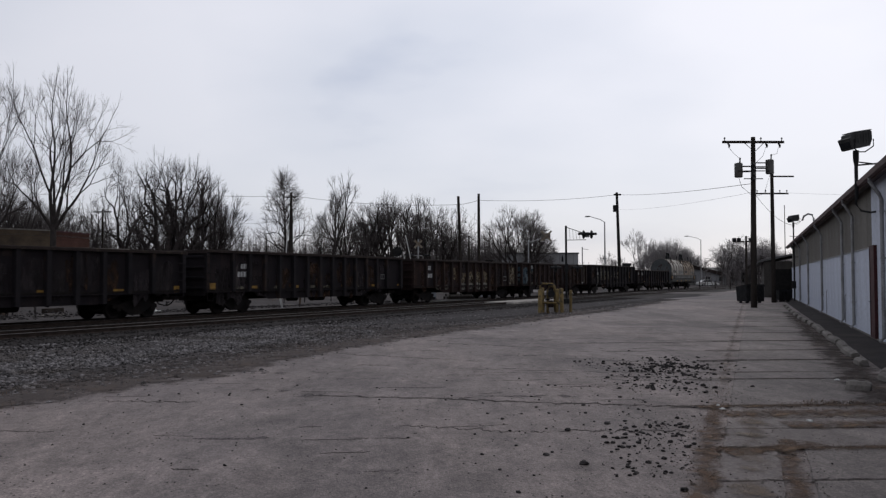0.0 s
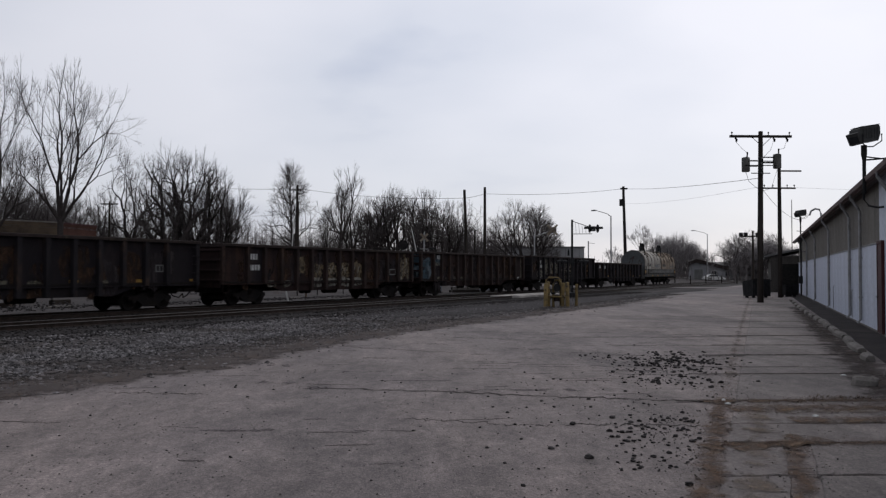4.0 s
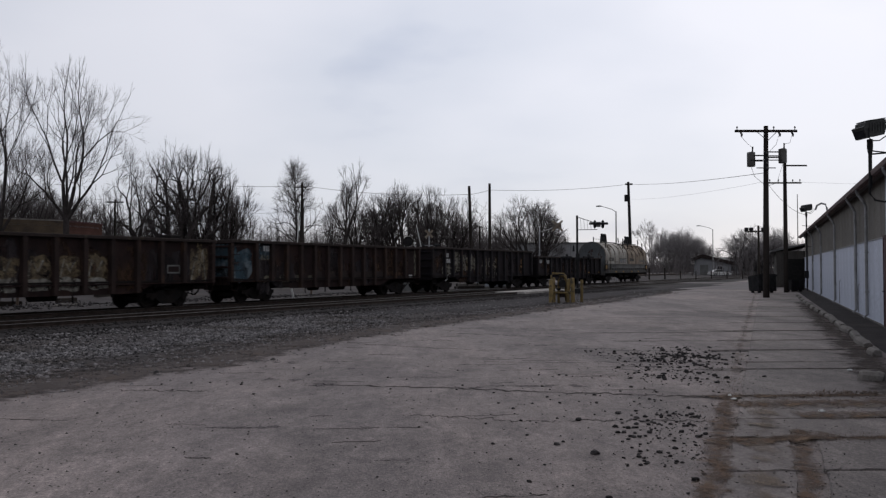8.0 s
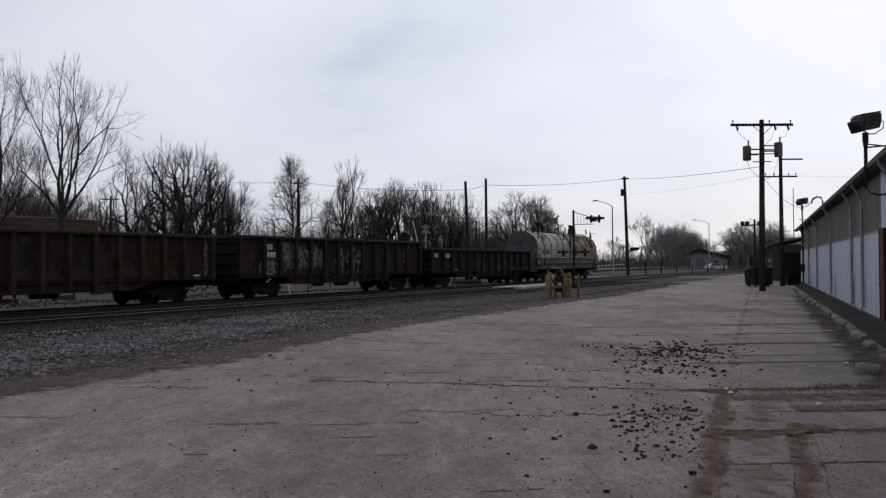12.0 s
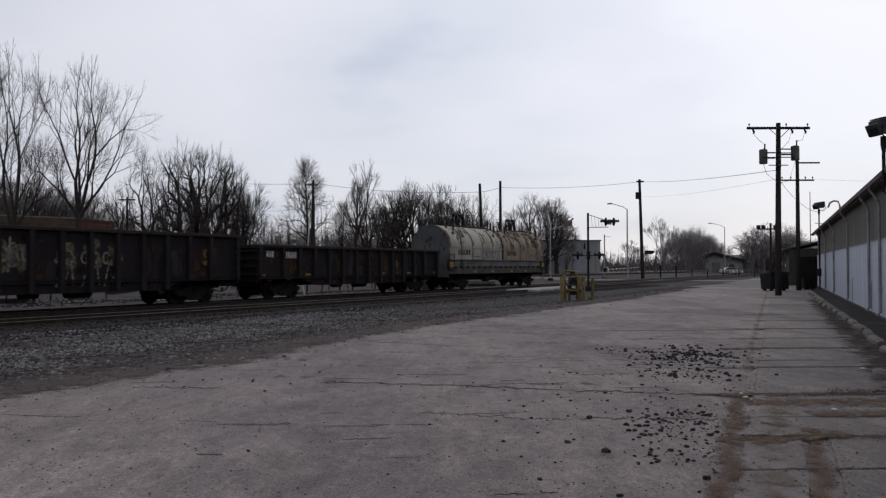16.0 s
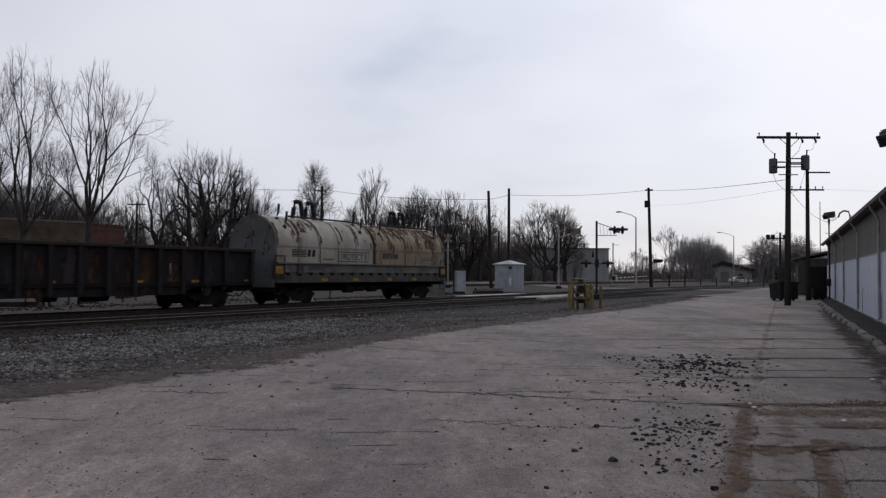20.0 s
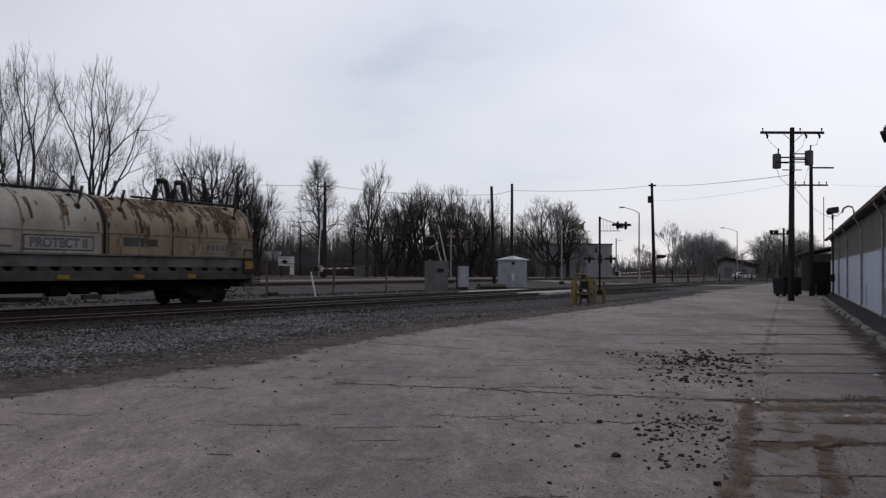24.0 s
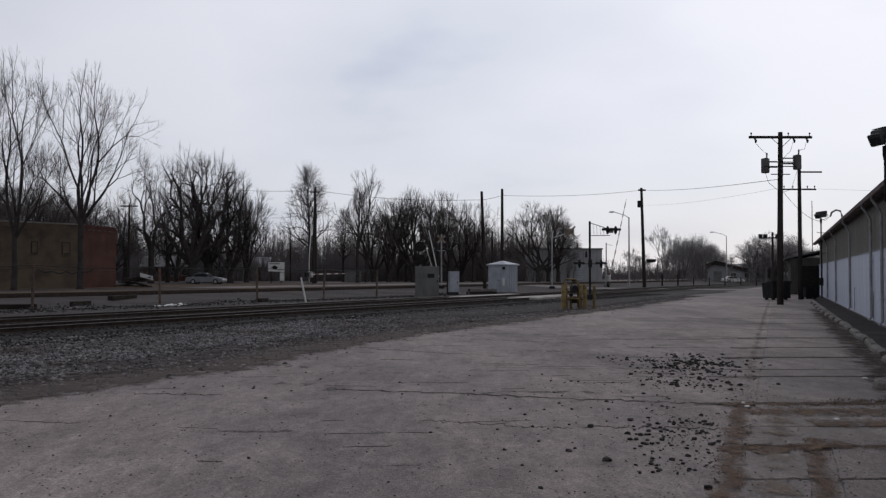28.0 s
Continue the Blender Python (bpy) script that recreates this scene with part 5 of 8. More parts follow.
# ---- warehouse ----
def make_warehouse():
    t = thing("warehouse", "long low steel warehouse with white lower and tan upper siding", "warehouse", pose(3.49, 0, 0, 0, 0, 68.45))
    end = 78.0
    # ribbed siding panels, about 0.9 m wide each, lower white ones and upper tan ones
    def ribbed(w, h, n, depth):
        g = Geo()
        pts = []
        st = w / n
        for k in range(n):
            x = k * st
            pts += [(x, 0.0), (x + st * 0.55, 0.0), (x + st * 0.65, depth), (x + st * 0.9, depth)]
        pts.append((w - 0.004, 0.0))
        g.prism(pts + [(w - 0.004, -0.06), (0, -0.06)], "z", 0, h)
        return g
    low = ribbed(1.5, 2.56, 6, 0.007).mesh("siding_panel", M_WALL_LOW)
    upp = ribbed(1.5, 1.8, 6, 0.014).mesh("siding_panel", M_WALL_UP)
    tall = ribbed(1.5, 4.38, 6, 0.007).mesh("siding_panel", M_WALL_LOW)
    a = 4.6
    while a < end - 1.4:
        if a < 25.5:
            part("siding_panel", tall, None, t, m=pose(a, 0, 0.02))
        else:
            part("siding_panel", low, None, t, m=pose(a, 0, 0.02))
            part("siding_panel", upp, None, t, m=pose(a, -0.05, 2.6))
        a += 1.5
    part("wall_core", Geo().box(4.6, end, -30, -0.12, 0, 4.4), M_WALL_UP, t)
    part("flashing_strip", Geo().box(25.62, end, -0.06, 0.035, 2.575, 2.605), M_TRIM, t)
    part("sill_strip", Geo().box(5, end, -0.1, 0.05, 0.0, 0.05), M_CONCRETE, t)
    part("roof", Geo().prism([(0.30, 4.44), (0.30, 4.5), (-15, 6.1), (-30.4, 4.5), (-30.4, 4.44), (-15, 6.0)], "x", 4.5, end + 0.3), M_ROOF, t)
    part("fascia", Geo().box(4.5, end + 0.3, 0.22, 0.285, 4.26, 4.44), M_FASCIA, t)
    part("gutter", Geo().prism([(0.29, 4.42), (0.29, 4.31), (0.32, 4.28), (0.40, 4.30), (0.43, 4.42), (0.41, 4.42), (0.39, 4.33), (0.32, 4.33), (0.31, 4.42)], "x", 4.5, end + 0.3), M_FASCIA, t)
    part("soffit", Geo().box(4.5, end + 0.3, -0.1, 0.22, 4.38, 4.42), M_ROOF, t)
    for a in (18.0, 22.9, 29.7, 33.2, 43.0, 53.5, 62.5, 70.0):
        g = Geo().tube([(a, 0.36, 4.32), (a, 0.36, 4.2), (a, 0.14, 3.86), (a, 0.09, 3.72), (a, 0.09, 0.18), (a, 0.2, 0.08)], 0.05, 8)
        d = part("downspout", g, M_TRIM, t, smooth=True)
        for z in (0.9, 2.2, 3.4):
            part("strap", Geo().box(a - 0.07, a + 0.07, 0.02, 0.145, z, z + 0.04), M_TRIM, d)
    # doorway with a dark red jamb
    d = part("door", Geo().box(24.68, 25.5, 0.03, 0.075, 0.05, 2.54), M_RED, t, "dark red steel door")
    for x0, x1, z0, z1 in ((24.6, 24.68, 0.05, 2.62), (25.5, 25.58, 0.05, 2.62), (24.68, 25.5, 2.54, 2.62)):
        part("door_frame", Geo().box(x0, x1, -0.02, 0.09, z0, z1), M_RED, t)
    part("door_handle", Geo().tube([(25.4, 0.075, 1.05), (25.4, 0.13, 1.05), (25.28, 0.13, 1.05)], 0.015, 6), M_DARKSTEEL, d)
    # short dark pipes on the lower wall
    for a, h in ((33.6, 1.35), (32.9, 1.05), (41.0, 1.1)):
        part("wall_pipe", Geo().tube([(a, 0.05, 0.1), (a, 0.05, h), (a, 0.0, h + 0.08)], 0.014, 6), M_TRIM, t)
    # curled vent pipe at the eave
    part("vent_pipe", Geo().tube([(43.6, 0.33, 4.2), (43.6, 0.36, 4.6), (43.7, 0.42, 4.8), (44.1, 0.58, 4.88), (44.6, 0.75, 4.8), (44.8, 0.8, 4.62)], 0.045, 8), M_TRIM, t, smooth=True)
    return t


make_warehouse()


def flood_lamp(a, b, z, tilt, turn, foot, label):
    """A big boxy floodlight on a pole fixed to the wall."""
    x, y = wall_pt(a, b)
    t = thing("flood_light", label, "flood light", pose(x, y, foot, 0, 0, 68.45))
    h = z - foot
    part("pole", Geo().tube([(0, 0, 0), (0, 0, h)], 0.05, 10), M_DARKSTEEL, t, smooth=True)
    if foot > 1:
        part("brace", Geo().tube([(0, 0, 0.95), (0.02, -0.6, 0.98)], 0.025, 6), M_DARKSTEEL, t)
        part("brace", Geo().tube([(0, 0, 1.05), (0.5, -0.7, 1.0)], 0.02, 6), M_DARKSTEEL, t)
        part("conduit", Geo().tube([(0.04, 0.0, 0.2), (0.02, 0.02, -0.15), (-0.1, -0.1, -0.35), (-0.35, -0.3, -0.42), (-0.6, -0.4, -0.42)], 0.03, 6), M_DARKSTEEL, t)
    else:
        for zz in (3.2, 4.2, 4.7):
            part("brace", Geo().tube([(0, 0, zz), (0.0, -b, zz + 0.03)], 0.02, 6), M_DARKSTEEL, t)
        part("brace", Geo().tube([(-0.8, 0.3, 4.72), (0.3, -0.1, 4.72)], 0.02, 6), M_DARKSTEEL, t)
        part("junction_box", Geo().bbox(-0.2, 0.2, -0.12, 0.16, 0.9, 1.45, 0.02), M_DARKSTEEL, t)
    # the head: a wedge-shaped housing that looks out and down, with a skirt round its lens
    hd = part("lamp_housing", Geo().prism([(-0.36, -0.05), (-0.35, 0.17), (-0.27, 0.22), (0.35, 0.33), (0.41, 0.28), (0.42, 0.02), (0.34, -0.2), (-0.24, -0.27)], "y", -0.27, 0.27), M_LAMPBODY, t, m=pose(0, 0, h + 0.38, tilt, 0, turn - 68.45) @ Matrix.Diagonal((0.84, 0.84, 0.84, 1)))
    part("lens_skirt", Geo().prism([(-0.46, 0.02), (-0.40, 0.06), (-0.22, -0.33), (-0.31, -0.33)], "y", -0.31, 0.31), M_LAMPBODY, hd)
    part("lens", Geo().prism([(-0.44, -0.02), (-0.43, -0.015), (-0.325, -0.29), (-0.335, -0.295)], "y", -0.25, 0.25), M_GLASS, hd, "dull glass lens")
    part("top_plate", Geo().prism([(-0.3, 0.225), (-0.29, 0.25), (0.38, 0.36), (0.4, 0.335)], "y", -0.29, 0.29), M_LAMPBODY, hd, "paler weathered top plate")
    for k in range(6):
        x = -0.2 + k * 0.1
        part("cooling_fin", Geo().box(x, x + 0.015, -0.29, -0.271, -0.12, 0.16 + 0.018 * k), M_LAMPBODY, hd)
    part("yoke", Geo().tube([(-0.28, -0.33, 0.0), (-0.26, -0.33, -0.34), (-0.05, -0.2, -0.41), (0.2, -0.2, -0.4), (0.42, -0.33, -0.22), (0.42, -0.33, 0.02)], 0.022, 6), M_DARKSTEEL, hd)
    part("swivel", Geo().tube([(0, 0, h - 0.3), (0, 0, h - 0.15), (0, 0, h + 0.1)], [0.055, 0.08, 0.08], 10), M_DARKSTEEL, t)


M_LAMPBODY = mat("grey_lamp_paint", (0.035, 0.035, 0.034), (0.022, 0.022, 0.022), 3, 25, 0.6, spec=0.2)
flood_lamp(25.15, 0.42, 5.22, 0, 8, 3.95, "large dark boxy floodlight on a pole at the warehouse eave")
flood_lamp(66.0, 0.3, 5.7, 0, 14, 0.05, "dark boxy floodlight on a tall pole beside the warehouse wall")


def dark_shed():
    t = thing("lean_to_shed", "dark weathered shed beyond the end of the warehouse", "shed", pose(3.49, 0, 0, 0, 0, 68.45))
    part("wall", Geo().box(79.2, 100, -12, 2.2, 0, 3.2), M_SHED, t)
    part("roof", Geo().prism([(2.7, 3.1), (2.7, 3.25), (-5, 4.9), (-12.4, 3.25), (-12.4, 3.1), (-5, 4.75)], "x", 79.0, 100.4), M_ROOF, t)
    # black slab on the wall in place of the shade inside the opening
    part("doorway", Geo().box(79.12, 79.19, -0.6, 1.6, 0, 2.5), M_RUBBER, t, "black panel for the shade inside an open doorway")


dark_shed()


def dumpster(x, y, w, d, h, rz):
    t = thing("dumpster", "dark steel dumpster beside the utility poles", "dumpster", pose(x, y, 0, 0, 0, rz))
    g = Geo().rings([[(-w / 2, -d / 2, 0.12), (w / 2, -d / 2, 0.12), (w / 2, d / 2 * 0.8, 0.12), (-w / 2, d / 2 * 0.8, 0.12)], [(-w / 2, -d / 2, h), (w / 2, -d / 2, h), (w / 2, d / 2, h * 0.86), (-w / 2, d / 2, h * 0.86)]])
    part("body", g, M_DARKSTEEL, t)
    part("rim", Geo().box(-w / 2 - 0.05, w / 2 + 0.05, -d / 2 - 0.05, -d / 2 + 0.03, h - 0.1, h), M_DARKSTEEL, t)
    for k in range(4):
        xx = -w / 2 + 0.1 + k * (w - 0.2) / 3
        part("side_rib", Geo().box(xx - 0.04, xx + 0.04, -d / 2 - 0.06, -d / 2, 0.15, h - 0.1), M_DARKSTEEL, t)
    for sx in (-1, 1):
        part("lid", Geo().rings([[(sx * w / 4 - w / 4 + 0.02, -d / 2, h + 0.005), (sx * w / 4 + w / 4 - 0.02, -d / 2, h + 0.005), (sx * w / 4 + w / 4 - 0.02, d / 2, h * 0.865), (sx * w / 4 - w / 4 + 0.02, d / 2, h * 0.865)], [(sx * w / 4 - w / 4 + 0.02, -d / 2, h + 0.05), (sx * w / 4 + w / 4 - 0.02, -d / 2, h + 0.05), (sx * w / 4 + w / 4 - 0.02, d / 2, h * 0.865 + 0.045), (sx * w / 4 - w / 4 + 0.02, d / 2, h * 0.865 + 0.045)]]), M_RUBBER, t)
        for sy in (-1, 1):
            part("foot", Geo().box(sx * (w / 2 - 0.2) - 0.08, sx * (w / 2 - 0.2) + 0.08, sy * d * 0.3 - 0.08, sy * d * 0.3 + 0.08, 0, 0.13), M_DARKSTEEL, t)


dumpster(22.85, 58.2, 1.35, 1.3, 1.25, 12)
dumpster(26.25, 60.9, 1.0, 0.9, 0.85, 10)


# ---- poles, wires, street furniture ----
def insulator(x, y, z, parent):
    part("insulator", Geo().tube([(x, y, z), (x, y, z + 0.1), (x, y, z + 0.13), (x, y, z + 0.2)], [0.025, 0.025, 0.06, 0.03], 8), M_DARKSTEEL, parent)


def transformer(x, y, z, parent, lean=0):
    t = part("transformer", Geo().tube([(x, y, z), (x, y, z + 0.03), (x, y, z + 0.75), (x, y, z + 0.82), (x, y, z + 0.86)], [0.2, 0.23, 0.23, 0.22, 0.06], 16), M_COILFRAME, parent, "grey can transformer", smooth=True)
    part("bushing", Geo().tube([(x + 0.08, y, z + 0.82), (x + 0.09, y, z + 0.95), (x + 0.1, y, z + 1.15)], [0.06, 0.04, 0.05], 8), M_DARKSTEEL, t)
    part("bracket", Geo().box(x - 0.02 if x < 0 else x - abs(x) + 0.1, x + abs(x) - 0.1 if x < 0 else x + 0.02, y - 0.04, y + 0.04, z + 0.3, z + 0.38), M_DARKSTEEL, t)
    part("bracket", Geo().box(x - 0.02 if x < 0 else x - abs(x) + 0.1, x + abs(x) - 0.1 if x < 0 else x + 0.02, y - 0.04, y + 0.04, z + 0.62, z + 0.68), M_DARKSTEEL, t)


def utility_pole(x, y, h, r, label, lean=(0, 0), rz=0, z=None):
    t = thing("utility_pole", label, "utility pole", pose(x, y, ground_z(x, y) if z is None else z, 0, 0, rz), group="utility poles")
    part("shaft", Geo().tube([(0, 0, -0.3), (lean[0] * 0.5, lean[1] * 0.5, h * 0.5), (lean[0], lean[1], h)], [r, r * 0.85, r * 0.68], 14), M_POLE, t, smooth=True)
    return t


def main_pole():
    t = utility_pole(19.24, 48.42, 9.9, 0.185, "tall dark wooden utility pole with crossarm and two transformers", lean=(0.1, 0))
    arm = part("crossarm", Geo().bbox(-1.75, 1.85, -0.19, -0.07, 9.52, 9.66, 0.01), M_POLE, t)
    for xx in (-1.62, 0.5, 1.72):
        insulator(xx, -0.13, 9.66, arm)
    for xx in (-1.45, 0.75, 1.5):
        part("cutout", Geo().tube([(xx, -0.2, 9.5), (xx + 0.05, -0.26, 9.38), (xx + 0.05, -0.26, 9.25)], [0.05, 0.07, 0.04], 8), M_DARKSTEEL, arm)
    for sx in (-1, 1):
        part("arm_brace", Geo().tube([(0.1 + sx * 0.55, -0.14, 9.52), (0.1 + sx * 0.05, -0.2, 9.05)], 0.02, 5), M_DARKSTEEL, t)
    transformer(-0.78, 0, 7.55, t)
    transformer(1.05, 0, 7.75, t)
    for z, w in ((8.15, 0.7), (7.45, 0.55), (7.9, 0.9)):
        part("secondary_arm", Geo().tube([(-w, -0.22, z), (w, -0.22, z)], 0.03, 6), M_DARKSTEEL, t)
    rack = part("wire_rack", Geo().bbox(-0.13, 0.15, -0.26, -0.14, 7.35, 8.4, 0.03), M_DARKSTEEL, t)
    for k in range(4):
        part("spool", Geo().tube([(0.02, -0.27, 7.45 + k * 0.28), (0.02, -0.36, 7.45 + k * 0.28)], 0.06, 8), M_COILFRAME, rack)
    for p in ([(-1.45, -0.2, 9.3), (-1.1, -0.2, 8.9), (-0.7, 0, 8.65)], [(1.5, -0.2, 9.3), (1.4, -0.2, 8.9), (1.1, 0, 8.85)], [(0.75, -0.2, 9.3), (0.6, -0.2, 8.8), (0.2, -0.2, 8.4)], [(-0.8, 0, 7.6), (-0.6, 0, 7.0), (0.0, -0.2, 6.4), (0.7, 0.0, 6.6), (1.05, 0, 7.7)]):
        part("jumper_wire", Geo().tube(p, 0.012, 4), M_DARKSTEEL, t)
    s = utility_pole(24.57, 58.31, 9.05, 0.165, "wooden utility pole with two short crossarms behind the taller pole")
    part("crossarm", Geo().bbox(-0.1, 1.5, -0.16, -0.06, 8.75, 8.85, 0.01), M_POLE, s)
    part("crossarm", Geo().bbox(-1.2, 1.1, -0.16, -0.06, 7.55, 7.65, 0.01), M_POLE, s)
    for xx in (-1.1, -0.5, 0.5, 1.0):
        insulator(xx, -0.11, 7.65, s)


main_pole()


def plain_pole(tan, dist, h, r, label, lean=(0, 0)):
    x, y = bearing(tan, dist)
    return utility_pole(x, y, h, r, label, lean)


p3 = plain_pole(0.2375, 112, 13.2, 0.24, "wooden utility pole with a cable drum and sign bracket", (-0.35, 0))
part("pole_top_bracket", Geo().box(-0.75, 0.2, -0.15, 0.15, 12.8, 13.0), M_DARKSTEEL, p3)
part("cable_terminal", Geo().bbox(-0.85, -0.35, -0.2, 0.2, 10.6, 11.5, 0.03), M_DARKSTEEL, p3)
part("cable_riser", Geo().tube([(-0.35, -0.2, 12.7), (-0.3, -0.25, 9.0), (-0.05, -0.28, 4.0)], 0.09, 6), M_DARKSTEEL, p3)
part("sign_bracket", Geo().box(0.1, 1.3, -0.05, 0.05, 3.3, 3.4), M_DARKSTEEL, p3)
part("signal_box", Geo().bbox(0.3, 1.5, -0.15, 0.15, 3.4, 3.75, 0.03), M_DARKSTEEL, p3)
p4a = plain_pole(0.0493, 91, 10.5, 0.21, "dark leaning wooden pole beside the silver shed", (-0.35, 0))
p4b = plain_pole(0.0697, 103, 11.8, 0.22, "bare wooden utility pole behind the silver shed")
p5 = plain_pole(-0.154, 110, 12.6, 0.2, "wooden utility pole with pale conduit among the trees", (0.3, 0))
part("conduit", Geo().tube([(-0.45, -0.15, 0.3), (-0.4, -0.2, 3.5), (-0.1, -0.25, 8.5)], 0.07, 6), M_WHITE, p5, "pale conduit pipe")
part("crossarm", Geo().bbox(-0.8, 0.8, -0.1, 0.1, 11.9, 12.05, 0.01), M_POLE, p5)
p6 = plain_pole(-0.151, 116, 11.0, 0.24, "thick dark utility pole among the trees")
p7 = plain_pole(-0.18, 150, 9.0, 0.14, "thin distant utility pole")
p8 = plain_pole(-0.371, 100, 9.6, 0.14, "utility pole with a small crossarm behind the brick building")
part("crossarm", Geo().bbox(-1.0, 1.0, -0.06, 0.06, 9.2, 9.35, 0.01), M_POLE, p8)
p9 = plain_pole(0.058, 118, 7.3, 0.16, "short thick wooden pole with wires")
p10 = plain_pole(0.389, 105, 7.0, 0.18, "wooden pole with a crossarm of street lights")
part("crossarm", Geo().bbox(-1.7, 1.0, -0.08, 0.08, 6.2, 6.35, 0.01), M_POLE, p10)
for xx in (-1.5, -0.9, 0.6):
    part("signal_head", Geo().bbox(xx - 0.2, xx + 0.2, -0.2, 0.2, 6.3, 6.75, 0.04), M_DARKSTEEL, p10)
p11 = plain_pole(0.436, 120, 12.2, 0.07, "slender distant steel radio mast")


def wire(a, b, sag, r=0.014):
    pts = []
    for k in range(13):
        u = k / 12
        pts.append((a[0] + (b[0] - a[0]) * u, a[1] + (b[1] - a[1]) * u, a[2] + (b[2] - a[2]) * u - 4 * sag * u * (1 - u)))
    t = thing("overhead_wire", "thin dark overhead wire strung between poles", "wire", group="overhead wires")
    part("cable", Geo().tube(pts, r, 4), M_DARKSTEEL, t)


def top_of(tan, dist, z):
    x, y = bearing(tan, dist)
    return (x, y, ground_z(x, y) + z)


wire(top_of(0.2350, 112, 12.9), (19.3, 48.4, 7.2), 0.25, 0.016)
wire(top_of(0.0697, 103, 11.0), top_of(0.2350, 112, 12.9), 0.35, 0.02)
wire(top_of(0.0475, 91, 9.6), top_of(0.0697, 103, 11.0), 0.05, 0.022)
wire(top_of(-0.1515, 110, 12.2), top_of(0.0475, 91, 9.6), 0.5, 0.02)
wire(top_of(-0.30, 112, 13.0), top_of(-0.1515, 110, 12.2), 0.4, 0.02)
wire(top_of(0.2350, 112, 10.9), (19.3, 48.4, 6.7), 0.3, 0.006)
wire((24.6, 58.3, 7.7), (52.0, 66.0, 8.6), 0.3, 0.005)
wire((19.35, 48.35, 6.6), (*wall_pt(66.0, 0.3), 5.6), 0.4, 0.014)
wire((*wall_pt(66.0, 0.3), 5.9), (*wall_pt(44.8, 0.8), 4.7), 0.25, 0.012)
wire(top_of(0.0475, 91, 9.2), top_of(0.1165, 100, 5.8), 0.3, 0.012)
wire(top_of(-0.154, 110, 8.8), top_of(-0.30, 120, 9.5), 0.3, 0.012)


def street_light(tan, dist, h, reach):
    x, y = bearing(tan, dist)
    t = thing("street_lamp", "grey metal street lamp with a curved arm", "street lamp", pose(x, y, ground_z(x, y)), group="street lamps")
    part("pole", Geo().tube([(0, 0, 0), (0, 0, h * 0.96)], [0.13, 0.08], 8), M_TRIM, t, smooth=True)
    part("arm", Geo().tube([(0, 0, h * 0.95), (reach * 0.3, 0, h * 0.99), (reach, 0, h * 1.03)], 0.05, 6), M_TRIM, t)
    part("lamp_head", Geo().rings([[(reach * 1.0, -0.1, h * 1.03 - 0.03), (reach * 1.0, 0.1, h * 1.03 - 0.03), (reach * 1.0, 0.1, h * 1.03 + 0.08), (reach * 1.0, -0.1, h * 1.03 + 0.08)], [(reach * 1.2, -0.17, h * 1.03 - 0.08), (reach * 1.2, 0.17, h * 1.03 - 0.08), (reach * 1.2, 0.17, h * 1.03 + 0.13), (reach * 1.2, -0.17, h * 1.03 + 0.13)], [(reach * 1.38, -0.1, h * 1.03 - 0.06), (reach * 1.38, 0.1, h * 1.03 - 0.06), (reach * 1.38, 0.1, h * 1.03 + 0.07), (reach * 1.38, -0.1, h * 1.03 + 0.07)]]), M_TRIM, t)


street_light(0.2195, 118, 10.1, -2.0)
street_light(0.3345, 185, 10.6, -2.6)


# ---- crossing signals and gates ----
def flasher(parent, x, z, y=-0.12):
    """A back-to-back pair of hooded lights that face along the street, seen edge-on from the yard."""
    m = pose(x, y, z, 0, 0, 100)
    disc = [[(r * math.cos(2 * math.pi * k / 16), -d, r * math.sin(2 * math.pi * k / 16)) for k in range(16)] for r, d in ((0.02, -0.06), (0.12, -0.06), (0.15, 0.0), (0.29, 0.0), (0.29, 0.02), (0.1, 0.02), (0.02, 0.02))]
    f = part("flasher", Geo().rings(disc), M_DARKSTEEL, parent, "round black flasher shield", m=m)
    part("lens", Geo().rings([[(r * math.cos(2 * math.pi * k / 12), -d, r * math.sin(2 * math.pi * k / 12)) for k in range(12)] for r, d in ((0.1, 0.02), (0.1, 0.05), (0.03, 0.06))]), M_LENS, f)
    for y0, y1 in ((-0.36, -0.02), (0.06, 0.36)):
        part("hood", Geo().prism([(0.14 * math.cos(a), 0.14 * math.sin(a)) for a in [-0.2 + 3.54 * k / 8 for k in range(9)]] + [(0.12 * math.cos(a), 0.12 * math.sin(a)) for a in [3.34 - 3.54 * k / 8 for k in range(9)]], "y", y0, y1), M_DARKSTEEL, f)


def crossbuck(parent, x, z, mat_, y=-0.2, s=0.6):
    for sg in (-1, 1):
        d = 0.11
        c, n = 0.7071, 0.7071 * sg
        pts = [(x + u * s * c - v * d * n, z + u * s * n + v * d * c) for u, v in ((-1, -1), (1, -1), (1, 1), (-1, 1))]
        part("crossbuck_blade", Geo().prism(pts, "y", y - 0.02 * (sg + 2), y - 0.02 * (sg + 1) - 0.004), mat_, parent, "faded white and orange blade")


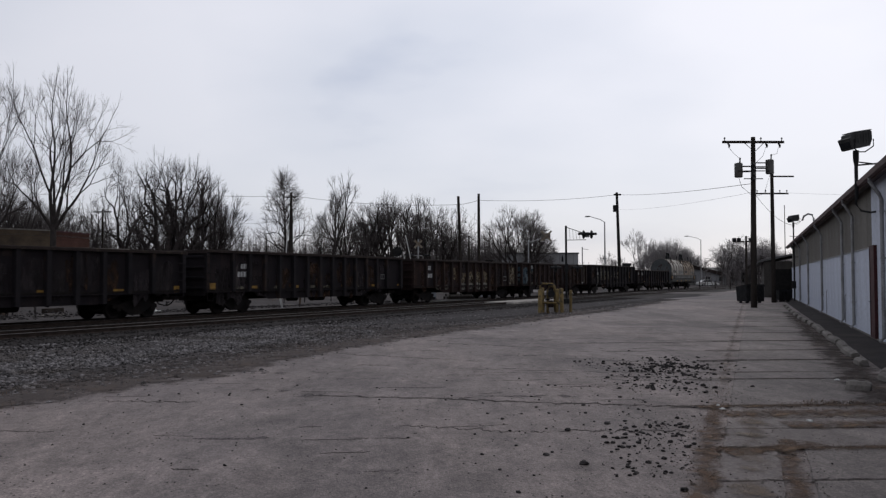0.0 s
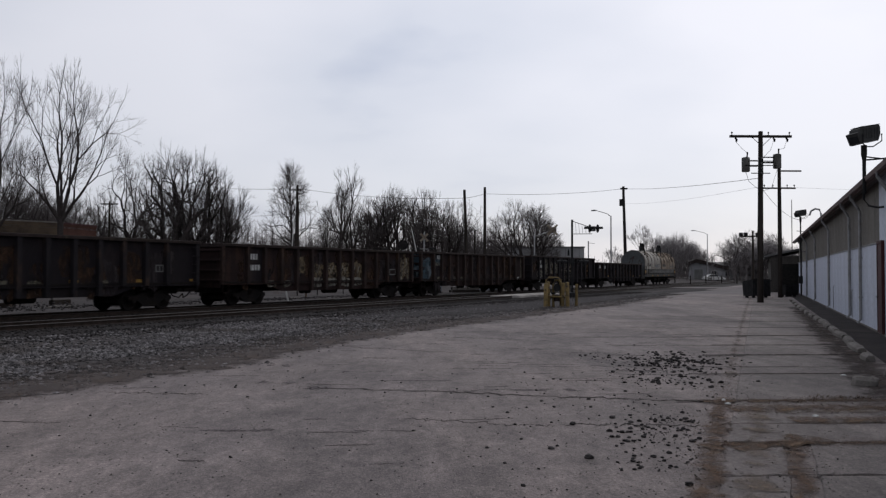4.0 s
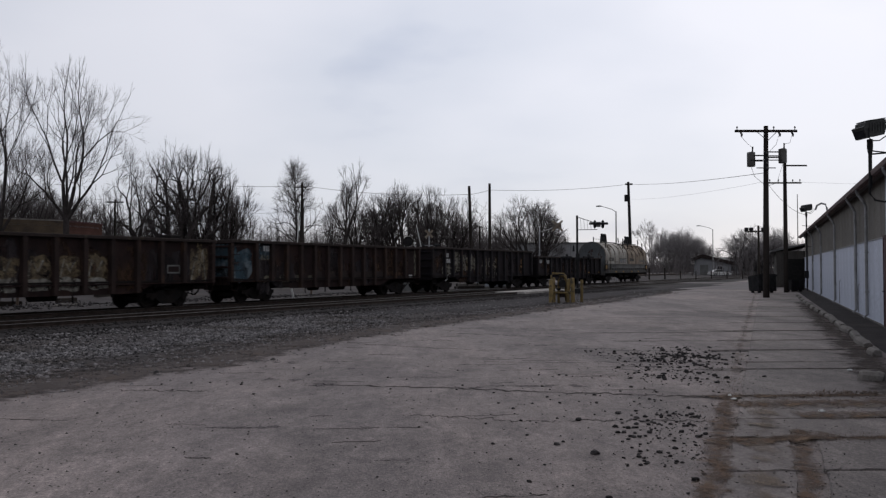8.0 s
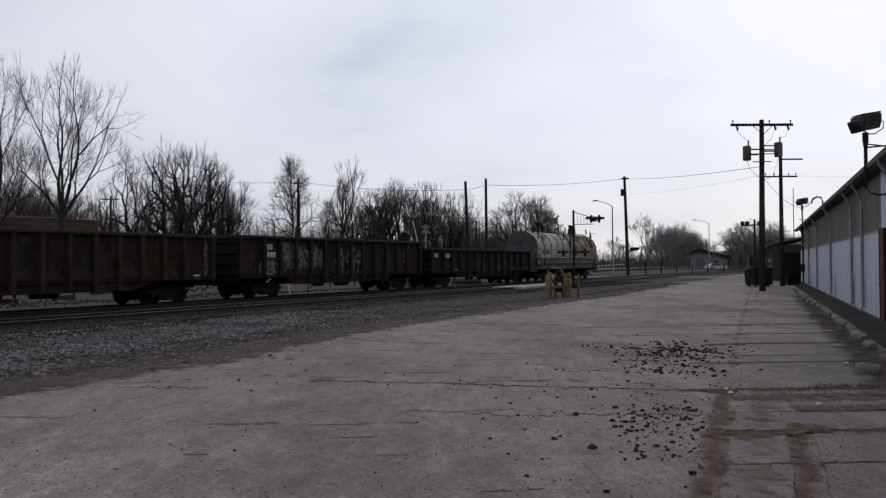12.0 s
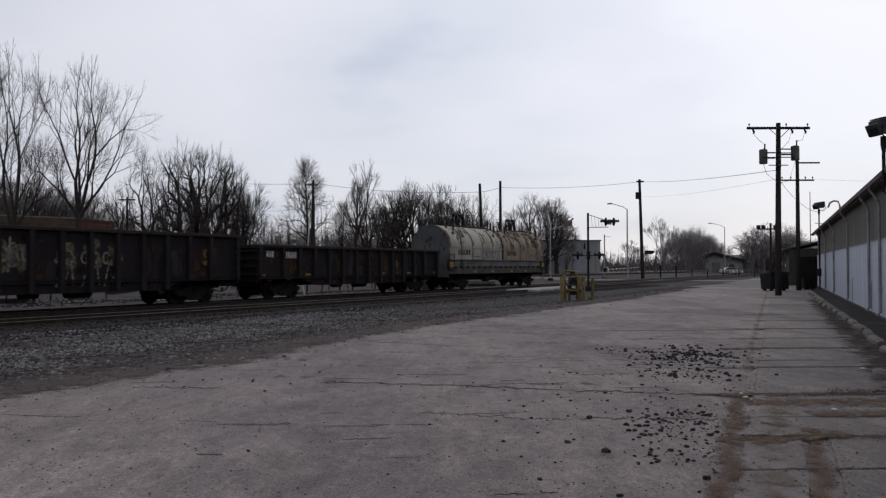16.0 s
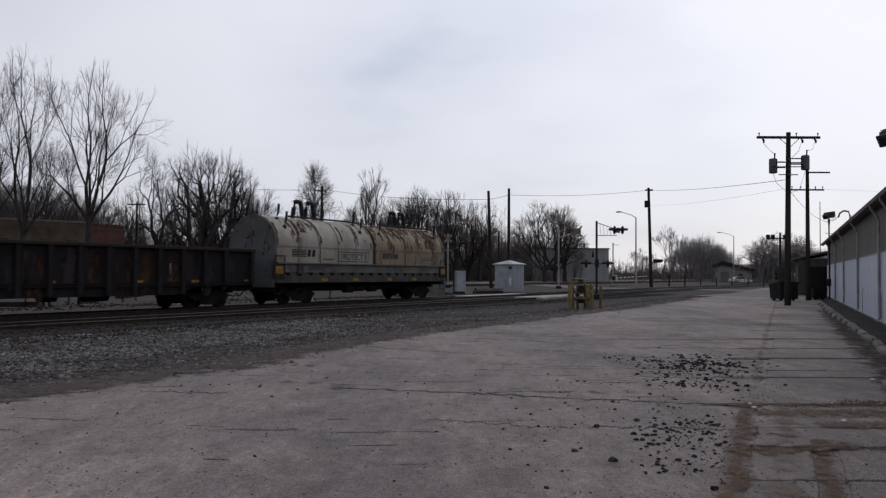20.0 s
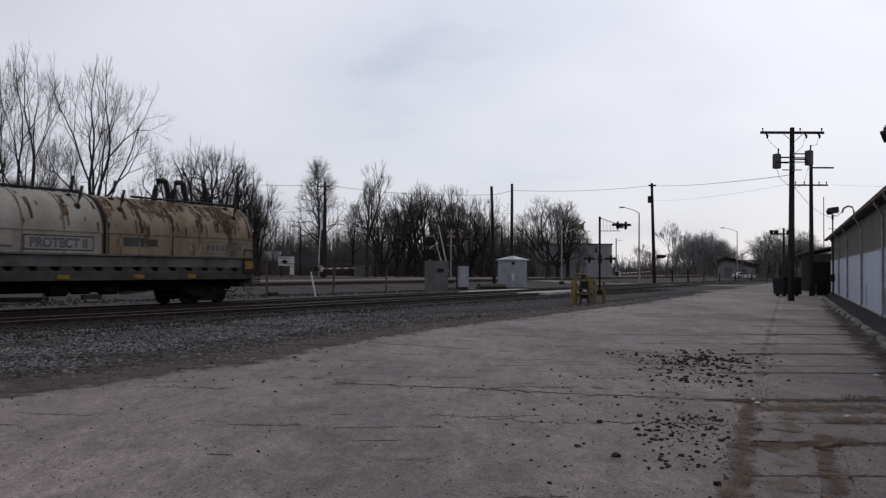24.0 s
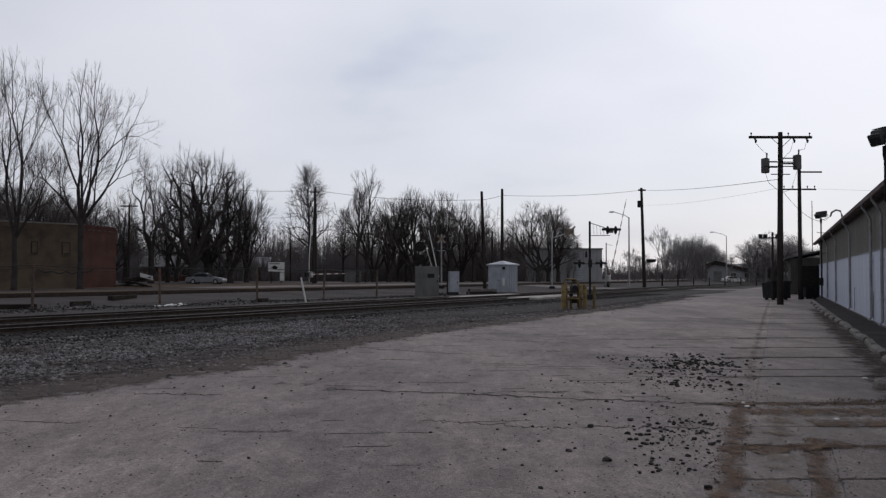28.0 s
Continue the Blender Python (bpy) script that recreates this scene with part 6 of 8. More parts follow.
def signal_mast(x, y, h):
    t = thing("crossing_signal", "railway crossing signal mast with flashers and a bracket arm", "crossing signal", pose(x, y, ground_z(x, y)))
    part("mast", Geo().tube([(0, 0, 0), (0, 0, h)], 0.075, 10), M_DARKSTEEL, t, smooth=True)
    part("base", Geo().bbox(-0.25, 0.25, -0.25, 0.25, -0.05, 0.35, 0.04), M_DARKSTEEL, t)
    part("top_arm", Geo().tube([(0, 0, h - 0.1), (1.35, 0, h - 0.55)], 0.025, 6), M_DARKSTEEL, t)
    part("bottom_arm", Geo().tube([(0, 0, h - 1.0), (1.4, 0, h - 0.98)], 0.025, 6), M_DARKSTEEL, t)
    for k in range(1, 6):
        part("arm_strut", Geo().tube([(k * 0.23, 0, h - 0.1 - k * 0.077), (k * 0.23 + 0.06, 0, h - 1.0)], 0.012, 5), M_TRIM, t)
    for xx in (1.2, 1.75):
        flasher(t, xx, h - 0.62)
    part("flasher_box", Geo().bbox(1.35, 1.62, -0.15, 0.15, h - 0.8, h - 0.45, 0.03), M_TRIM, t)
    part("flasher_arm", Geo().tube([(-0.75, 0, 2.45), (0.75, 0, 2.45)], 0.03, 6), M_DARKSTEEL, t)
    for xx in (-0.75, 0.75):
        flasher(t, xx, 2.45)
    part("control_box", Geo().bbox(-0.12, 0.12, -0.22, 0.0, 2.2, 2.75, 0.02), M_DARKSTEEL, t)
    part("bell", Geo().tube([(-0.25, 0, 2.9), (-0.25, 0, 3.2), (-0.25, 0, 3.35)], [0.08, 0.06, 0.02], 8), M_DARKSTEEL, t)


signal_mast(10.15, 58.6, 5.4)


def distant_signal(tan, dist, h, label):
    """A second signal with a crossbuck and flashers, seen from behind."""
    x, y = bearing(tan, dist)
    t = thing("crossing_signal", label, "crossing signal", pose(x, y, ground_z(x, y)))
    part("mast", Geo().tube([(0, 0, 0), (0, 0, h)], 0.08, 10), M_TRIM, t, smooth=True)
    part("base", Geo().bbox(-0.3, 0.3, -0.3, 0.3, -0.05, 0.3, 0.04), M_DARKSTEEL, t)
    return t


d1 = distant_signal(0.1285, 100, 6.3, "grey signal mast with a faded crossbuck on a side arm")
part("side_arm", Geo().tube([(0, 0, 6.0), (1.6, 0, 6.5)], 0.05, 6), M_TRIM, d1)
crossbuck(d1, 2.1, 6.75, M_ORANGE, s=0.85)
part("back_plate", Geo().bbox(1.5, 2.6, -0.12, -0.05, 6.4, 7.1, 0.03), M_CONCRETE, d1)
d2 = distant_signal(-0.002, 88, 5.6, "grey crossing signal mast with crossbuck and raised white gate arm")
crossbuck(d2, 0.0, 5.1, M_ORANGE, s=0.55)
part("flasher_arm", Geo().tube([(-0.8, 0, 3.9), (0.8, 0, 3.9)], 0.04, 6), M_TRIM, d2)
flasher(d2, -0.8, 3.9)
flasher(d2, 0.8, 3.9)
part("gate_arm", Geo().rings([[(-0.35, -0.3, 1.2), (-0.2, -0.3, 1.2), (-0.2, -0.22, 1.2), (-0.35, -0.22, 1.2)], [(-1.35, -0.3, 6.0), (-1.28, -0.3, 6.0), (-1.28, -0.26, 6.0), (-1.35, -0.26, 6.0)]]), M_WHITE, d2, "raised white gate arm")
part("gate_arm", Geo().rings([[(-0.75, -0.3, 1.2), (-0.62, -0.3, 1.2), (-0.62, -0.22, 1.2), (-0.75, -0.22, 1.2)], [(-1.6, -0.3, 4.2), (-1.54, -0.3, 4.2), (-1.54, -0.26, 4.2), (-1.6, -0.26, 4.2)]]), M_WHITE, d2, "raised white gate arm")
d3 = distant_signal(-0.027, 86, 4.6, "dark round signal heads on a mast beside the grey cabinet")
for zz in (2.9, 4.2):
    disc = [[(r * math.cos(2 * math.pi * k / 18), -0.2 - d, zz + r * math.sin(2 * math.pi * k / 18)) for k in range(18)] for r, d in ((0.02, 0.0), (0.5, 0.0), (0.52, 0.03), (0.02, 0.05))]
    part("signal_target", Geo().rings(disc), M_RUBBER, d3, "round black signal target")


def gate(tan, dist, length, name_label, arm_up=2.0, mast_h=6.0):
    x, y = bearing(tan, dist)
    t = thing("crossing_gate", name_label, "crossing gate", pose(x, y, ground_z(x, y), 0, 0, 59.4))
    part("mast", Geo().tube([(0, 0, 0), (0, 0, mast_h)], 0.08, 8), M_TRIM, t, smooth=True)
    part("base", Geo().bbox(-0.3, 0.3, -0.3, 0.3, -0.05, 0.25, 0.04), M_CONCRETE, t)
    part("gate_mechanism", Geo().bbox(-0.3, 0.3, -0.45, 0.1, 0.85, 1.6, 0.06), M_TRIM, t, "grey gate motor box")
    part("side_light", Geo().tube([(0, 0, mast_h - 0.25), (0, -0.9, mast_h - 0.35)], 0.03, 6), M_TRIM, t)
    g = Geo().box(-0.05, 0.05, -0.55, -0.47, -0.3, 0.3)
    g.rings([[(-0.2, -0.55, -0.09), (-0.2, -0.49, -0.09), (-0.2, -0.49, 0.09), (-0.2, -0.55, 0.09)], [(length, -0.54, -0.045), (length, -0.5, -0.045), (length, -0.5, 0.045), (length, -0.54, 0.045)]])
    arm = part("gate_arm", g, M_WHITE, t, "red and white striped gate arm", m=pose(0, 0, 1.25, 0, -arm_up, 0))
    n = int(length / 0.8)
    for k in range(n):
        if k % 2 == 0:
            x0 = 0.5 + k * 0.8
            hh = 0.085 - 0.04 * x0 / length + 0.012
            part("red_stripe", Geo().box(x0, min(x0 + 0.8, length), -0.556, -0.484, -hh, hh), M_REDSTRIPE, arm)
    cw = part("counterweight", Geo().bbox(-1.3, -0.7, -0.62, -0.3, -0.3, 0.25, 0.04), M_DARKSTEEL, arm, "dark counterweight")
    part("counterweight_bar", Geo().tube([(-1.0, -0.5, 0), (0, -0.5, 0)], 0.05, 6), M_TRIM, arm)
    return t, arm


GATE, GATE_ARM = gate(0.1925, 115, 13.2, "railway crossing gate with a striped arm and grey mast")
gate(-0.158, 108, 7.5, "lowered railway crossing gate with a red and white arm", 1.0, 1.8)


# ---- cabinets, shed, posts ----
def cabinet(tan, dist, w, d, h, label, rz=0, matl=None, z0=0.0):
    x, y = bearing(tan, dist)
    m = matl or M_CABINET
    t = thing("signal_cabinet", label, "cabinet", pose(x, y, ground_z(x, y) + z0, 0, 0, rz), group="signal cabinets")
    part("body", Geo().bbox(-w / 2, w / 2, -d / 2, d / 2, 0.08, h, 0.02), m, t)
    part("plinth", Geo().box(-w / 2 - 0.05, w / 2 + 0.05, -d / 2 - 0.05, d / 2 + 0.05, -0.1, 0.08), M_CONCRETE, t)
    part("roof_cap", Geo().bbox(-w / 2 - 0.03, w / 2 + 0.03, -d / 2 - 0.03, d / 2 + 0.03, h, h + 0.05, 0.02), m, t)
    dr = part("door", Geo().bbox(-w / 2 + 0.06, w / 2 - 0.06, -d / 2 - 0.025, -d / 2, 0.15, h - 0.08, 0.006), m, t)
    part("handle", Geo().box(w / 2 - 0.2, w / 2 - 0.15, -d / 2 - 0.06, -d / 2 - 0.025, h * 0.5, h * 0.5 + 0.16), M_DARKSTEEL, dr)
    return t


c1 = cabinet(-0.019, 63.5, 1.35, 1.25, 2.25, "large grey metal signal cabinet beside the track", 32)
part("vent", Geo().box(-0.35, 0.25, -0.66, -0.65, 1.45, 1.75), M_DARKSTEEL, c1, "dark vent panel")
part("side_latch", Geo().box(0.676, 0.69, -0.3, 0.2, 1.9, 1.96), M_DARKSTEEL, c1)
c2 = cabinet(0.012, 71.5, 0.85, 0.6, 1.9, "pale grey signal cabinet on a stand beside the track", 20, M_SILVER)
part("meter_post", Geo().tube([(-0.6, -0.2, 0), (-0.6, -0.2, 2.4)], 0.07, 8), M_DARKSTEEL, c2)
part("foot_plate", Geo().box(-0.7, 0.3, -0.45, -0.3, 0.0, 0.22), M_DARKSTEEL, c2)
cabinet(-0.106, 128, 2.4, 1.2, 1.75, "squat grey utility cabinet at the far street", 0)


def silver_shed():
    x, y = bearing(0.0705, 77.5)
    t = thing("signal_shed", "small silver metal signal shed with a low peaked roof", "shed", pose(x, y, 0.0, 0, 0, -42))
    t.scale = (0.86, 0.86, 1.0)
    part("body", Geo().bbox(-1.2, 1.2, -1.0, 1.0, 0.12, 2.55, 0.03), M_SILVER, t)
    part("base", Geo().box(-1.3, 1.3, -1.1, 1.1, -0.05, 0.12), M_CONCRETE, t)
    part("roof", Geo().rings([[(-1.35, -1.15, 2.52), (1.35, -1.15, 2.52), (1.35, 1.15, 2.52), (-1.35, 1.15, 2.52)], [(-1.35, -1.15, 2.62), (1.35, -1.15, 2.62), (1.35, 1.15, 2.62), (-1.35, 1.15, 2.62)], [(-0.1, -0.1, 2.95), (0.1, -0.1, 2.95), (0.1, 0.1, 2.95), (-0.1, 0.1, 2.95)]]), M_SILVER, t)
    for k in range(5):
        part("side_rib", Geo().box(1.2, 1.24, -0.85 + k * 0.4, -0.75 + k * 0.4, 0.15, 2.5), M_SILVER, t)
    dr = part("door", Geo().box(-0.55, 0.45, -1.04, -1.0, 0.15, 2.2), M_SILVER, t)
    part("handle", Geo().box(0.28, 0.34, -1.08, -1.04, 1.1, 1.2), M_DARKSTEEL, dr)
    part("notice", Geo().box(0.75, 1.05, -1.015, -1.0, 0.7, 1.4), M_WHITE, t, "white notice plate")
    part("vent_hood", Geo().bbox(0.75, 1.1, -1.12, -1.0, 2.15, 2.4, 0.03), M_DARKSTEEL, t)
    w = thing("stacked_ties", "low stack of weathered timber beside the silver shed", "timber stack", pose(bearing(0.045, 74)[0], 74, 0, 0, 0, 28))
    for k in range(5):
        part("timber", Geo().bbox(-1.3, 1.3, -0.5 + (k % 3) * 0.3, -0.25 + (k % 3) * 0.3, 0.24 * (k // 3), 0.22 + 0.24 * (k // 3), 0.01), M_CONCRETE if k % 2 else M_POLE, w)


silver_shed()


def bollards():
    t = thing("valve_guard", "cluster of chipped yellow guard posts round pipe valves", "guard posts", pose(6.45, 42.2, 0))
    t.scale = (0.84, 1.0, 1.0)
    posts = ((-0.66, -0.6, 1.2, 0.13, 0.02), (-0.42, -0.2, 1.28, 0.1, -0.02), (0.38, -0.35, 1.22, 0.1, 0.04), (0.64, -0.55, 1.26, 0.12, -0.03), (1.28, 0.1, 1.16, 0.09, 0.02))
    for x, y, h, r, lean in posts:
        p = part("guard_post", Geo().tube([(x, y, -0.1), (x + lean, y, h - 0.05), (x + lean, y, h - 0.015), (x + lean, y, h)], [r, r, r * 0.8, r * 0.3], 14), M_YELLOWPOST, t, smooth=True)
        part("post_collar", Geo().tube([(x, y, 0.0), (x, y, 0.06)], r * 1.35, 12), M_CONCRETE, p)
    part("riser_pipe", Geo().tube([(-0.12, -0.1, 0), (-0.12, -0.1, 1.15), (-0.02, -0.1, 1.34), (0.16, -0.1, 1.38), (0.3, -0.1, 1.24), (0.32, -0.1, 0.1)], 0.075, 10), M_YELLOWPOST, t, smooth=True)
    part("hoop_pipe", Geo().tube([(-0.5, 0.2, 0), (-0.5, 0.2, 1.36), (-0.36, 0.2, 1.47), (0.22, 0.2, 1.46), (0.38, 0.2, 1.34), (0.4, 0.2, 0)], 0.05, 8), M_YELLOWPOST, t, smooth=True)
    part("cross_pipe", Geo().tube([(-0.66, -0.4, 0.55), (0.64, -0.4, 0.5)], 0.05, 8), M_YELLOWPOST, t, smooth=True)
    part("flange", Geo().tube([(-0.12, -0.1, 0.66), (-0.12, -0.1, 0.74)], 0.14, 12), M_DARKSTEEL, t)
    part("meter", Geo().tube([(0.06, -0.4, 0.98), (0.06, -0.2, 0.98)], 0.2, 16), M_DARKSTEEL, t, "round dark meter")
    part("regulator_body", Geo().bbox(-0.1, 0.22, -0.3, -0.02, 0.3, 0.62, 0.05), M_RIM, t, "rusty regulator body")
    part("valve_wheel", Geo().tube([(0.06, -0.1, 1.4), (0.06, -0.1, 1.45)], 0.15, 12), M_DARKSTEEL, t)


bollards()


def wire_fence():
    t = thing("wire_fence", "old sagging wire fence on rusty posts beyond the tracks", "fence")
    ss = [2.5, 10, 17.3, 24.7, 32.3, 40.0, 46.6, 53.0]
    tops = []
    rnd = random.Random(5)
    for s in ss:
        x, y = at(s, -8.2)
        h = 2.12 + rnd.uniform(-0.1, 0.1)
        lx, ly = rnd.uniform(-0.08, 0.08), rnd.uniform(-0.06, 0.06)
        part("fence_post", Geo().tube([(x, y, -0.1), (x + lx, y + ly, h)], 0.07, 8), M_FENCEPOST, t)
        tops.append((x + lx, y + ly, h))
    for a, b in zip(tops, tops[1:]):
        for z, sag in ((-0.03, 0.1), (-0.12, 0.2)):
            pts = [(a[0] + (b[0] - a[0]) * k / 8, a[1] + (b[1] - a[1]) * k / 8, a[2] + (b[2] - a[2]) * k / 8 + z - 4 * sag * (k / 8) * (1 - k / 8)) for k in range(9)]
            part("fence_wire", Geo().tube(pts, 0.022 if z > -0.1 else 0.012, 4), M_DARKSTEEL, t)
    # a loose loop of cable hangs from the wire
    a, b = tops[3], tops[4]
    pts = []
    for k in range(15):
        u = 0.03 + 0.4 * k / 14
        pts.append((a[0] + (b[0] - a[0]) * u, a[1] + (b[1] - a[1]) * u, a[2] - 0.22 - 0.12 * abs(math.sin(k * 0.9)) - 0.1 * math.sin(k * 0.22)))
    part("loose_cable", Geo().tube(pts, 0.03, 5), M_DARKSTEEL, t)


M_FENCEPOST = mat("rusty_fence_post", (0.085, 0.06, 0.045), (0.05, 0.036, 0.028), 3, 20, 0.9)
wire_fence()
wp = thing("marker_post", "leaning white plastic marker post beside the track", "marker post", pose(*at(40.4, -4.6), 0))
part("post", Geo().tube([(0, 0, -0.05), (-0.3, -0.1, 1.5)], 0.055, 8), M_WHITE, wp, smooth=True)


def road_fence():
    t = thing("chain_fence", "low posts with a slack chain along the far street", "fence")
    pts = []
    for k in range(8):
        x, y = bearing(0.2585 + 0.0185 * k, 128)
        h = 1.75 if k < 2 else 1.3
        part("fence_post", Geo().tube([(x, y, 0), (x, y, ground_z(x, y) + h)], 0.13 if k < 2 else 0.08, 8), M_POLE, t)
        pts.append((x, y, ground_z(x, y) + h - 0.15))
    for a, b in zip(pts, pts[1:]):
        part("chain", Geo().tube([(a[0] + (b[0] - a[0]) * k / 6, a[1] + (b[1] - a[1]) * k / 6, a[2] + (b[2] - a[2]) * k / 6 - 1.0 * (k / 6) * (1 - k / 6)) for k in range(7)], 0.02, 4), M_CONCRETE, t)


road_fence()


# ---- buildings ----
def window_unit(t, w, h, m, frame_m):
    f = part("window", Geo().box(-w / 2, w / 2, -0.05, 0.04, 0, h), frame_m, t, m=m)
    part("pane", Geo().box(-w / 2 + 0.07, w / 2 - 0.07, -0.06, -0.052, 0.07, h - 0.07), M_GLASS, f)
    part("sill", Geo().box(-w / 2 - 0.08, w / 2 + 0.08, -0.13, 0.03, -0.1, 0), M_CONCRETE, f)


def brick_building():
    t = thing("brick_building", "flat-roofed tan and dark red brick building beyond the tracks", "building")
    zb, zt = 0.3, 6.05
    P = [(-0.62 * 66, 66), (-0.4245 * 76, 76), (-0.386 * 81, 81), (-0.386 * 81 - 9, 96), (-0.62 * 66 - 9, 88)]
    def wall(a, b, m, z1=zt):
        dx, dy = b[0] - a[0], b[1] - a[1]
        L = math.hypot(dx, dy)
        mm = pose(a[0], a[1], 0, 0, 0, math.degrees(math.atan2(dy, dx)))
        w = part("wall", Geo().box(0, L, 0, 0.35, 0, z1), m, t, m=mm)
        part("coping", Geo().box(-0.05, L + 0.05, -0.06, 0.4, z1, z1 + 0.12), M_CONCRETE if m is M_BRICK_TAN else M_RED, w)
        return w, L
    w, L = wall(P[0], P[1], M_BRICK_TAN)
    for tan, wd in ((-0.528, 0.6), (-0.4828, 0.55), (-0.4453, 0.75)):
        u = (P[0][0] - tan * P[0][1]) / ((P[0][0] - tan * P[0][1]) - (P[1][0] - tan * P[1][1]))
        f = part("window", Geo().box(-wd / 2, wd / 2, -0.04, 0.04, 0, 1.05), M_POLE, w, "boarded-up window", m=pose(L * u, -0.005, 3.42))
        part("board", Geo().box(-wd / 2 + 0.08, wd / 2 - 0.08, -0.052, -0.041, 0.08, 0.97), M_BRICK_TAN, f)
        part("sill", Geo().box(-wd / 2 - 0.06, wd / 2 + 0.06, -0.1, 0.03, -0.08, 0), M_SHED, f)
    # courses of slightly proud bricks near the top edge
    for k in range(3):
        part("brick_course", Geo().box(0, L, -0.03, 0.0, 5.2 + k * 0.22, 5.28 + k * 0.22), M_BRICK_TAN, w)
    w2, L2 = wall(P[1], P[2], M_BRICK_RED, zt - 0.05)
    part("brick_course", Geo().box(0, L2, -0.03, 0.0, 5.4, 5.5), M_BRICK_RED, w2)
    wall(P[2], P[3], M_BRICK_RED, zt - 0.1)
    wall(P[3], P[4], M_BRICK_RED, zt - 0.15)
    wall(P[4], P[0], M_BRICK_RED, zt - 0.05)
    g = Geo()
    g.prism([(p[0], p[1]) for p in P], "z", zt - 0.45, zt - 0.3)
    part("roof", g, M_ROOF, t)


brick_building()


def grey_hall():
    x, y = bearing(0.1876, 150)
    z = ground_z(x, y)
    t = thing("industrial_building", "pale grey flat-roofed industrial building behind bare trees", "building", pose(x, y, z, 0, 0, -8))
    w = 13.5
    # front greyer than the white side: its shade is put into the colour
    part("front_wall", Geo().box(-w, 0, 0, 0.3, 0, 5.75), M_GREYWALL, t)
    part("side_wall", Geo().box(-0.3, 0.0, 0.3, 20, 0, 5.75), M_WHITE, t)
    part("rear_wall", Geo().box(-w, 0.0, 19.7, 20, 0, 5.75), M_GREYWALL, t)
    part("end_wall", Geo().box(-w, -w + 0.3, 0.3, 19.7, 0, 5.75), M_GREYWALL, t)
    part("roof", Geo().box(-w - 0.15, 0.15, -0.15, 20.15, 5.75, 5.95), M_ROOF, t)
    d = part("roller_door", Geo().box(-4.6, -2.9, -0.06, 0.0, 0, 2.9), M_SILVER, t, "faded blue-grey roller door")
    for k in range(6):
        part("slat", Geo().box(-4.55, -2.95, -0.075, -0.061, 0.2 + k * 0.45, 0.24 + k * 0.45), M_CABINET, d)
    for k in range(6):
        part("wall_seam", Geo().box(-w + 0.6 + k * 2.4, -w + 0.65 + k * 2.4, -0.03, 0.0, 0.2, 5.7), M_CABINET, t)
    part("vent_stack", Geo().tube([(-4.2, 4, 5.9), (-4.2, 4, 7.0)], 0.12, 8), M_DARKSTEEL, t)


grey_hall()


def small_house():
    x, y = bearing(0.335, 190)
    z = ground_z(x, y)
    t = thing("small_building", "small pale building with a dark low gabled roof", "building", pose(x, y, z, 0, 0, -14))
    t.scale = (0.82, 0.8, 0.96)
    part("wall", Geo().prism([(-4.6, 0), (4.6, 0), (4.6, 2.5), (-3.0, 4.1), (-4.6, 3.6)], "y", 0, 9), M_WALLPALE, t)
    for sx in (-1, 1):
        e, z0 = (5.4, 2.3) if sx > 0 else (-5.3, 3.4)
        part("roof_slope", Geo().prism([(-3.0, 4.12), (e, z0), (e, z0 + 0.8), (-3.0, 4.95)], "y", -0.6, 9.6), M_RIM, t, "dark brown roof slope")
    part("roller_door", Geo().box(-3.6, -1.4, -0.08, -0.01, 0, 2.5), M_CABINET, t)
    window_unit(t, 1.4, 1.1, pose(1.6, -0.06, 1.1), M_WHITE)


small_house()


def far_houses():
    for tan, dist, w, h, wallm, label in ((-0.325, 150, 9, 2.6, M_BRICK_RED, "low brown house with a shallow roof behind trees"), (-0.24, 155, 10, 2.6, M_BRICK_TAN, "low tan house with a shallow roof behind trees"), (0.37, 215, 9, 2.6, M_GREYWALL, "distant grey house with a low roof"), (0.02, 215, 11, 3.2, M_GREYWALL, "distant pale house behind bare trees"), (-0.1, 220, 12, 3.0, M_WHITE, "distant white house behind bare trees")):
        x, y = bearing(tan, dist)
        t = thing("house", label, "house", pose(x, y, ground_z(x, y), 0, 0, 6))
        part("wall", Geo().box(-w / 2, w / 2, 0, 7, 0, h), wallm, t)
        part("roof", Geo().prism([(-0.6, h - 0.1), (3.5, h + 1.7), (7.6, h - 0.1), (7.6, h), (3.5, h + 1.85), (-0.6, h)], "x", -w / 2 - 0.4, w / 2 + 0.4), M_ROOF, t)
        for u in (-0.3, 0.1, 0.33):
            window_unit(t, 1.0, 1.1, pose(u * w, -0.005, 1.0), M_DARKSTEEL)
        part("door", Geo().box(-0.1 * w, -0.1 * w + 0.9, -0.05, 0.0, 0, 2.05), M_POLE, t)


far_houses()


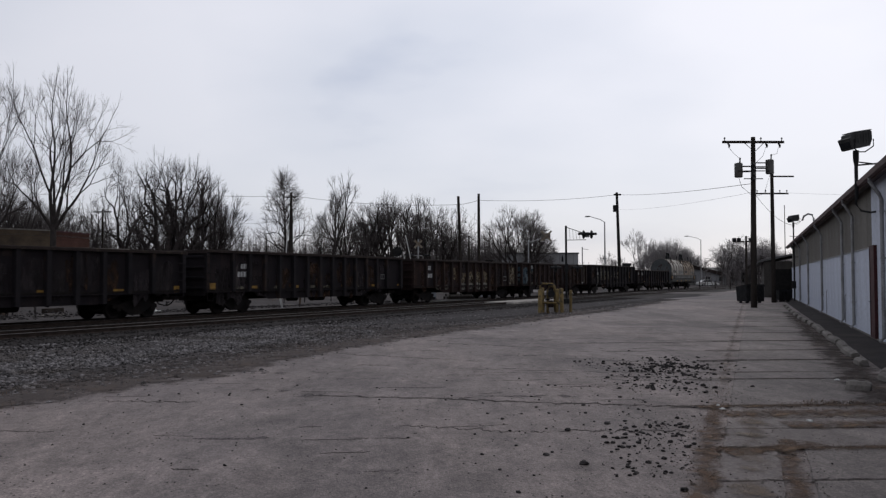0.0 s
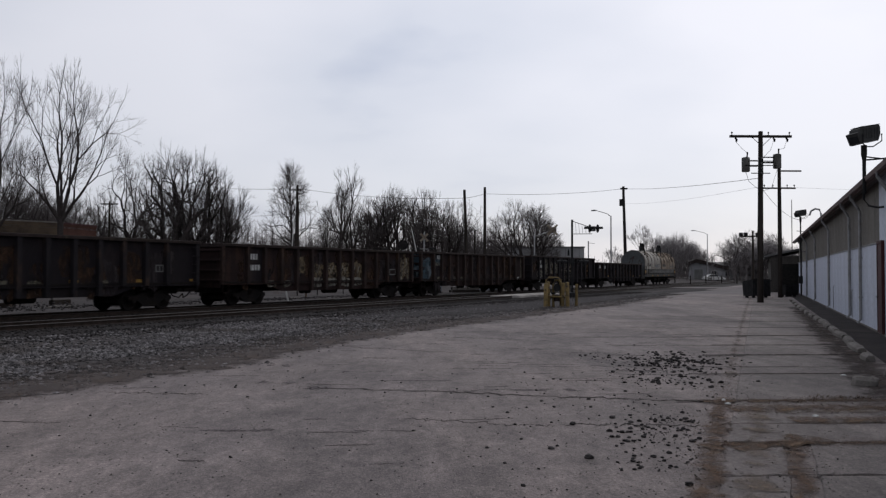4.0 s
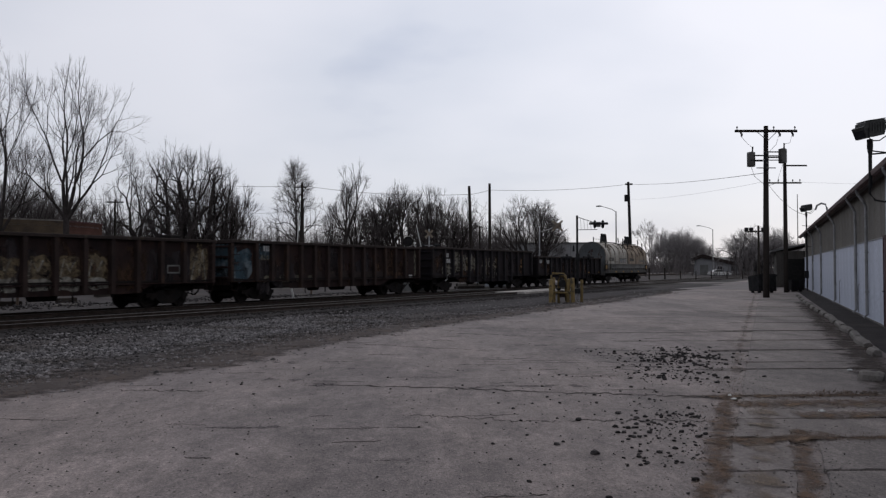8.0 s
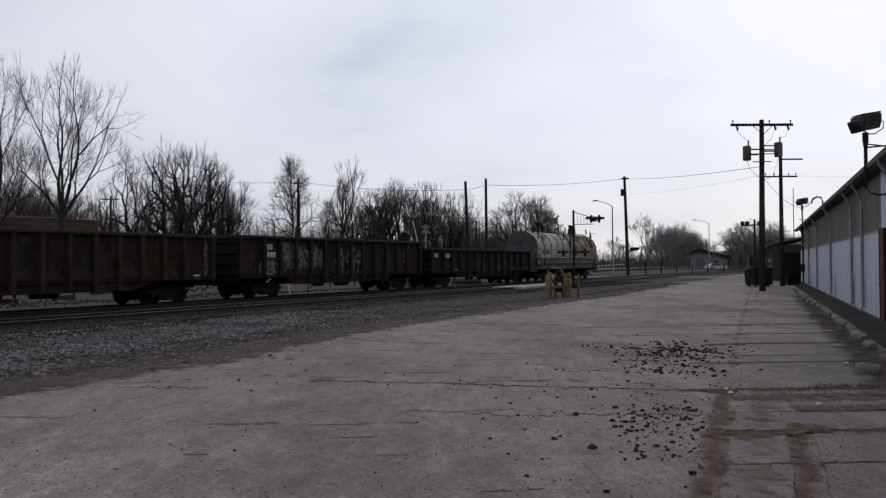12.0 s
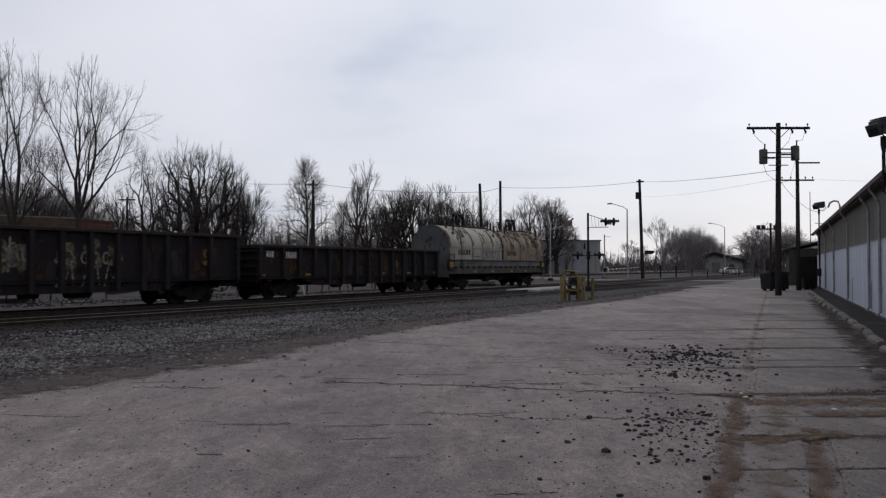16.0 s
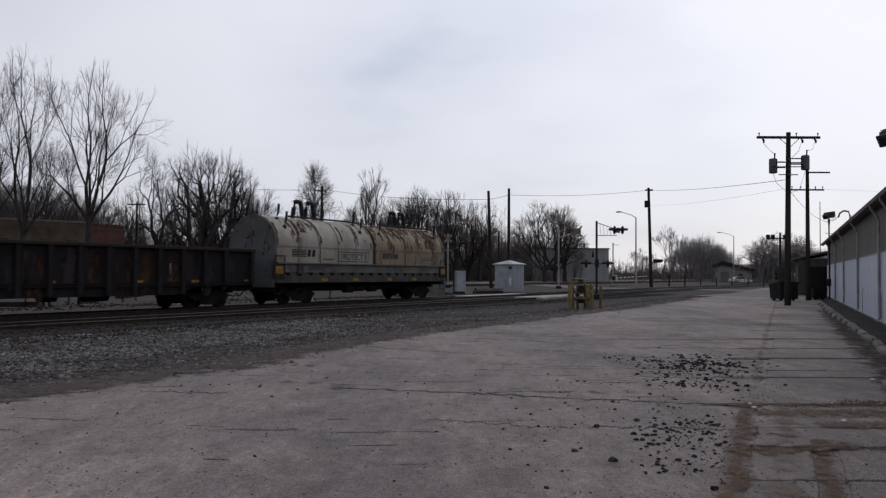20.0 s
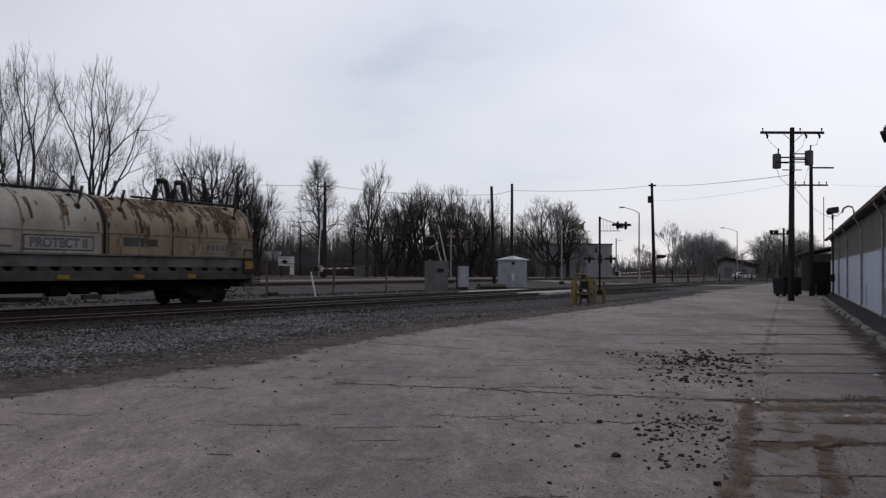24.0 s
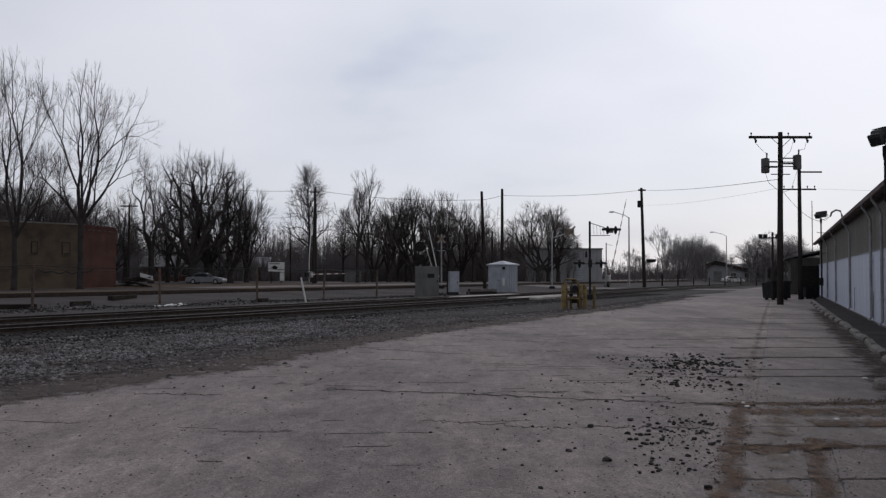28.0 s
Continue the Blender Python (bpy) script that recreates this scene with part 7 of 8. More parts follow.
def sedan(tan, dist, rz, paint, label, z=None):
    x, y = bearing(tan, dist)
    t = thing("car", label, "car", pose(x, y, ground_z(x, y) if z is None else z, 0, 0, rz))
    low = [(-2.35, 0.35), (-2.38, 0.62), (-2.25, 0.88), (-1.5, 0.95), (1.0, 0.93), (1.75, 0.82), (2.25, 0.68), (2.36, 0.5), (2.3, 0.32), (1.75, 0.28), (-1.75, 0.28)]
    def ring(pts, w, y):
        return [(px, y * w, pz) for px, pz in pts]
    g = Geo().rings([[(a * 0.97, -0.86, b) for a, b in low], [(a, -0.8, b * 1.0) for a, b in low], [(a, 0.8, b) for a, b in low], [(a * 0.97, 0.86, b) for a, b in low]])
    part("body", g, paint, t, smooth=True)
    up = [(-1.75, 0.93), (-1.2, 1.32), (-0.7, 1.43), (0.15, 1.42), (0.95, 0.94)]
    part("roof", Geo().rings([[(a * 0.9 - 0.1, -0.58, b) for a, b in up], [(a * 0.9 - 0.1, 0.58, b) for a, b in up]]), paint, t, smooth=True)
    gl = [(-1.62, 0.93), (-1.15, 1.26), (-0.72, 1.37), (0.12, 1.36), (0.8, 0.94)]
    part("glass", Geo().rings([[(a, -0.74, b * 0.96 + 0.02) for a, b in gl], [(a, -0.62, b) for a, b in gl], [(a, 0.62, b) for a, b in gl], [(a, 0.74, b * 0.96 + 0.02) for a, b in gl]]), M_GLASS, t, "dark side windows")
    for wx in (-1.4, 1.42):
        for wy in (-0.8, 0.8):
            w = part("wheel", Geo().tube([(wx, wy - 0.1, 0.32), (wx, wy + 0.1, 0.32)], 0.32, 16), M_RUBBER, t)
            part("rim", Geo().tube([(wx, wy - 0.11, 0.32), (wx, wy + 0.11, 0.32)], 0.19, 12), M_TRIM, w)
    for wy in (-0.62, 0.62):
        part("headlight", Geo().box(2.1, 2.3, wy - 0.15, wy + 0.15, 0.58, 0.7), M_WHITE, t)
        part("tail_light", Geo().box(-2.37, -2.28, wy - 0.15, wy + 0.15, 0.65, 0.8), M_REDSTRIPE, t)
    for wy in (-0.9, 0.9):
        part("mirror", Geo().box(0.45, 0.6, wy - 0.08, wy + 0.08, 0.9, 1.02), paint, t)
    part("bumper", Geo().box(-2.42, -2.3, -0.75, 0.75, 0.4, 0.58), paint, t)


sedan(-0.279, 105, -4, M_CARSILVER, "silver sedan parked by the far street")
sedan(0.342, 180, 10, M_WHITE, "white car parked by the small building")


def sign_board():
    x, y = bearing(-0.197, 118)
    t = thing("sign_board", "white sign board with dark shapes on two posts", "sign", pose(x, y, ground_z(x, y), 0, 0, 8))
    part("panel", Geo().bbox(-1.1, 1.1, -0.06, 0.06, 1.6, 2.9, 0.01), M_WHITE, t)
    part("side_panel", Geo().bbox(0.55, 1.15, -0.35, -0.25, 0.35, 2.9, 0.01), M_WHITE, t)
    part("dark_shape", Geo().prism([(-0.7, 2.2), (-0.2, 2.5), (0.3, 2.2), (-0.1, 1.85)], "y", -0.075, -0.062), M_DARKSTEEL, t)
    part("bar", Geo().box(-0.9, 0.9, -0.075, -0.062, 2.65, 2.75), M_DARKSTEEL, t)
    for xx in (-0.7, 0.7):
        part("post", Geo().box(xx - 0.06, xx + 0.06, 0.06, 0.16, 0, 2.9), M_POLE, t)


sign_board()

# ---- streets ----
def strip_road(name, label, pts, w, z, m=None, cat="street"):
    g = Geo()
    rows = []
    for i, p in enumerate(pts):
        a, b = pts[max(i - 1, 0)], pts[min(i + 1, len(pts) - 1)]
        d = Vector((b[0] - a[0], b[1] - a[1], 0)).normalized()
        n = Vector((-d.y, d.x, 0))
        row = []
        for k in range(5):
            q = Vector((p[0], p[1], 0)) + n * w * (k / 4 - 0.5)
            row.append((q.x, q.y, ground_z(q.x, q.y) + z))
        rows.append(row)
    g.strip(rows)
    tagged(part(name, g, m or M_ROAD, smooth=True), label, cat, kind="structure")


strip_road("road_crossing", "pale worn street crossing the tracks", [at(100 + 0.02 * k, 14 - k * 3.0) for k in range(24)], 7.5, 0.03)
strip_road("road_far", "pale street running beyond the tracks", [at(56 + 12 * k, -30) for k in range(18)], 7.0, 0.02)
strip_road("road_side", "pale lane leaving the yard beside the tracks", [at(70 + 6 * k, 14 + 0.25 * k) for k in range(12)], 6.5, 0.012)

strip_ground = (("verge_near", -23.5, 7.0, 0.012), ("verge_far", -44.0, 20.0, 0.014))
for nm, la, wd, zz in strip_ground:
    strip_road(nm, "dead brown grass verge beyond the tracks", [at(-40 + 12 * k, la) for k in range(22)], wd, zz, M_VERGE, "grass verge")

# planks of the yard's own crossing
pl = thing("crossing_planks", "pale concrete crossing panels laid between the rails", "crossing panels")
for k in range(4):
    for lat, wd in ((4.5, 1.25), (5.75, 0.55), (0.0, 1.25)):
        x, y = rail_at(53.2 + k * 2.4, lat)
        part("plank", Geo().bbox(-1.17, 1.17, -wd / 2, wd / 2, 0.0, 0.176, 0.01), M_PLANK, pl, m=pose(x, y, 0, 0, 0, 61))


# ---- parking strip, cracks, rubble, weeds ----
def jag(seed, k, amp):
    return amp * noise.noise((k * 0.9, seed * 3.1, 0.3)) + amp * 0.6 * noise.noise((k * 3.3, seed * 1.7, 2.0))


def ragged_strip(a0, b0, a1, b1, width, seed, z, n=40, amp=0.12, taper=True):
    """A ragged band on the ground from (a0, b0) to (a1, b1) in the wall's measures."""
    g = Geo()
    p, q = Vector((*wall_pt(a0, b0), 0)), Vector((*wall_pt(a1, b1), 0))
    d = (q - p).normalized()
    nn = Vector((-d.y, d.x, 0))
    rows = []
    for k in range(n + 1):
        u = k / n
        w = width * (0.55 + 0.6 * abs(noise.noise((k * 0.45, seed, 1.0))) + 0.35 * noise.noise((k * 1.7, seed, 5.0)))
        if taper:
            w *= min(1, 8 * u + 0.25, 8 * (1 - u) + 0.1)
        c = p.lerp(q, u) + nn * jag(seed, k * 20 / n, amp)
        rows.append([(*(c + nn * w / 2).to_2d(), z), (*c.to_2d(), z + 0.003), (*(c - nn * w / 2).to_2d(), z)])
    g.strip(rows)
    return g


def soft_strip(name, a0, b0, a1, b1, half, z, m, parent, label=""):
    """A flat strip of dirt with thinned-out edges, along its own x axis."""
    p, q = wall_pt(a0, b0), wall_pt(a1, b1)
    L = math.hypot(q[0] - p[0], q[1] - p[1])
    g = Geo().strip([[(L * k / 8, half * j, 0) for j in (-1, 0, 1)] for k in range(9)])
    return part(name, g, m, parent, label, m=pose(p[0], p[1], z, 0, 0, math.degrees(math.atan2(q[1] - p[1], q[0] - p[0]))))


# where the joints of the slabs meet the seam, measured along the wall; they run a little askew
JOINTS = [2.2, 4.2, 6.15, 7.6, 8.78, 10.62, 13.8, 14.9, 17.3, 19.85, 23.05, 26.6, 30.2, 34.0, 38.0, 42.5, 47.0, 52.0, 57.0, 62.0]
SKEW = 0.41


def joint_a(a, b):
    return a + SKEW * (3.75 - b)


M_DUST = mat("brown_dust", (0.165, 0.13, 0.1), (0.125, 0.098, 0.078), 3.0, 40, 0.95, bump=0.4, spec=0.08)
soft_edges(M_DUST, 1.6, 0.1)


# apron dirt, its colour darkened for the shadow along the wall
M_APRON = mat("shaded_dirt_apron", (0.034, 0.029, 0.028), (0.022, 0.019, 0.0185), 0.8, 22, 0.95, bump=0.5, third=(0.05, 0.042, 0.038), tscale=0.5, spec=0.08)


def parking_strip():
    t = thing("parking_strip", "cracked grey parking slabs with dirt joints along the warehouse", "pavement", kind="structure")
    rnd = random.Random(12)
    for i, (a0, a1) in enumerate(zip(JOINTS, JOINTS[1:])):
        cols = [(1.45, 3.55)]
        if i < 3:
            cols = [(1.45, 2.78), (3.02, 3.55)]
        for b0, b1 in cols:
            g = Geo()
            gap = 0.04 if a0 > 10 else 0.018
            A = [(joint_a(a0 + gap, b0), b0), (joint_a(a1 - gap, b0), b0), (joint_a(a1 - gap, b1), b1), (joint_a(a0 + gap, b1), b1)]
            ring = []
            for (pa, pb), (qa, qb) in zip(A, A[1:] + A[:1]):
                for k in range(6):
                    u = k / 6
                    ring.append((pa + (qa - pa) * u + rnd.uniform(-0.014, 0.014), pb + (qb - pb) * u + rnd.uniform(-0.014, 0.014)))
            ca, cb = joint_a((a0 + a1) / 2, (b0 + b1) / 2), (b0 + b1) / 2
            lo = [(*wall_pt(a, b), -0.05) for a, b in ring]
            mid = [(*wall_pt(a, b), 0.012) for a, b in ring]
            top = [(*wall_pt(a + (ca - a) * 0.015, b + (cb - b) * 0.015), 0.02) for a, b in ring]
            g.rings([lo, mid, top])
            part("slab", g, M_SLAB, t)
    soft_strip("dirt_seam", 13.0, 3.72, 30, 3.78, 0.3, 0.024, M_DUST, t)
    soft_strip("dirt_seam", 29.8, 3.78, 64, 3.8, 0.3, 0.026, M_DUST, t)
    soft_strip("dirt_seam", 1.5, 3.6, 10.9, 3.7, 0.34, 0.028, M_SEAM, t, "brown dirt and weeds in the seam")
    soft_strip("dirt_seam", 1.5, 2.98, 8.4, 2.92, 0.27, 0.024, M_SEAM, t)
    soft_strip("dirt_patch", 7.5, 3.8, 8.6, 1.2, 0.28, 0.03, M_SEAM, t)
    soft_strip("dirt_patch", 7.4, 3.5, 8.2, 2.6, 0.42, 0.033, M_SEAM, t)
    soft_strip("dirt_patch", 9.3, 2.9, 10.2, 0.6, 0.7, 0.0335, M_SEAM, t)
    soft_strip("dirt_patch", 10.45, 3.95, 11.9, 0.4, 0.34, 0.032, M_SEAM, t)
    soft_strip("dirt_patch", 9.9, 3.0, 10.8, 0.8, 0.3, 0.033, M_DUST, t)
    soft_strip("dirt_patch", 9.9, 3.6, 11.5, 0.0, 0.85, 0.031, M_SEAM, t, "brown dirt with dry weeds across the slabs")
    soft_strip("dirt_patch", 11.5, 1.5, 44, 1.45, 1.0, 0.03, M_JOINT, t, "dark dirt along the wheel stops")
    soft_strip("dirt_patch", 8.4, 3.3, 10.4, 3.3, 0.5, 0.036, M_DUST, t)
    soft_strip("dirt_patch", 5.0, 3.3, 8.6, 3.3, 0.5, 0.034, M_DUST, t, "thin brown dust over the slabs")
    for i, a in enumerate(JOINTS[1:]):
        wide = {4.2: 0.04, 6.15: 0.045, 7.6: 0.1, 8.78: 0.07, 13.8: 0.11, 14.9: 0.07, 17.3: 0.26, 19.85: 0.18, 23.05: 0.32}.get(a, 0.15)
        reach = 2.6 if a == 14.9 else 1.3
        far = 3.6 if a < 10 else 4.3
        faint = a in (4.2, 6.15, 8.78)
        part("joint_crack", ragged_strip(joint_a(a, far), far, joint_a(a, reach), reach, 0.03 if faint else 0.04 + wide * 0.3, 7.0 + i, 0.0245, 34, 0.05), M_CRACK, t)
        if faint:
            continue
        soft_strip("joint_dirt", joint_a(a, far), far, joint_a(a, reach), reach, wide, 0.027, M_JOINT, t)
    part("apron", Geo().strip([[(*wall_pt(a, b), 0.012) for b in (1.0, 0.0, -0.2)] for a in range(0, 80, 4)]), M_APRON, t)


parking_strip()


def cracks():
    t = thing("yard_cracks", "long ragged dirt-filled cracks across the asphalt yard", "cracks", kind="structure")
    data = ((10.65, 3.7, 10.26, 5.95, 0.17), (10.3, 5.9, 9.95, 9.6, 0.13), (9.9, 9.2, 10.3, 10.6, 0.4), (8.75, 3.8, 8.05, 5.6, 0.08), (8.05, 5.5, 7.95, 7.2, 0.05), (23.0, 3.9, 20.9, 8.0, 0.14), (19.6, 8.0, 20.0, 11.2, 0.45), (17.3, 3.9, 16.4, 6.4, 0.10), (14.9, 3.9, 14.3, 6.2, 0.07), (13.8, 3.9, 13.2, 5.6, 0.08), (19.85, 3.9, 19.0, 6.6, 0.11), (30.2, 4.0, 28.0, 9.0, 0.12), (12.3, 11.0, 12.5, 12.6, 0.3), (8.8, 10.6, 8.4, 11.9, 0.06), (26.6, 4.0, 25.6, 7.4, 0.12), (15.6, 8.6, 16.4, 12.4, 0.06), (34.0, 4.2, 32.0, 9.5, 0.14))
    for i, (a0, b0, a1, b1, w) in enumerate(data):
        part("crack", ragged_strip(a0, b0, a1, b1, w, 40.0 + i * 1.3, 0.0065, 50, 0.16), M_CRACK if w < 0.3 else M_STAIN, t)
    rnd = random.Random(58)
    for k in range(70):
        a, b = rnd.uniform(4.5, 26), rnd.uniform(4.2, 14)
        l, q = rnd.uniform(0.25, 1.1), rnd.choice((-0.4, -0.35, -0.2, -0.55))
        part("hairline_crack", ragged_strip(a, b, a + l * q, b + l, rnd.uniform(0.018, 0.04), 90.0 + k * 1.7, 0.0068, 14, 0.04), M_CRACK, t)
    for k in range(26):
        a, b = rnd.uniform(5, 30), rnd.uniform(4.2, 15)
        l = rnd.uniform(0.5, 1.8)
        part("damp_stain", ragged_strip(a, b, a - 0.35 * l, b + l, rnd.uniform(0.12, 0.35), 190.0 + k * 2.3, 0.0062, 14, 0.1), M_STAIN, t)


def fringe():
    """Cinders and dirt that spill over the yard's edge."""
    g = Geo()
    for lane, (c0, wd, sd) in enumerate(((-0.7, 1.1, 3.0), (0.0, 0.8, 11.0))):
        rows = []
        for k in range(90):
            s = -8 + k * 0.9
            c = edge_lat(s) + c0 + 0.6 * noise.noise((s * 0.25, 3.3, sd))
            w = wd * (0.6 + 0.9 * abs(noise.noise((s * 0.5, sd, 0))))
            rows.append([(*at(s, c - w), 0.007 + 0.002 * lane), (*at(s, c), 0.009 + 0.002 * lane), (*at(s, c + w), 0.007 + 0.002 * lane)])
        g.strip(rows)
    tagged(part("dirt_fringe", g, M_FRINGE), "dark dirt and cinders spilling over the yard edge", "dirt", kind="structure")


M_EDGEDIRT = mat("trodden_edge_dirt", (0.078, 0.065, 0.06), (0.055, 0.046, 0.043), 1.4, 30, 0.95, bump=0.6, third=(0.078, 0.061, 0.052), tscale=0.7, spec=0.08)
soft_edges(M_EDGEDIRT, 1.3, 0.46)


def edge_dirt():
    """Brown dirt trodden from the gravel into the yard, thinning out to both sides."""
    t = thing("edge_dirt", "brown dirt trodden thin between the gravel and the yard", "dirt", kind="structure")
    for k, (s0, s1) in enumerate(((-6, 3), (2.5, 7.5), (7, 11.5), (11, 15), (14.5, 18), (17.5, 22), (21.5, 28), (27.5, 36), (35, 46))):
        p, q = at(s0, edge_lat(s0) + 0.3), at(s1, edge_lat(s1) + 0.3)
        L = math.hypot(q[0] - p[0], q[1] - p[1])
        g = Geo().strip([[(L * i / 8, 1.8 * j, 0) for j in (-1, 0, 1)] for i in range(9)])
        part("dirt_patch", g, M_EDGEDIRT, t, m=pose(p[0], p[1], 0.0115 + 0.0012 * (k % 2), 0, 0, math.degrees(math.atan2(q[1] - p[1], q[0] - p[0]))))


edge_dirt()
M_FRINGE = mat("cinder_dirt", (0.062, 0.052, 0.049), (0.042, 0.035, 0.032), 1.2, 30, 0.95, bump=0.6, holes=0.5, hscale=2.2, spec=0.08)
fringe()
M_STAIN = mat("dark_damp_stain", (0.078, 0.067, 0.067), (0.09, 0.078, 0.078), 1.5, 25, 0.9, bump=0.4, holes=0.54, hscale=3.2, spec=0.15)
cracks()


def wheel_stop(a, b, turn, broken):
    x, y = wall_pt(a, b)
    L = 1.7 if not broken else (0.62 if a > 13.5 else 0.34)
    t = thing("wheel_stop", "worn concrete parking wheel stop" if not broken else "broken lump of concrete wheel stop", "wheel stop", pose(x, y, 0.016, 0, 0, 68.45 + turn), group="wheel stops")
    rnd = random.Random(int(a * 10))
    prof = [(-0.11, 0), (0.11, 0), (0.10, 0.09), (0.055, 0.145), (-0.055, 0.145), (-0.10, 0.09)]
    rr = []
    for k in range(7):
        u = -L / 2 + L * k / 6
        e = 0.8 if k in (0, 6) else 1.0
        rr.append([(u + rnd.uniform(-0.02, 0.02), p[0] * e * rnd.uniform(0.9, 1.08), p[1] * e * rnd.uniform(0.88, 1.06)) for p in prof])
    part("block", Geo().rings(rr), M_CONCRETE, t)


for a, b, turn, br in ((13.0, 1.75, 78, True), (14.3, 1.15, 12, True), (15.4, 1.0, -20, True), (17.2, 1.25, 4, True), (19.6, 1.22, 2, False), (21.6, 1.18, -2, False), (23.7, 1.2, 3, False), (25.8, 1.2, 0, False), (27.9, 1.22, -1, False), (30.0, 1.2, 2, False), (32.3, 1.25, 0, False), (34.6, 1.3, 1, False), (37.2, 1.35, -1, False), (40.0, 1.4, 0, False), (43, 1.4, 1, False), (46.2, 1.4, 0, False), (50, 1.38, 0, False), (54, 1.38, 0, False)):
    wheel_stop(a, b, turn, br)


def lumps():
    """Dark broken asphalt lying in two loose drifts on the yard."""
    rnd = random.Random(77)
    v, f = [], []
    def put(x, y, r):
        r *= 0.8
        if r < 0.004:
            return
        n = len(v)
        k1 = 6
        for lev, (zz, q) in enumerate(((-0.2, 0.8), (0.25, 1.05), (0.75, 0.75))):
            for k in range(k1):
                a = 2 * math.pi * k / k1 + lev * 0.3
                rr = r * q * rnd.uniform(0.6, 1.35)
                v.append((x + rr * math.cos(a), y + rr * math.sin(a), max(0.004, 0.006 + r * (zz + rnd.uniform(-0.2, 0.2)) * 0.85)))
        v.append((x + r * rnd.uniform(-0.2, 0.2), y + r * rnd.uniform(-0.2, 0.2), 0.006 + r * rnd.uniform(0.6, 0.95)))
        for lev in range(2):
            for k in range(k1):
                a0, b0 = n + lev * k1 + k, n + lev * k1 + (k + 1) % k1
                f.append((a0, b0, b0 + k1, a0 + k1))
        for k in range(k1):
            f.append((n + 2 * k1 + k, n + 2 * k1 + (k + 1) % k1, n + 3 * k1))
    def drift(cx, cy, sx, sy, n, lo, hi, tilt=0.0):
        for _ in range(n):
            u, w = rnd.gauss(0, sx), rnd.gauss(0, sy)
            r = lo + (hi - lo) * rnd.random() ** 3.2
            put(cx + u + tilt * w, cy + w, r)
    drift(4.75, 16.7, 0.5, 0.95, 260, 0.012, 0.062, 0.25)
    drift(5.2, 16.3, 0.35, 0.4, 90, 0.014, 0.06)
    drift(3.9, 17.0, 0.45, 0.6, 70, 0.012, 0.05)
    drift(4.1, 14.7, 0.45, 1.0, 190, 0.012, 0.055, 0.2)
    drift(3.7, 13.4, 0.25, 0.25, 40, 0.014, 0.055)
    drift(2.75, 9.6, 0.3, 0.5, 150, 0.007, 0.042, 0.25)
    drift(2.95, 9.8, 0.22, 0.12, 24, 0.012, 0.045)
    drift(2.4, 8.7, 0.35, 0.4, 90, 0.008, 0.04)
    drift(2.05, 7.65, 0.28, 0.2, 60, 0.008, 0.035)
    drift(2.5, 7.4, 0.2, 0.5, 36, 0.008, 0.03)
    drift(3.3, 12.0, 1.2, 2.6, 230, 0.006, 0.035, 0.3)
    drift(1.0, 11.0, 2.2, 3.0, 120, 0.006, 0.026, 0.2)
    drift(-3.5, 13.5, 2.0, 2.2, 90, 0.006, 0.03)
    for x, y, r in ((1.52, 7.86, 0.055), (2.13, 6.84, 0.045), (1.66, 9.58, 0.05), (1.22, 8.27, 0.04), (0.79, 6.84, 0.03), (1.95, 6.45, 0.022), (2.42, 6.72, 0.028), (5.2, 13.2, 0.06), (1.0, 10.4, 0.03), (4.2, 13.9, 0.055), (2.2, 10.0, 0.045), (0.6, 9.4, 0.022), (1.3, 8.4, 0.025)):
        put(x, y, r)
    me = bpy.data.meshes.new("asphalt_rubble")
    me.from_pydata(v, [], f)
    me.materials.append(M_RUBBLE)
    tagged(new("asphalt_rubble", me), "scattered dark lumps of broken asphalt on the yard", "rubble", kind="stuff")


lumps()


def stones():
    rnd = random.Random(5)
    pts = []
    # pale gravel between the near track and the yard; denser where the camera stands nearer
    while len(pts) < 33000:
        s = rnd.uniform(-4, 78) if rnd.random() < 0.8 else rnd.uniform(0, 34)
        lat = rnd.uniform(8.3, 17.8)
        if lat < 9.9 and rnd.random() > (lat - 8.3) / 1.6:
            continue
        edge = edge_lat(s) - 0.15 + 0.8 * noise.noise((s * 0.25, 3.3, 0))
        if lat > edge - 2.6 * rnd.random() ** 1.5:
            continue
        if s > 26 and 8.6 < lat < 13.2 and rnd.random() < 0.9:
            continue
        if s > 40 and rnd.random() < 0.8:
            continue
        if noise.noise((s * 0.18, lat * 0.35, 7.0)) < -0.22 and rnd.random() < 0.75:
            continue
        pts.append((*at(s, lat), 0.0))
    for _ in range(2600):
        s = rnd.uniform(-6, 60)
        pts.append((*at(s, edge_lat(s) - 0.4 + abs(rnd.gauss(0, 0.8))), 0.004))
    v, f = stone_mesh(pts, rnd, 0.02, 0.05)
    me = bpy.data.meshes.new("gravel")
    me.from_pydata(v, [], f)
    me.materials.append(M_STONE)
    tagged(new("gravel", me), "loose pale grey crushed stone beside the tracks", "gravel", kind="stuff")
    pts = []
    for _ in range(24000):
        s = rnd.uniform(2, 75)
        lat = rnd.choice((rnd.uniform(-3.6, 7.6), rnd.uniform(5.2, 9.2)))
        pts.append((*rail_at(s, lat), 0.02 if -2 < lat < 6.5 else -0.01))
    v, f = stone_mesh(pts, rnd, 0.03, 0.06)
    me = bpy.data.meshes.new("ballast_stones")
    me.from_pydata(v, [], f)
    me.materials.append(M_STONE_DARK)
    tagged(new("ballast_stones", me), "dark sooty ballast stones around the ties", "ballast", kind="stuff")


stones()


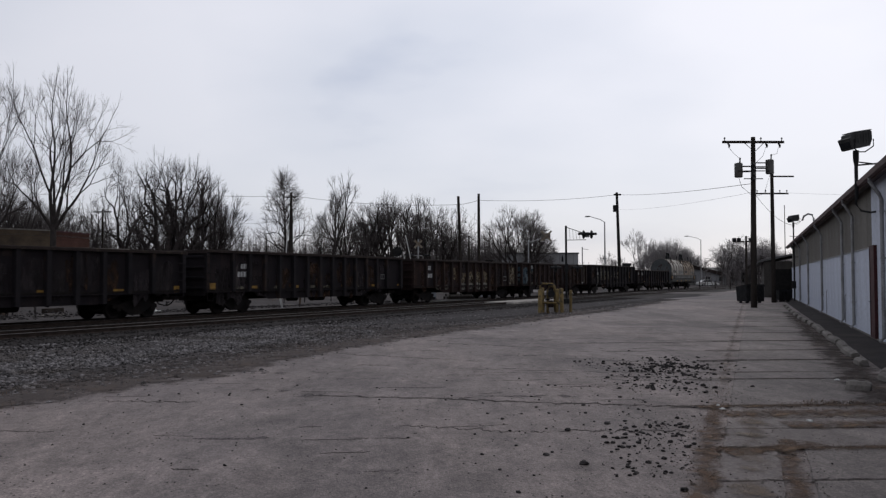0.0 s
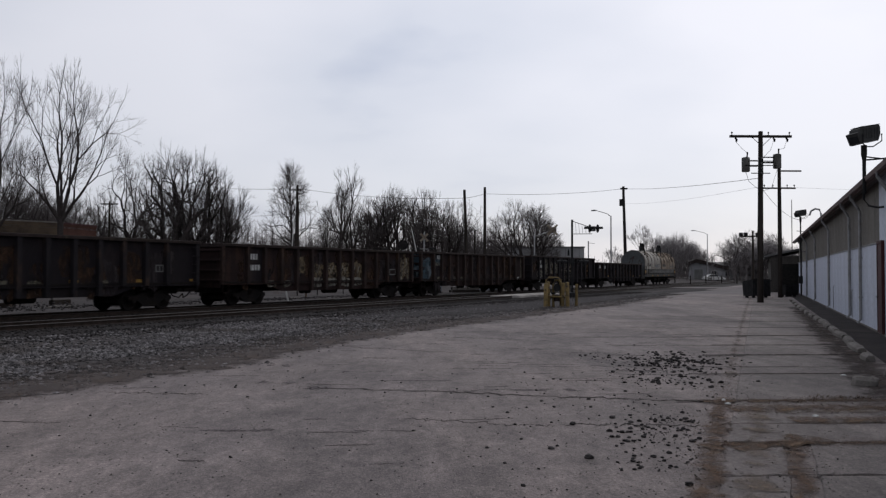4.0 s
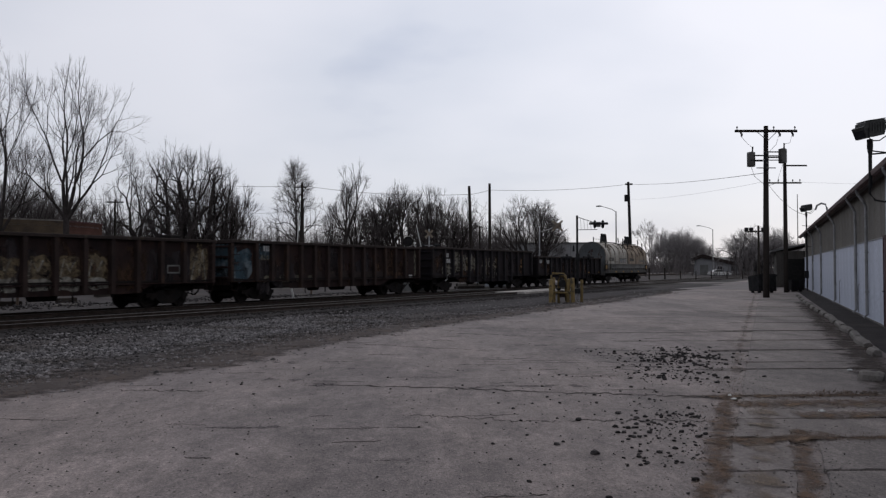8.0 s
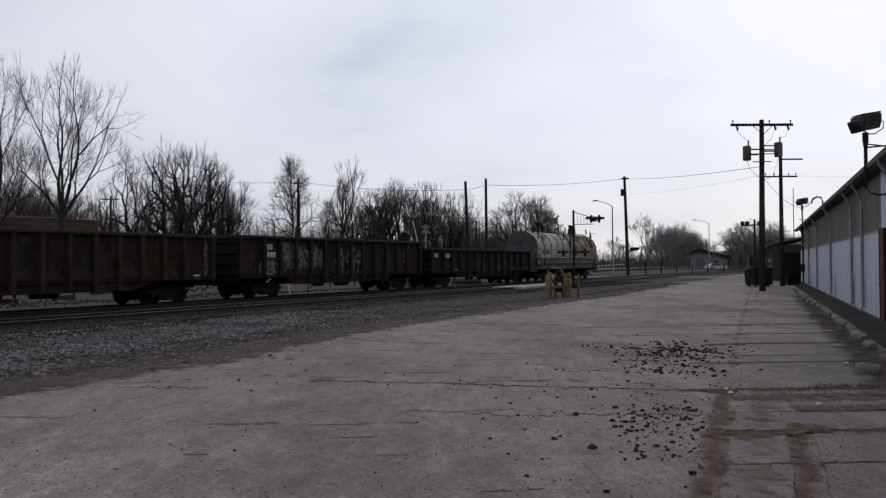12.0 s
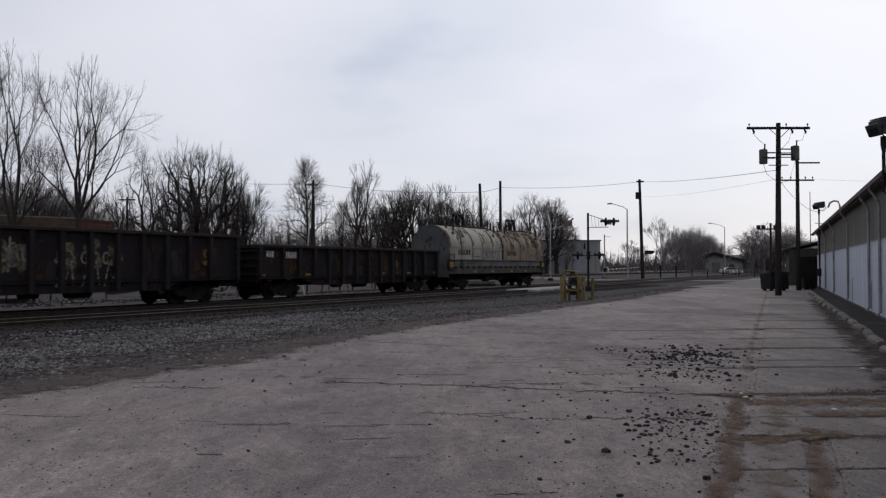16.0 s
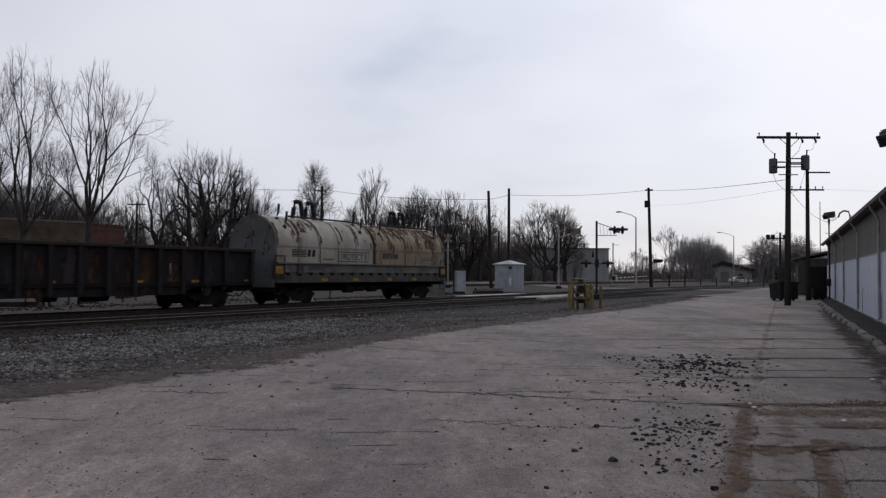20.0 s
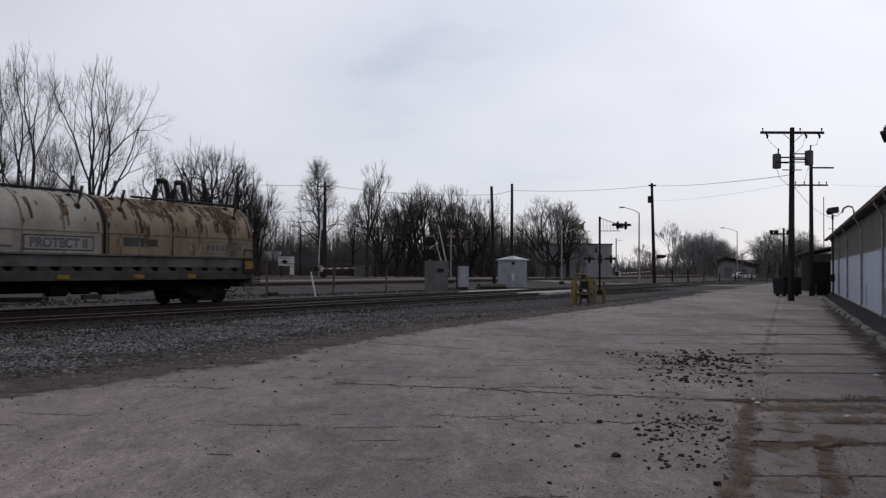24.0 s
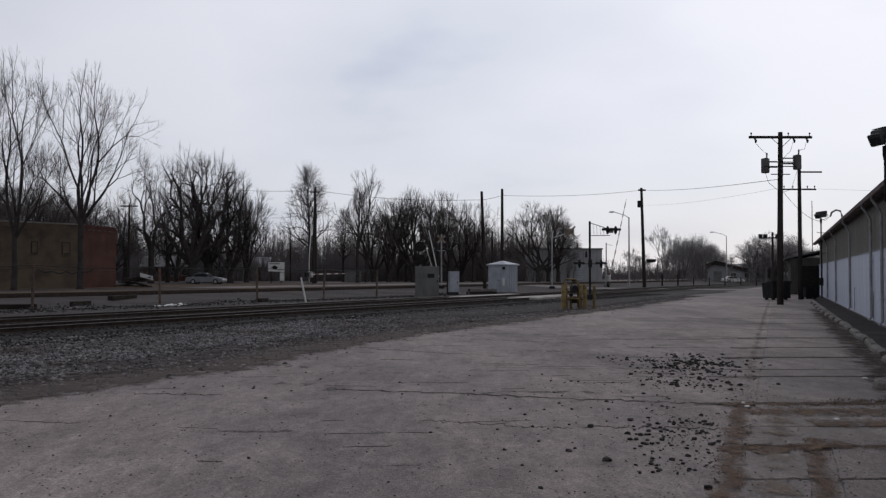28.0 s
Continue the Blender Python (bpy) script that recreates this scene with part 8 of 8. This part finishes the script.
def cinder_patch():
    g = Geo()
    rows = []
    for k in range(30):
        s = 24 + k * 2.2
        w0 = 8.2 + 0.7 * noise.noise((s * 0.3, 2.2, 0))
        w1 = 12.6 + 1.2 * noise.noise((s * 0.22, 8.2, 0)) - max(0, s - 40) * 0.03
        q = min(1, k / 4)
        rows.append([(*at(s, w0 + (w1 - w0) * (0.5 + q * (j / 4 - 0.5))), 0.004) for j in range(5)])
    g.strip(rows)
    tagged(part("cinder_path", g, M_CINDER), "dark packed cinder path beside the gravel", "path", kind="structure")


M_CINDER = mat("dark_cinder", (0.034, 0.03, 0.0305), (0.021, 0.0185, 0.019), 0.8, 25, 0.95, bump=0.5, spec=0.1)
cinder_patch()


def cinder_spread():
    """Dark cinders trodden thin over the yard's far corner."""
    t = thing("cinder_spread", "dark cinders trodden thin over the yard by the guard posts", "cinders", kind="structure")
    for p, q, half in (((14.2, 59.5), (27.0, 78.0), 2.2), ((1.5, 33.0), (9.5, 45.0), 2.4), ((9.0, 45.0), (16.0, 60.0), 2.6)):
        L = math.hypot(q[0] - p[0], q[1] - p[1])
        g = Geo().strip([[(L * k / 8, half * j, 0) for j in (-1, 0, 1)] for k in range(9)])
        part("cinder_patch", g, M_CINDERSOFT, t, m=pose(p[0], p[1], 0.010, 0, 0, math.degrees(math.atan2(q[1] - p[1], q[0] - p[0]))))


M_CINDERSOFT = mat("trodden_cinders", (0.04, 0.035, 0.034), (0.026, 0.023, 0.0225), 0.8, 25, 0.95, bump=0.5, spec=0.1)
soft_edges(M_CINDERSOFT, 0.9, 0.42)
cinder_spread()


def weeds():
    rnd = random.Random(31)
    v, f = [], []
    def tuft(x, y, n, h, w):
        for _ in range(n):
            a, l = rnd.uniform(0, 6.28), rnd.uniform(0.1, 1.0)
            bx, by = x + rnd.gauss(0, w), y + rnd.gauss(0, w)
            hh = h * rnd.uniform(0.4, 1.2)
            tx, ty = bx + math.cos(a) * hh * l, by + math.sin(a) * hh * l
            k = len(v)
            px, py = -math.sin(a) * 0.0028, math.cos(a) * 0.0028
            v.extend([(bx - px, by - py, 0.01), (bx + px, by + py, 0.01), ((bx + tx) / 2 + px, (by + ty) / 2 + py, hh * 0.65), ((bx + tx) / 2 - px, (by + ty) / 2 - py, hh * 0.65), (tx, ty, hh)])
            f.extend([(k, k + 1, k + 2, k + 3), (k + 3, k + 2, k + 4)])
    for _ in range(420):
        a = rnd.uniform(3, 40) if rnd.random() < 0.5 else rnd.uniform(3, 13)
        x, y = wall_pt(a, 3.7 + rnd.gauss(0, 0.12))
        tuft(x, y, 12, 0.018, 0.12)
    for k in range(120):
        if k % 4 == 0:
            cb = rnd.choice((rnd.uniform(0.2, 3.5), rnd.uniform(1.3, 2.5), rnd.uniform(2.3, 3.2)))
            ca = joint_a(10.62, cb) + rnd.gauss(0, 0.12)
            ch = rnd.uniform(0.02, 0.065)
        x, y = wall_pt(ca + rnd.gauss(0, 0.07), cb + rnd.gauss(0, 0.12))
        tuft(x, y, 22, ch, 0.07)
    for k in range(60):
        b = rnd.uniform(1.4, 3.6)
        x, y = wall_pt(joint_a(13.8, b) + rnd.gauss(0, 0.06), b)
        tuft(x, y, 8, 0.02, 0.09)
    for _ in range(120):
        x, y = wall_pt(rnd.uniform(3, 8.3), 2.9 + rnd.gauss(0, 0.1))
        tuft(x, y, 10, 0.02, 0.08)
    for _ in range(110):
        b = rnd.uniform(0.3, 3.0)
        x, y = wall_pt(joint_a(7.6, b) + rnd.gauss(0, 0.1), b)
        tuft(x, y, 14, 0.03, 0.1)
    for a in JOINTS[4:]:
        for _ in range(16):
            b = rnd.uniform(1.2, 3.7)
            x, y = wall_pt(joint_a(a, b) + rnd.gauss(0, 0.05), b)
            tuft(x, y, 8, 0.035, 0.06)
    for _ in range(260):
        s = rnd.uniform(-2, 60)
        x, y = at(s, edge_lat(s) + 0.2 + rnd.gauss(0, 0.5))
        tuft(x, y, 9, 0.05, 0.12)
    for _ in range(500):
        s = rnd.uniform(15, 120)
        x, y = at(s, rnd.uniform(-30, -9))
        gz = ground_z(x, y)
        k0 = len(v)
        tuft(x, y, 10, 0.2, 0.3)
        for i in range(k0, len(v)):
            v[i] = (v[i][0], v[i][1], v[i][2] + gz)
    me = bpy.data.meshes.new("dry_weeds")
    me.from_pydata(v, [], f)
    me.materials.append(M_GRASS)
    tagged(new("dry_weeds", me), "dry brown weeds in the joints and along the gravel", "weeds", kind="stuff")


weeds()


def litter():
    rnd = random.Random(9)
    for x, y, s in ((4.6, 9.95, 0.035), (6.9, 13.9, 0.04), (3.9, 10.9, 0.035), (3.95, 11.2, 0.025)):
        t = thing("litter_scrap", "crumpled white scrap of paper on the ground", "litter", pose(x, y, 0.022, 0, 0, rnd.uniform(0, 360)), group="litter")
        rr = [[(s * 1.2 * math.cos(k * 1.05) * q * rnd.uniform(0.8, 1.2), s * math.sin(k * 1.05) * q * rnd.uniform(0.8, 1.2), z + rnd.uniform(0, 0.01)) for k in range(6)] for z, q in ((0, 1.0), (0.015, 0.9), (0.025, 0.4))]
        part("paper", Geo().rings(rr), M_WHITE, t)
    # pale rubbish and snow-white rubble heaps beyond the tracks
    for s, lat, r in ((31.5, -6.4, 0.52), (26.5, -7.2, 0.4), (44.0, -7.0, 0.25), (20.5, -7.4, 0.4)):
        x, y = at(s, lat)
        v, f = stone_mesh([(rnd.gauss(0, r), rnd.gauss(0, r * 0.3), rnd.uniform(0, 0.06)) for _ in range(40)], rnd, 0.05, 0.14, 0.5)
        me = bpy.data.meshes.new("rubble_heap")
        me.from_pydata(v, [], f)
        me.materials.append(M_WHITE if r > 0.5 else M_CONCRETE)
        heap = new("rubble_heap", me)
        heap.matrix_basis = pose(x, y, 0, 0, 0, 59.4)
        tagged(heap, "small heap of pale rubble beyond the tracks", "rubble heap", group="rubble heaps", kind="stuff")
    for s, lat, L in ((24.5, -9.5, 2.2), (29.0, -10.5, 1.5), (39.0, -6.8, 0.8), (34.5, -14.0, 3.5)):
        x, y = at(s, lat)
        t = thing("scrap_timber", "dark discarded timber lying on the ground", "timber", pose(x, y, ground_z(x, y), 0, 0, rnd.uniform(20, 90)), group="scrap timber")
        part("beam", Geo().bbox(-L / 2, L / 2, -0.15, 0.15, 0, 0.24, 0.02), M_TIE, t)


litter()


def grit():
    """Pale chips and small stones caught in the dirt of the seams."""
    rnd = random.Random(91)
    pts = []
    for _ in range(260):
        a = rnd.uniform(4, 13)
        pts.append((*wall_pt(a, 3.7 + rnd.gauss(0, 0.3)), 0.024))
    for _ in range(240):
        pts.append((*wall_pt(rnd.uniform(8.2, 11.6), rnd.uniform(0.3, 3.6)), 0.024))
    for _ in range(260):
        pts.append((*wall_pt(rnd.uniform(9.8, 11.6), rnd.uniform(1.0, 3.9)), 0.026))
    for _ in range(240):
        pts.append((*wall_pt(rnd.uniform(4, 8.4), 2.9 + rnd.gauss(0, 0.2)), 0.024))
    for _ in range(2600):
        y = 5.5 + 22 * rnd.random() ** 1.6
        pts.append((rnd.uniform(-0.55, 0.28) * y, y, 0.005))
    v, f = stone_mesh(pts, rnd, 0.005, 0.014)
    me = bpy.data.meshes.new("grit")
    me.from_pydata(v, [], f)
    me.materials.append(M_GRIT)
    tagged(new("grit", me), "pale chips and small stones strewn over the yard", "grit", kind="stuff")


M_GRIT = mat("pale_chips", (0.15, 0.135, 0.125), (0.05, 0.044, 0.041), 8, 40, 0.9, bump=0.2, island=0.9)
grit()


def windrow():
    """Low dark heaps of cinders and debris along the fence beyond the tracks."""
    rnd = random.Random(23)
    pts = []
    for _ in range(2600):
        s = rnd.uniform(8, 62)
        lat = -6.9 + rnd.gauss(0, 0.9)
        heap = max(0.0, noise.noise((s * 0.22, 4.4, 0)) + 0.15)
        pts.append((*at(s, lat), rnd.random() * 0.55 * heap * math.exp(-((lat + 6.9) / 0.8) ** 2)))
    v, f = stone_mesh(pts, rnd, 0.025, 0.08, 0.8)
    me = bpy.data.meshes.new("debris")
    me.from_pydata(v, [], f)
    me.materials.append(M_RUBBLE)
    tagged(new("debris", me), "low dark heaps of cinders and debris along the fence", "debris", kind="stuff")
    x, y = bearing(-0.362, 79)
    t = thing("scrap_pile", "pile of broken boards and pale sheets beside the brick building", "scrap pile", pose(x, y, ground_z(x, y), 0, 0, 20))
    for k in range(14):
        L = rnd.uniform(1.2, 3.0)
        z = 0.1 + 0.06 * k
        part("board", Geo().box(-L / 2, L / 2, -0.12, 0.12, 0, 0.07), M_TIE if k % 3 else M_POLE, t, m=pose(rnd.uniform(-1.4, 1.4) * (1 - k / 20), rnd.uniform(-0.5, 0.5), z, rnd.uniform(-20, 20), rnd.uniform(-18, 18), rnd.uniform(-50, 50)))
    part("pale_sheet", Geo().box(-0.6, 0.6, -0.5, 0.5, 0, 0.04), M_CABINET, t, m=pose(0.9, -0.2, 1.0, 24, 16, 10))


windrow()


def third_track():
    t = thing("track_siding", "old siding track on the far ground beyond the fence", "railway track", kind="structure")
    ss = list(range(-40, 190, 8))
    for lat in (-17.3, -18.75):
        g = Geo()
        rows = []
        for s in ss:
            x, y = at(s, lat)
            z = ground_z(x, y)
            nx, ny = NX * 0.05, NY * 0.05
            rows.append([(x - nx, y - ny, z - 0.02), (x - nx, y - ny, z + 0.14), (x + nx, y + ny, z + 0.14), (x + nx, y + ny, z - 0.02)])
        g.rings(rows)
        part("rail", g, M_RAIL, t)


third_track()


# ---- woods ----
def far_woods():
    rnd = random.Random(63)
    g = Geo()
    for _ in range(6000):
        tan = rnd.uniform(-0.62, 0.16) if rnd.random() < 0.86 else rnd.uniform(0.1, 0.62)
        y = rnd.uniform(165, 260)
        x = tan * y
        h = rnd.uniform(4.5, 11.0) * (1.0 + 0.35 * noise.noise((tan * 9, 0, 0))) * (0.5 if tan > 0.16 else 1.0)
        z = ground_z(x, y)
        r = rnd.uniform(0.04, 0.12)
        top = Vector((x + rnd.uniform(-0.8, 0.8), y, z + h))
        b = Vector((x, y, z - 0.1))
        g.tube([b, b.lerp(top, 0.5) + Vector((rnd.uniform(-0.3, 0.3), 0, 0)), top], [r, r * 0.7, 0.02], 3, False)
        for k in range(6):
            u = rnd.uniform(0.3, 0.95)
            q = b.lerp(top, u)
            l = h * rnd.uniform(0.12, 0.3)
            a = rnd.uniform(0, 6.28)
            e = q + Vector((math.cos(a) * l * 0.8, math.sin(a) * l * 0.8, l * rnd.uniform(0.3, 0.9)))
            g.tube([q, e], [r * 0.4, 0.015], 3, False)
            if rnd.random() < 0.8:
                e2 = q.lerp(e, rnd.uniform(0.4, 0.9))
                g.tube([e2, e2 + Vector((rnd.uniform(-0.6, 0.6), rnd.uniform(-0.6, 0.6), rnd.uniform(0.1, 0.9)))], [0.022, 0.012], 3, False)
    # dense scrub at the foot of the trees
    for k in range(8200):
        tan = rnd.uniform(-0.62, 0.17) if k < 7000 else rnd.uniform(0.16, 0.47)
        y = rnd.uniform(150, 205) if k < 7000 else rnd.uniform(245, 290)
        x = tan * y
        z = ground_z(x, y)
        h = rnd.uniform(3.0, 7.0) * (1.0 + 0.4 * noise.noise((tan * 14, 3.0, 0))) * (0.6 if tan > 0.16 else 1.0)
        b = Vector((x, y, z - 0.1))
        for j in range(4):
            e = b + Vector((rnd.uniform(-0.9, 0.9), rnd.uniform(-0.9, 0.9), h * rnd.uniform(0.5, 1.0)))
            g.tube([b, e], [0.05, 0.02], 3, False)
            e2 = b.lerp(e, rnd.uniform(0.3, 0.8))
            g.tube([e2, e2 + Vector((rnd.uniform(-0.7, 0.7), 0, rnd.uniform(0.2, 0.8)))], [0.03, 0.015], 3, False)
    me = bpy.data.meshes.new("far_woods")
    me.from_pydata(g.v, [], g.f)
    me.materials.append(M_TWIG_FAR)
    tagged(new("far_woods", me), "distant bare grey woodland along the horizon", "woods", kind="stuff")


far_woods()

make_track("track_near", 4.5, "railway track on dark ballast with worn shiny rails")
make_track("track_far", 0.0, "railway track carrying the train on dark ballast")


# ---- what moves ----
SPEED = 4.468


def motions():
    for car in CARS:
        s0 = car["s0"]
        rows = []
        for k in range(29):
            s = s0 + SPEED * (14 - k)
            a, b = rail_at(s + 2.4, 0), rail_at(s + car["length"] - 2.4, 0)
            rz = math.degrees(math.atan2(b[1] - a[1], b[0] - a[0]))
            c, sn = math.cos(radians(rz)), math.sin(radians(rz))
            rows.append((k, pose(a[0] - 2.4 * c, a[1] - 2.4 * sn, RAILZ, 0, 0, rz)))
        walk(car, rows)
    lift = [(0, 1), (25.0, 1), (25.5, 12), (26.0, 23), (26.4, 31), (26.8, 37), (27.2, 42), (27.6, 52), (28.0, 58)]
    walk(GATE_ARM, [(t, pose(0, 0, 1.25, 0, -e, 0)) for t, e in lift])
    step = 4.0 / 30
    for w, a in ROLLING:
        rows = []
        for k in range(211):
            tt = min(k * step, 28.0)
            rows.append((tt, pose(a, 0, WHEEL_R, 0, -math.degrees(SPEED * tt / WHEEL_R) % 360, 0)))
        walk(w, rows)


motions()
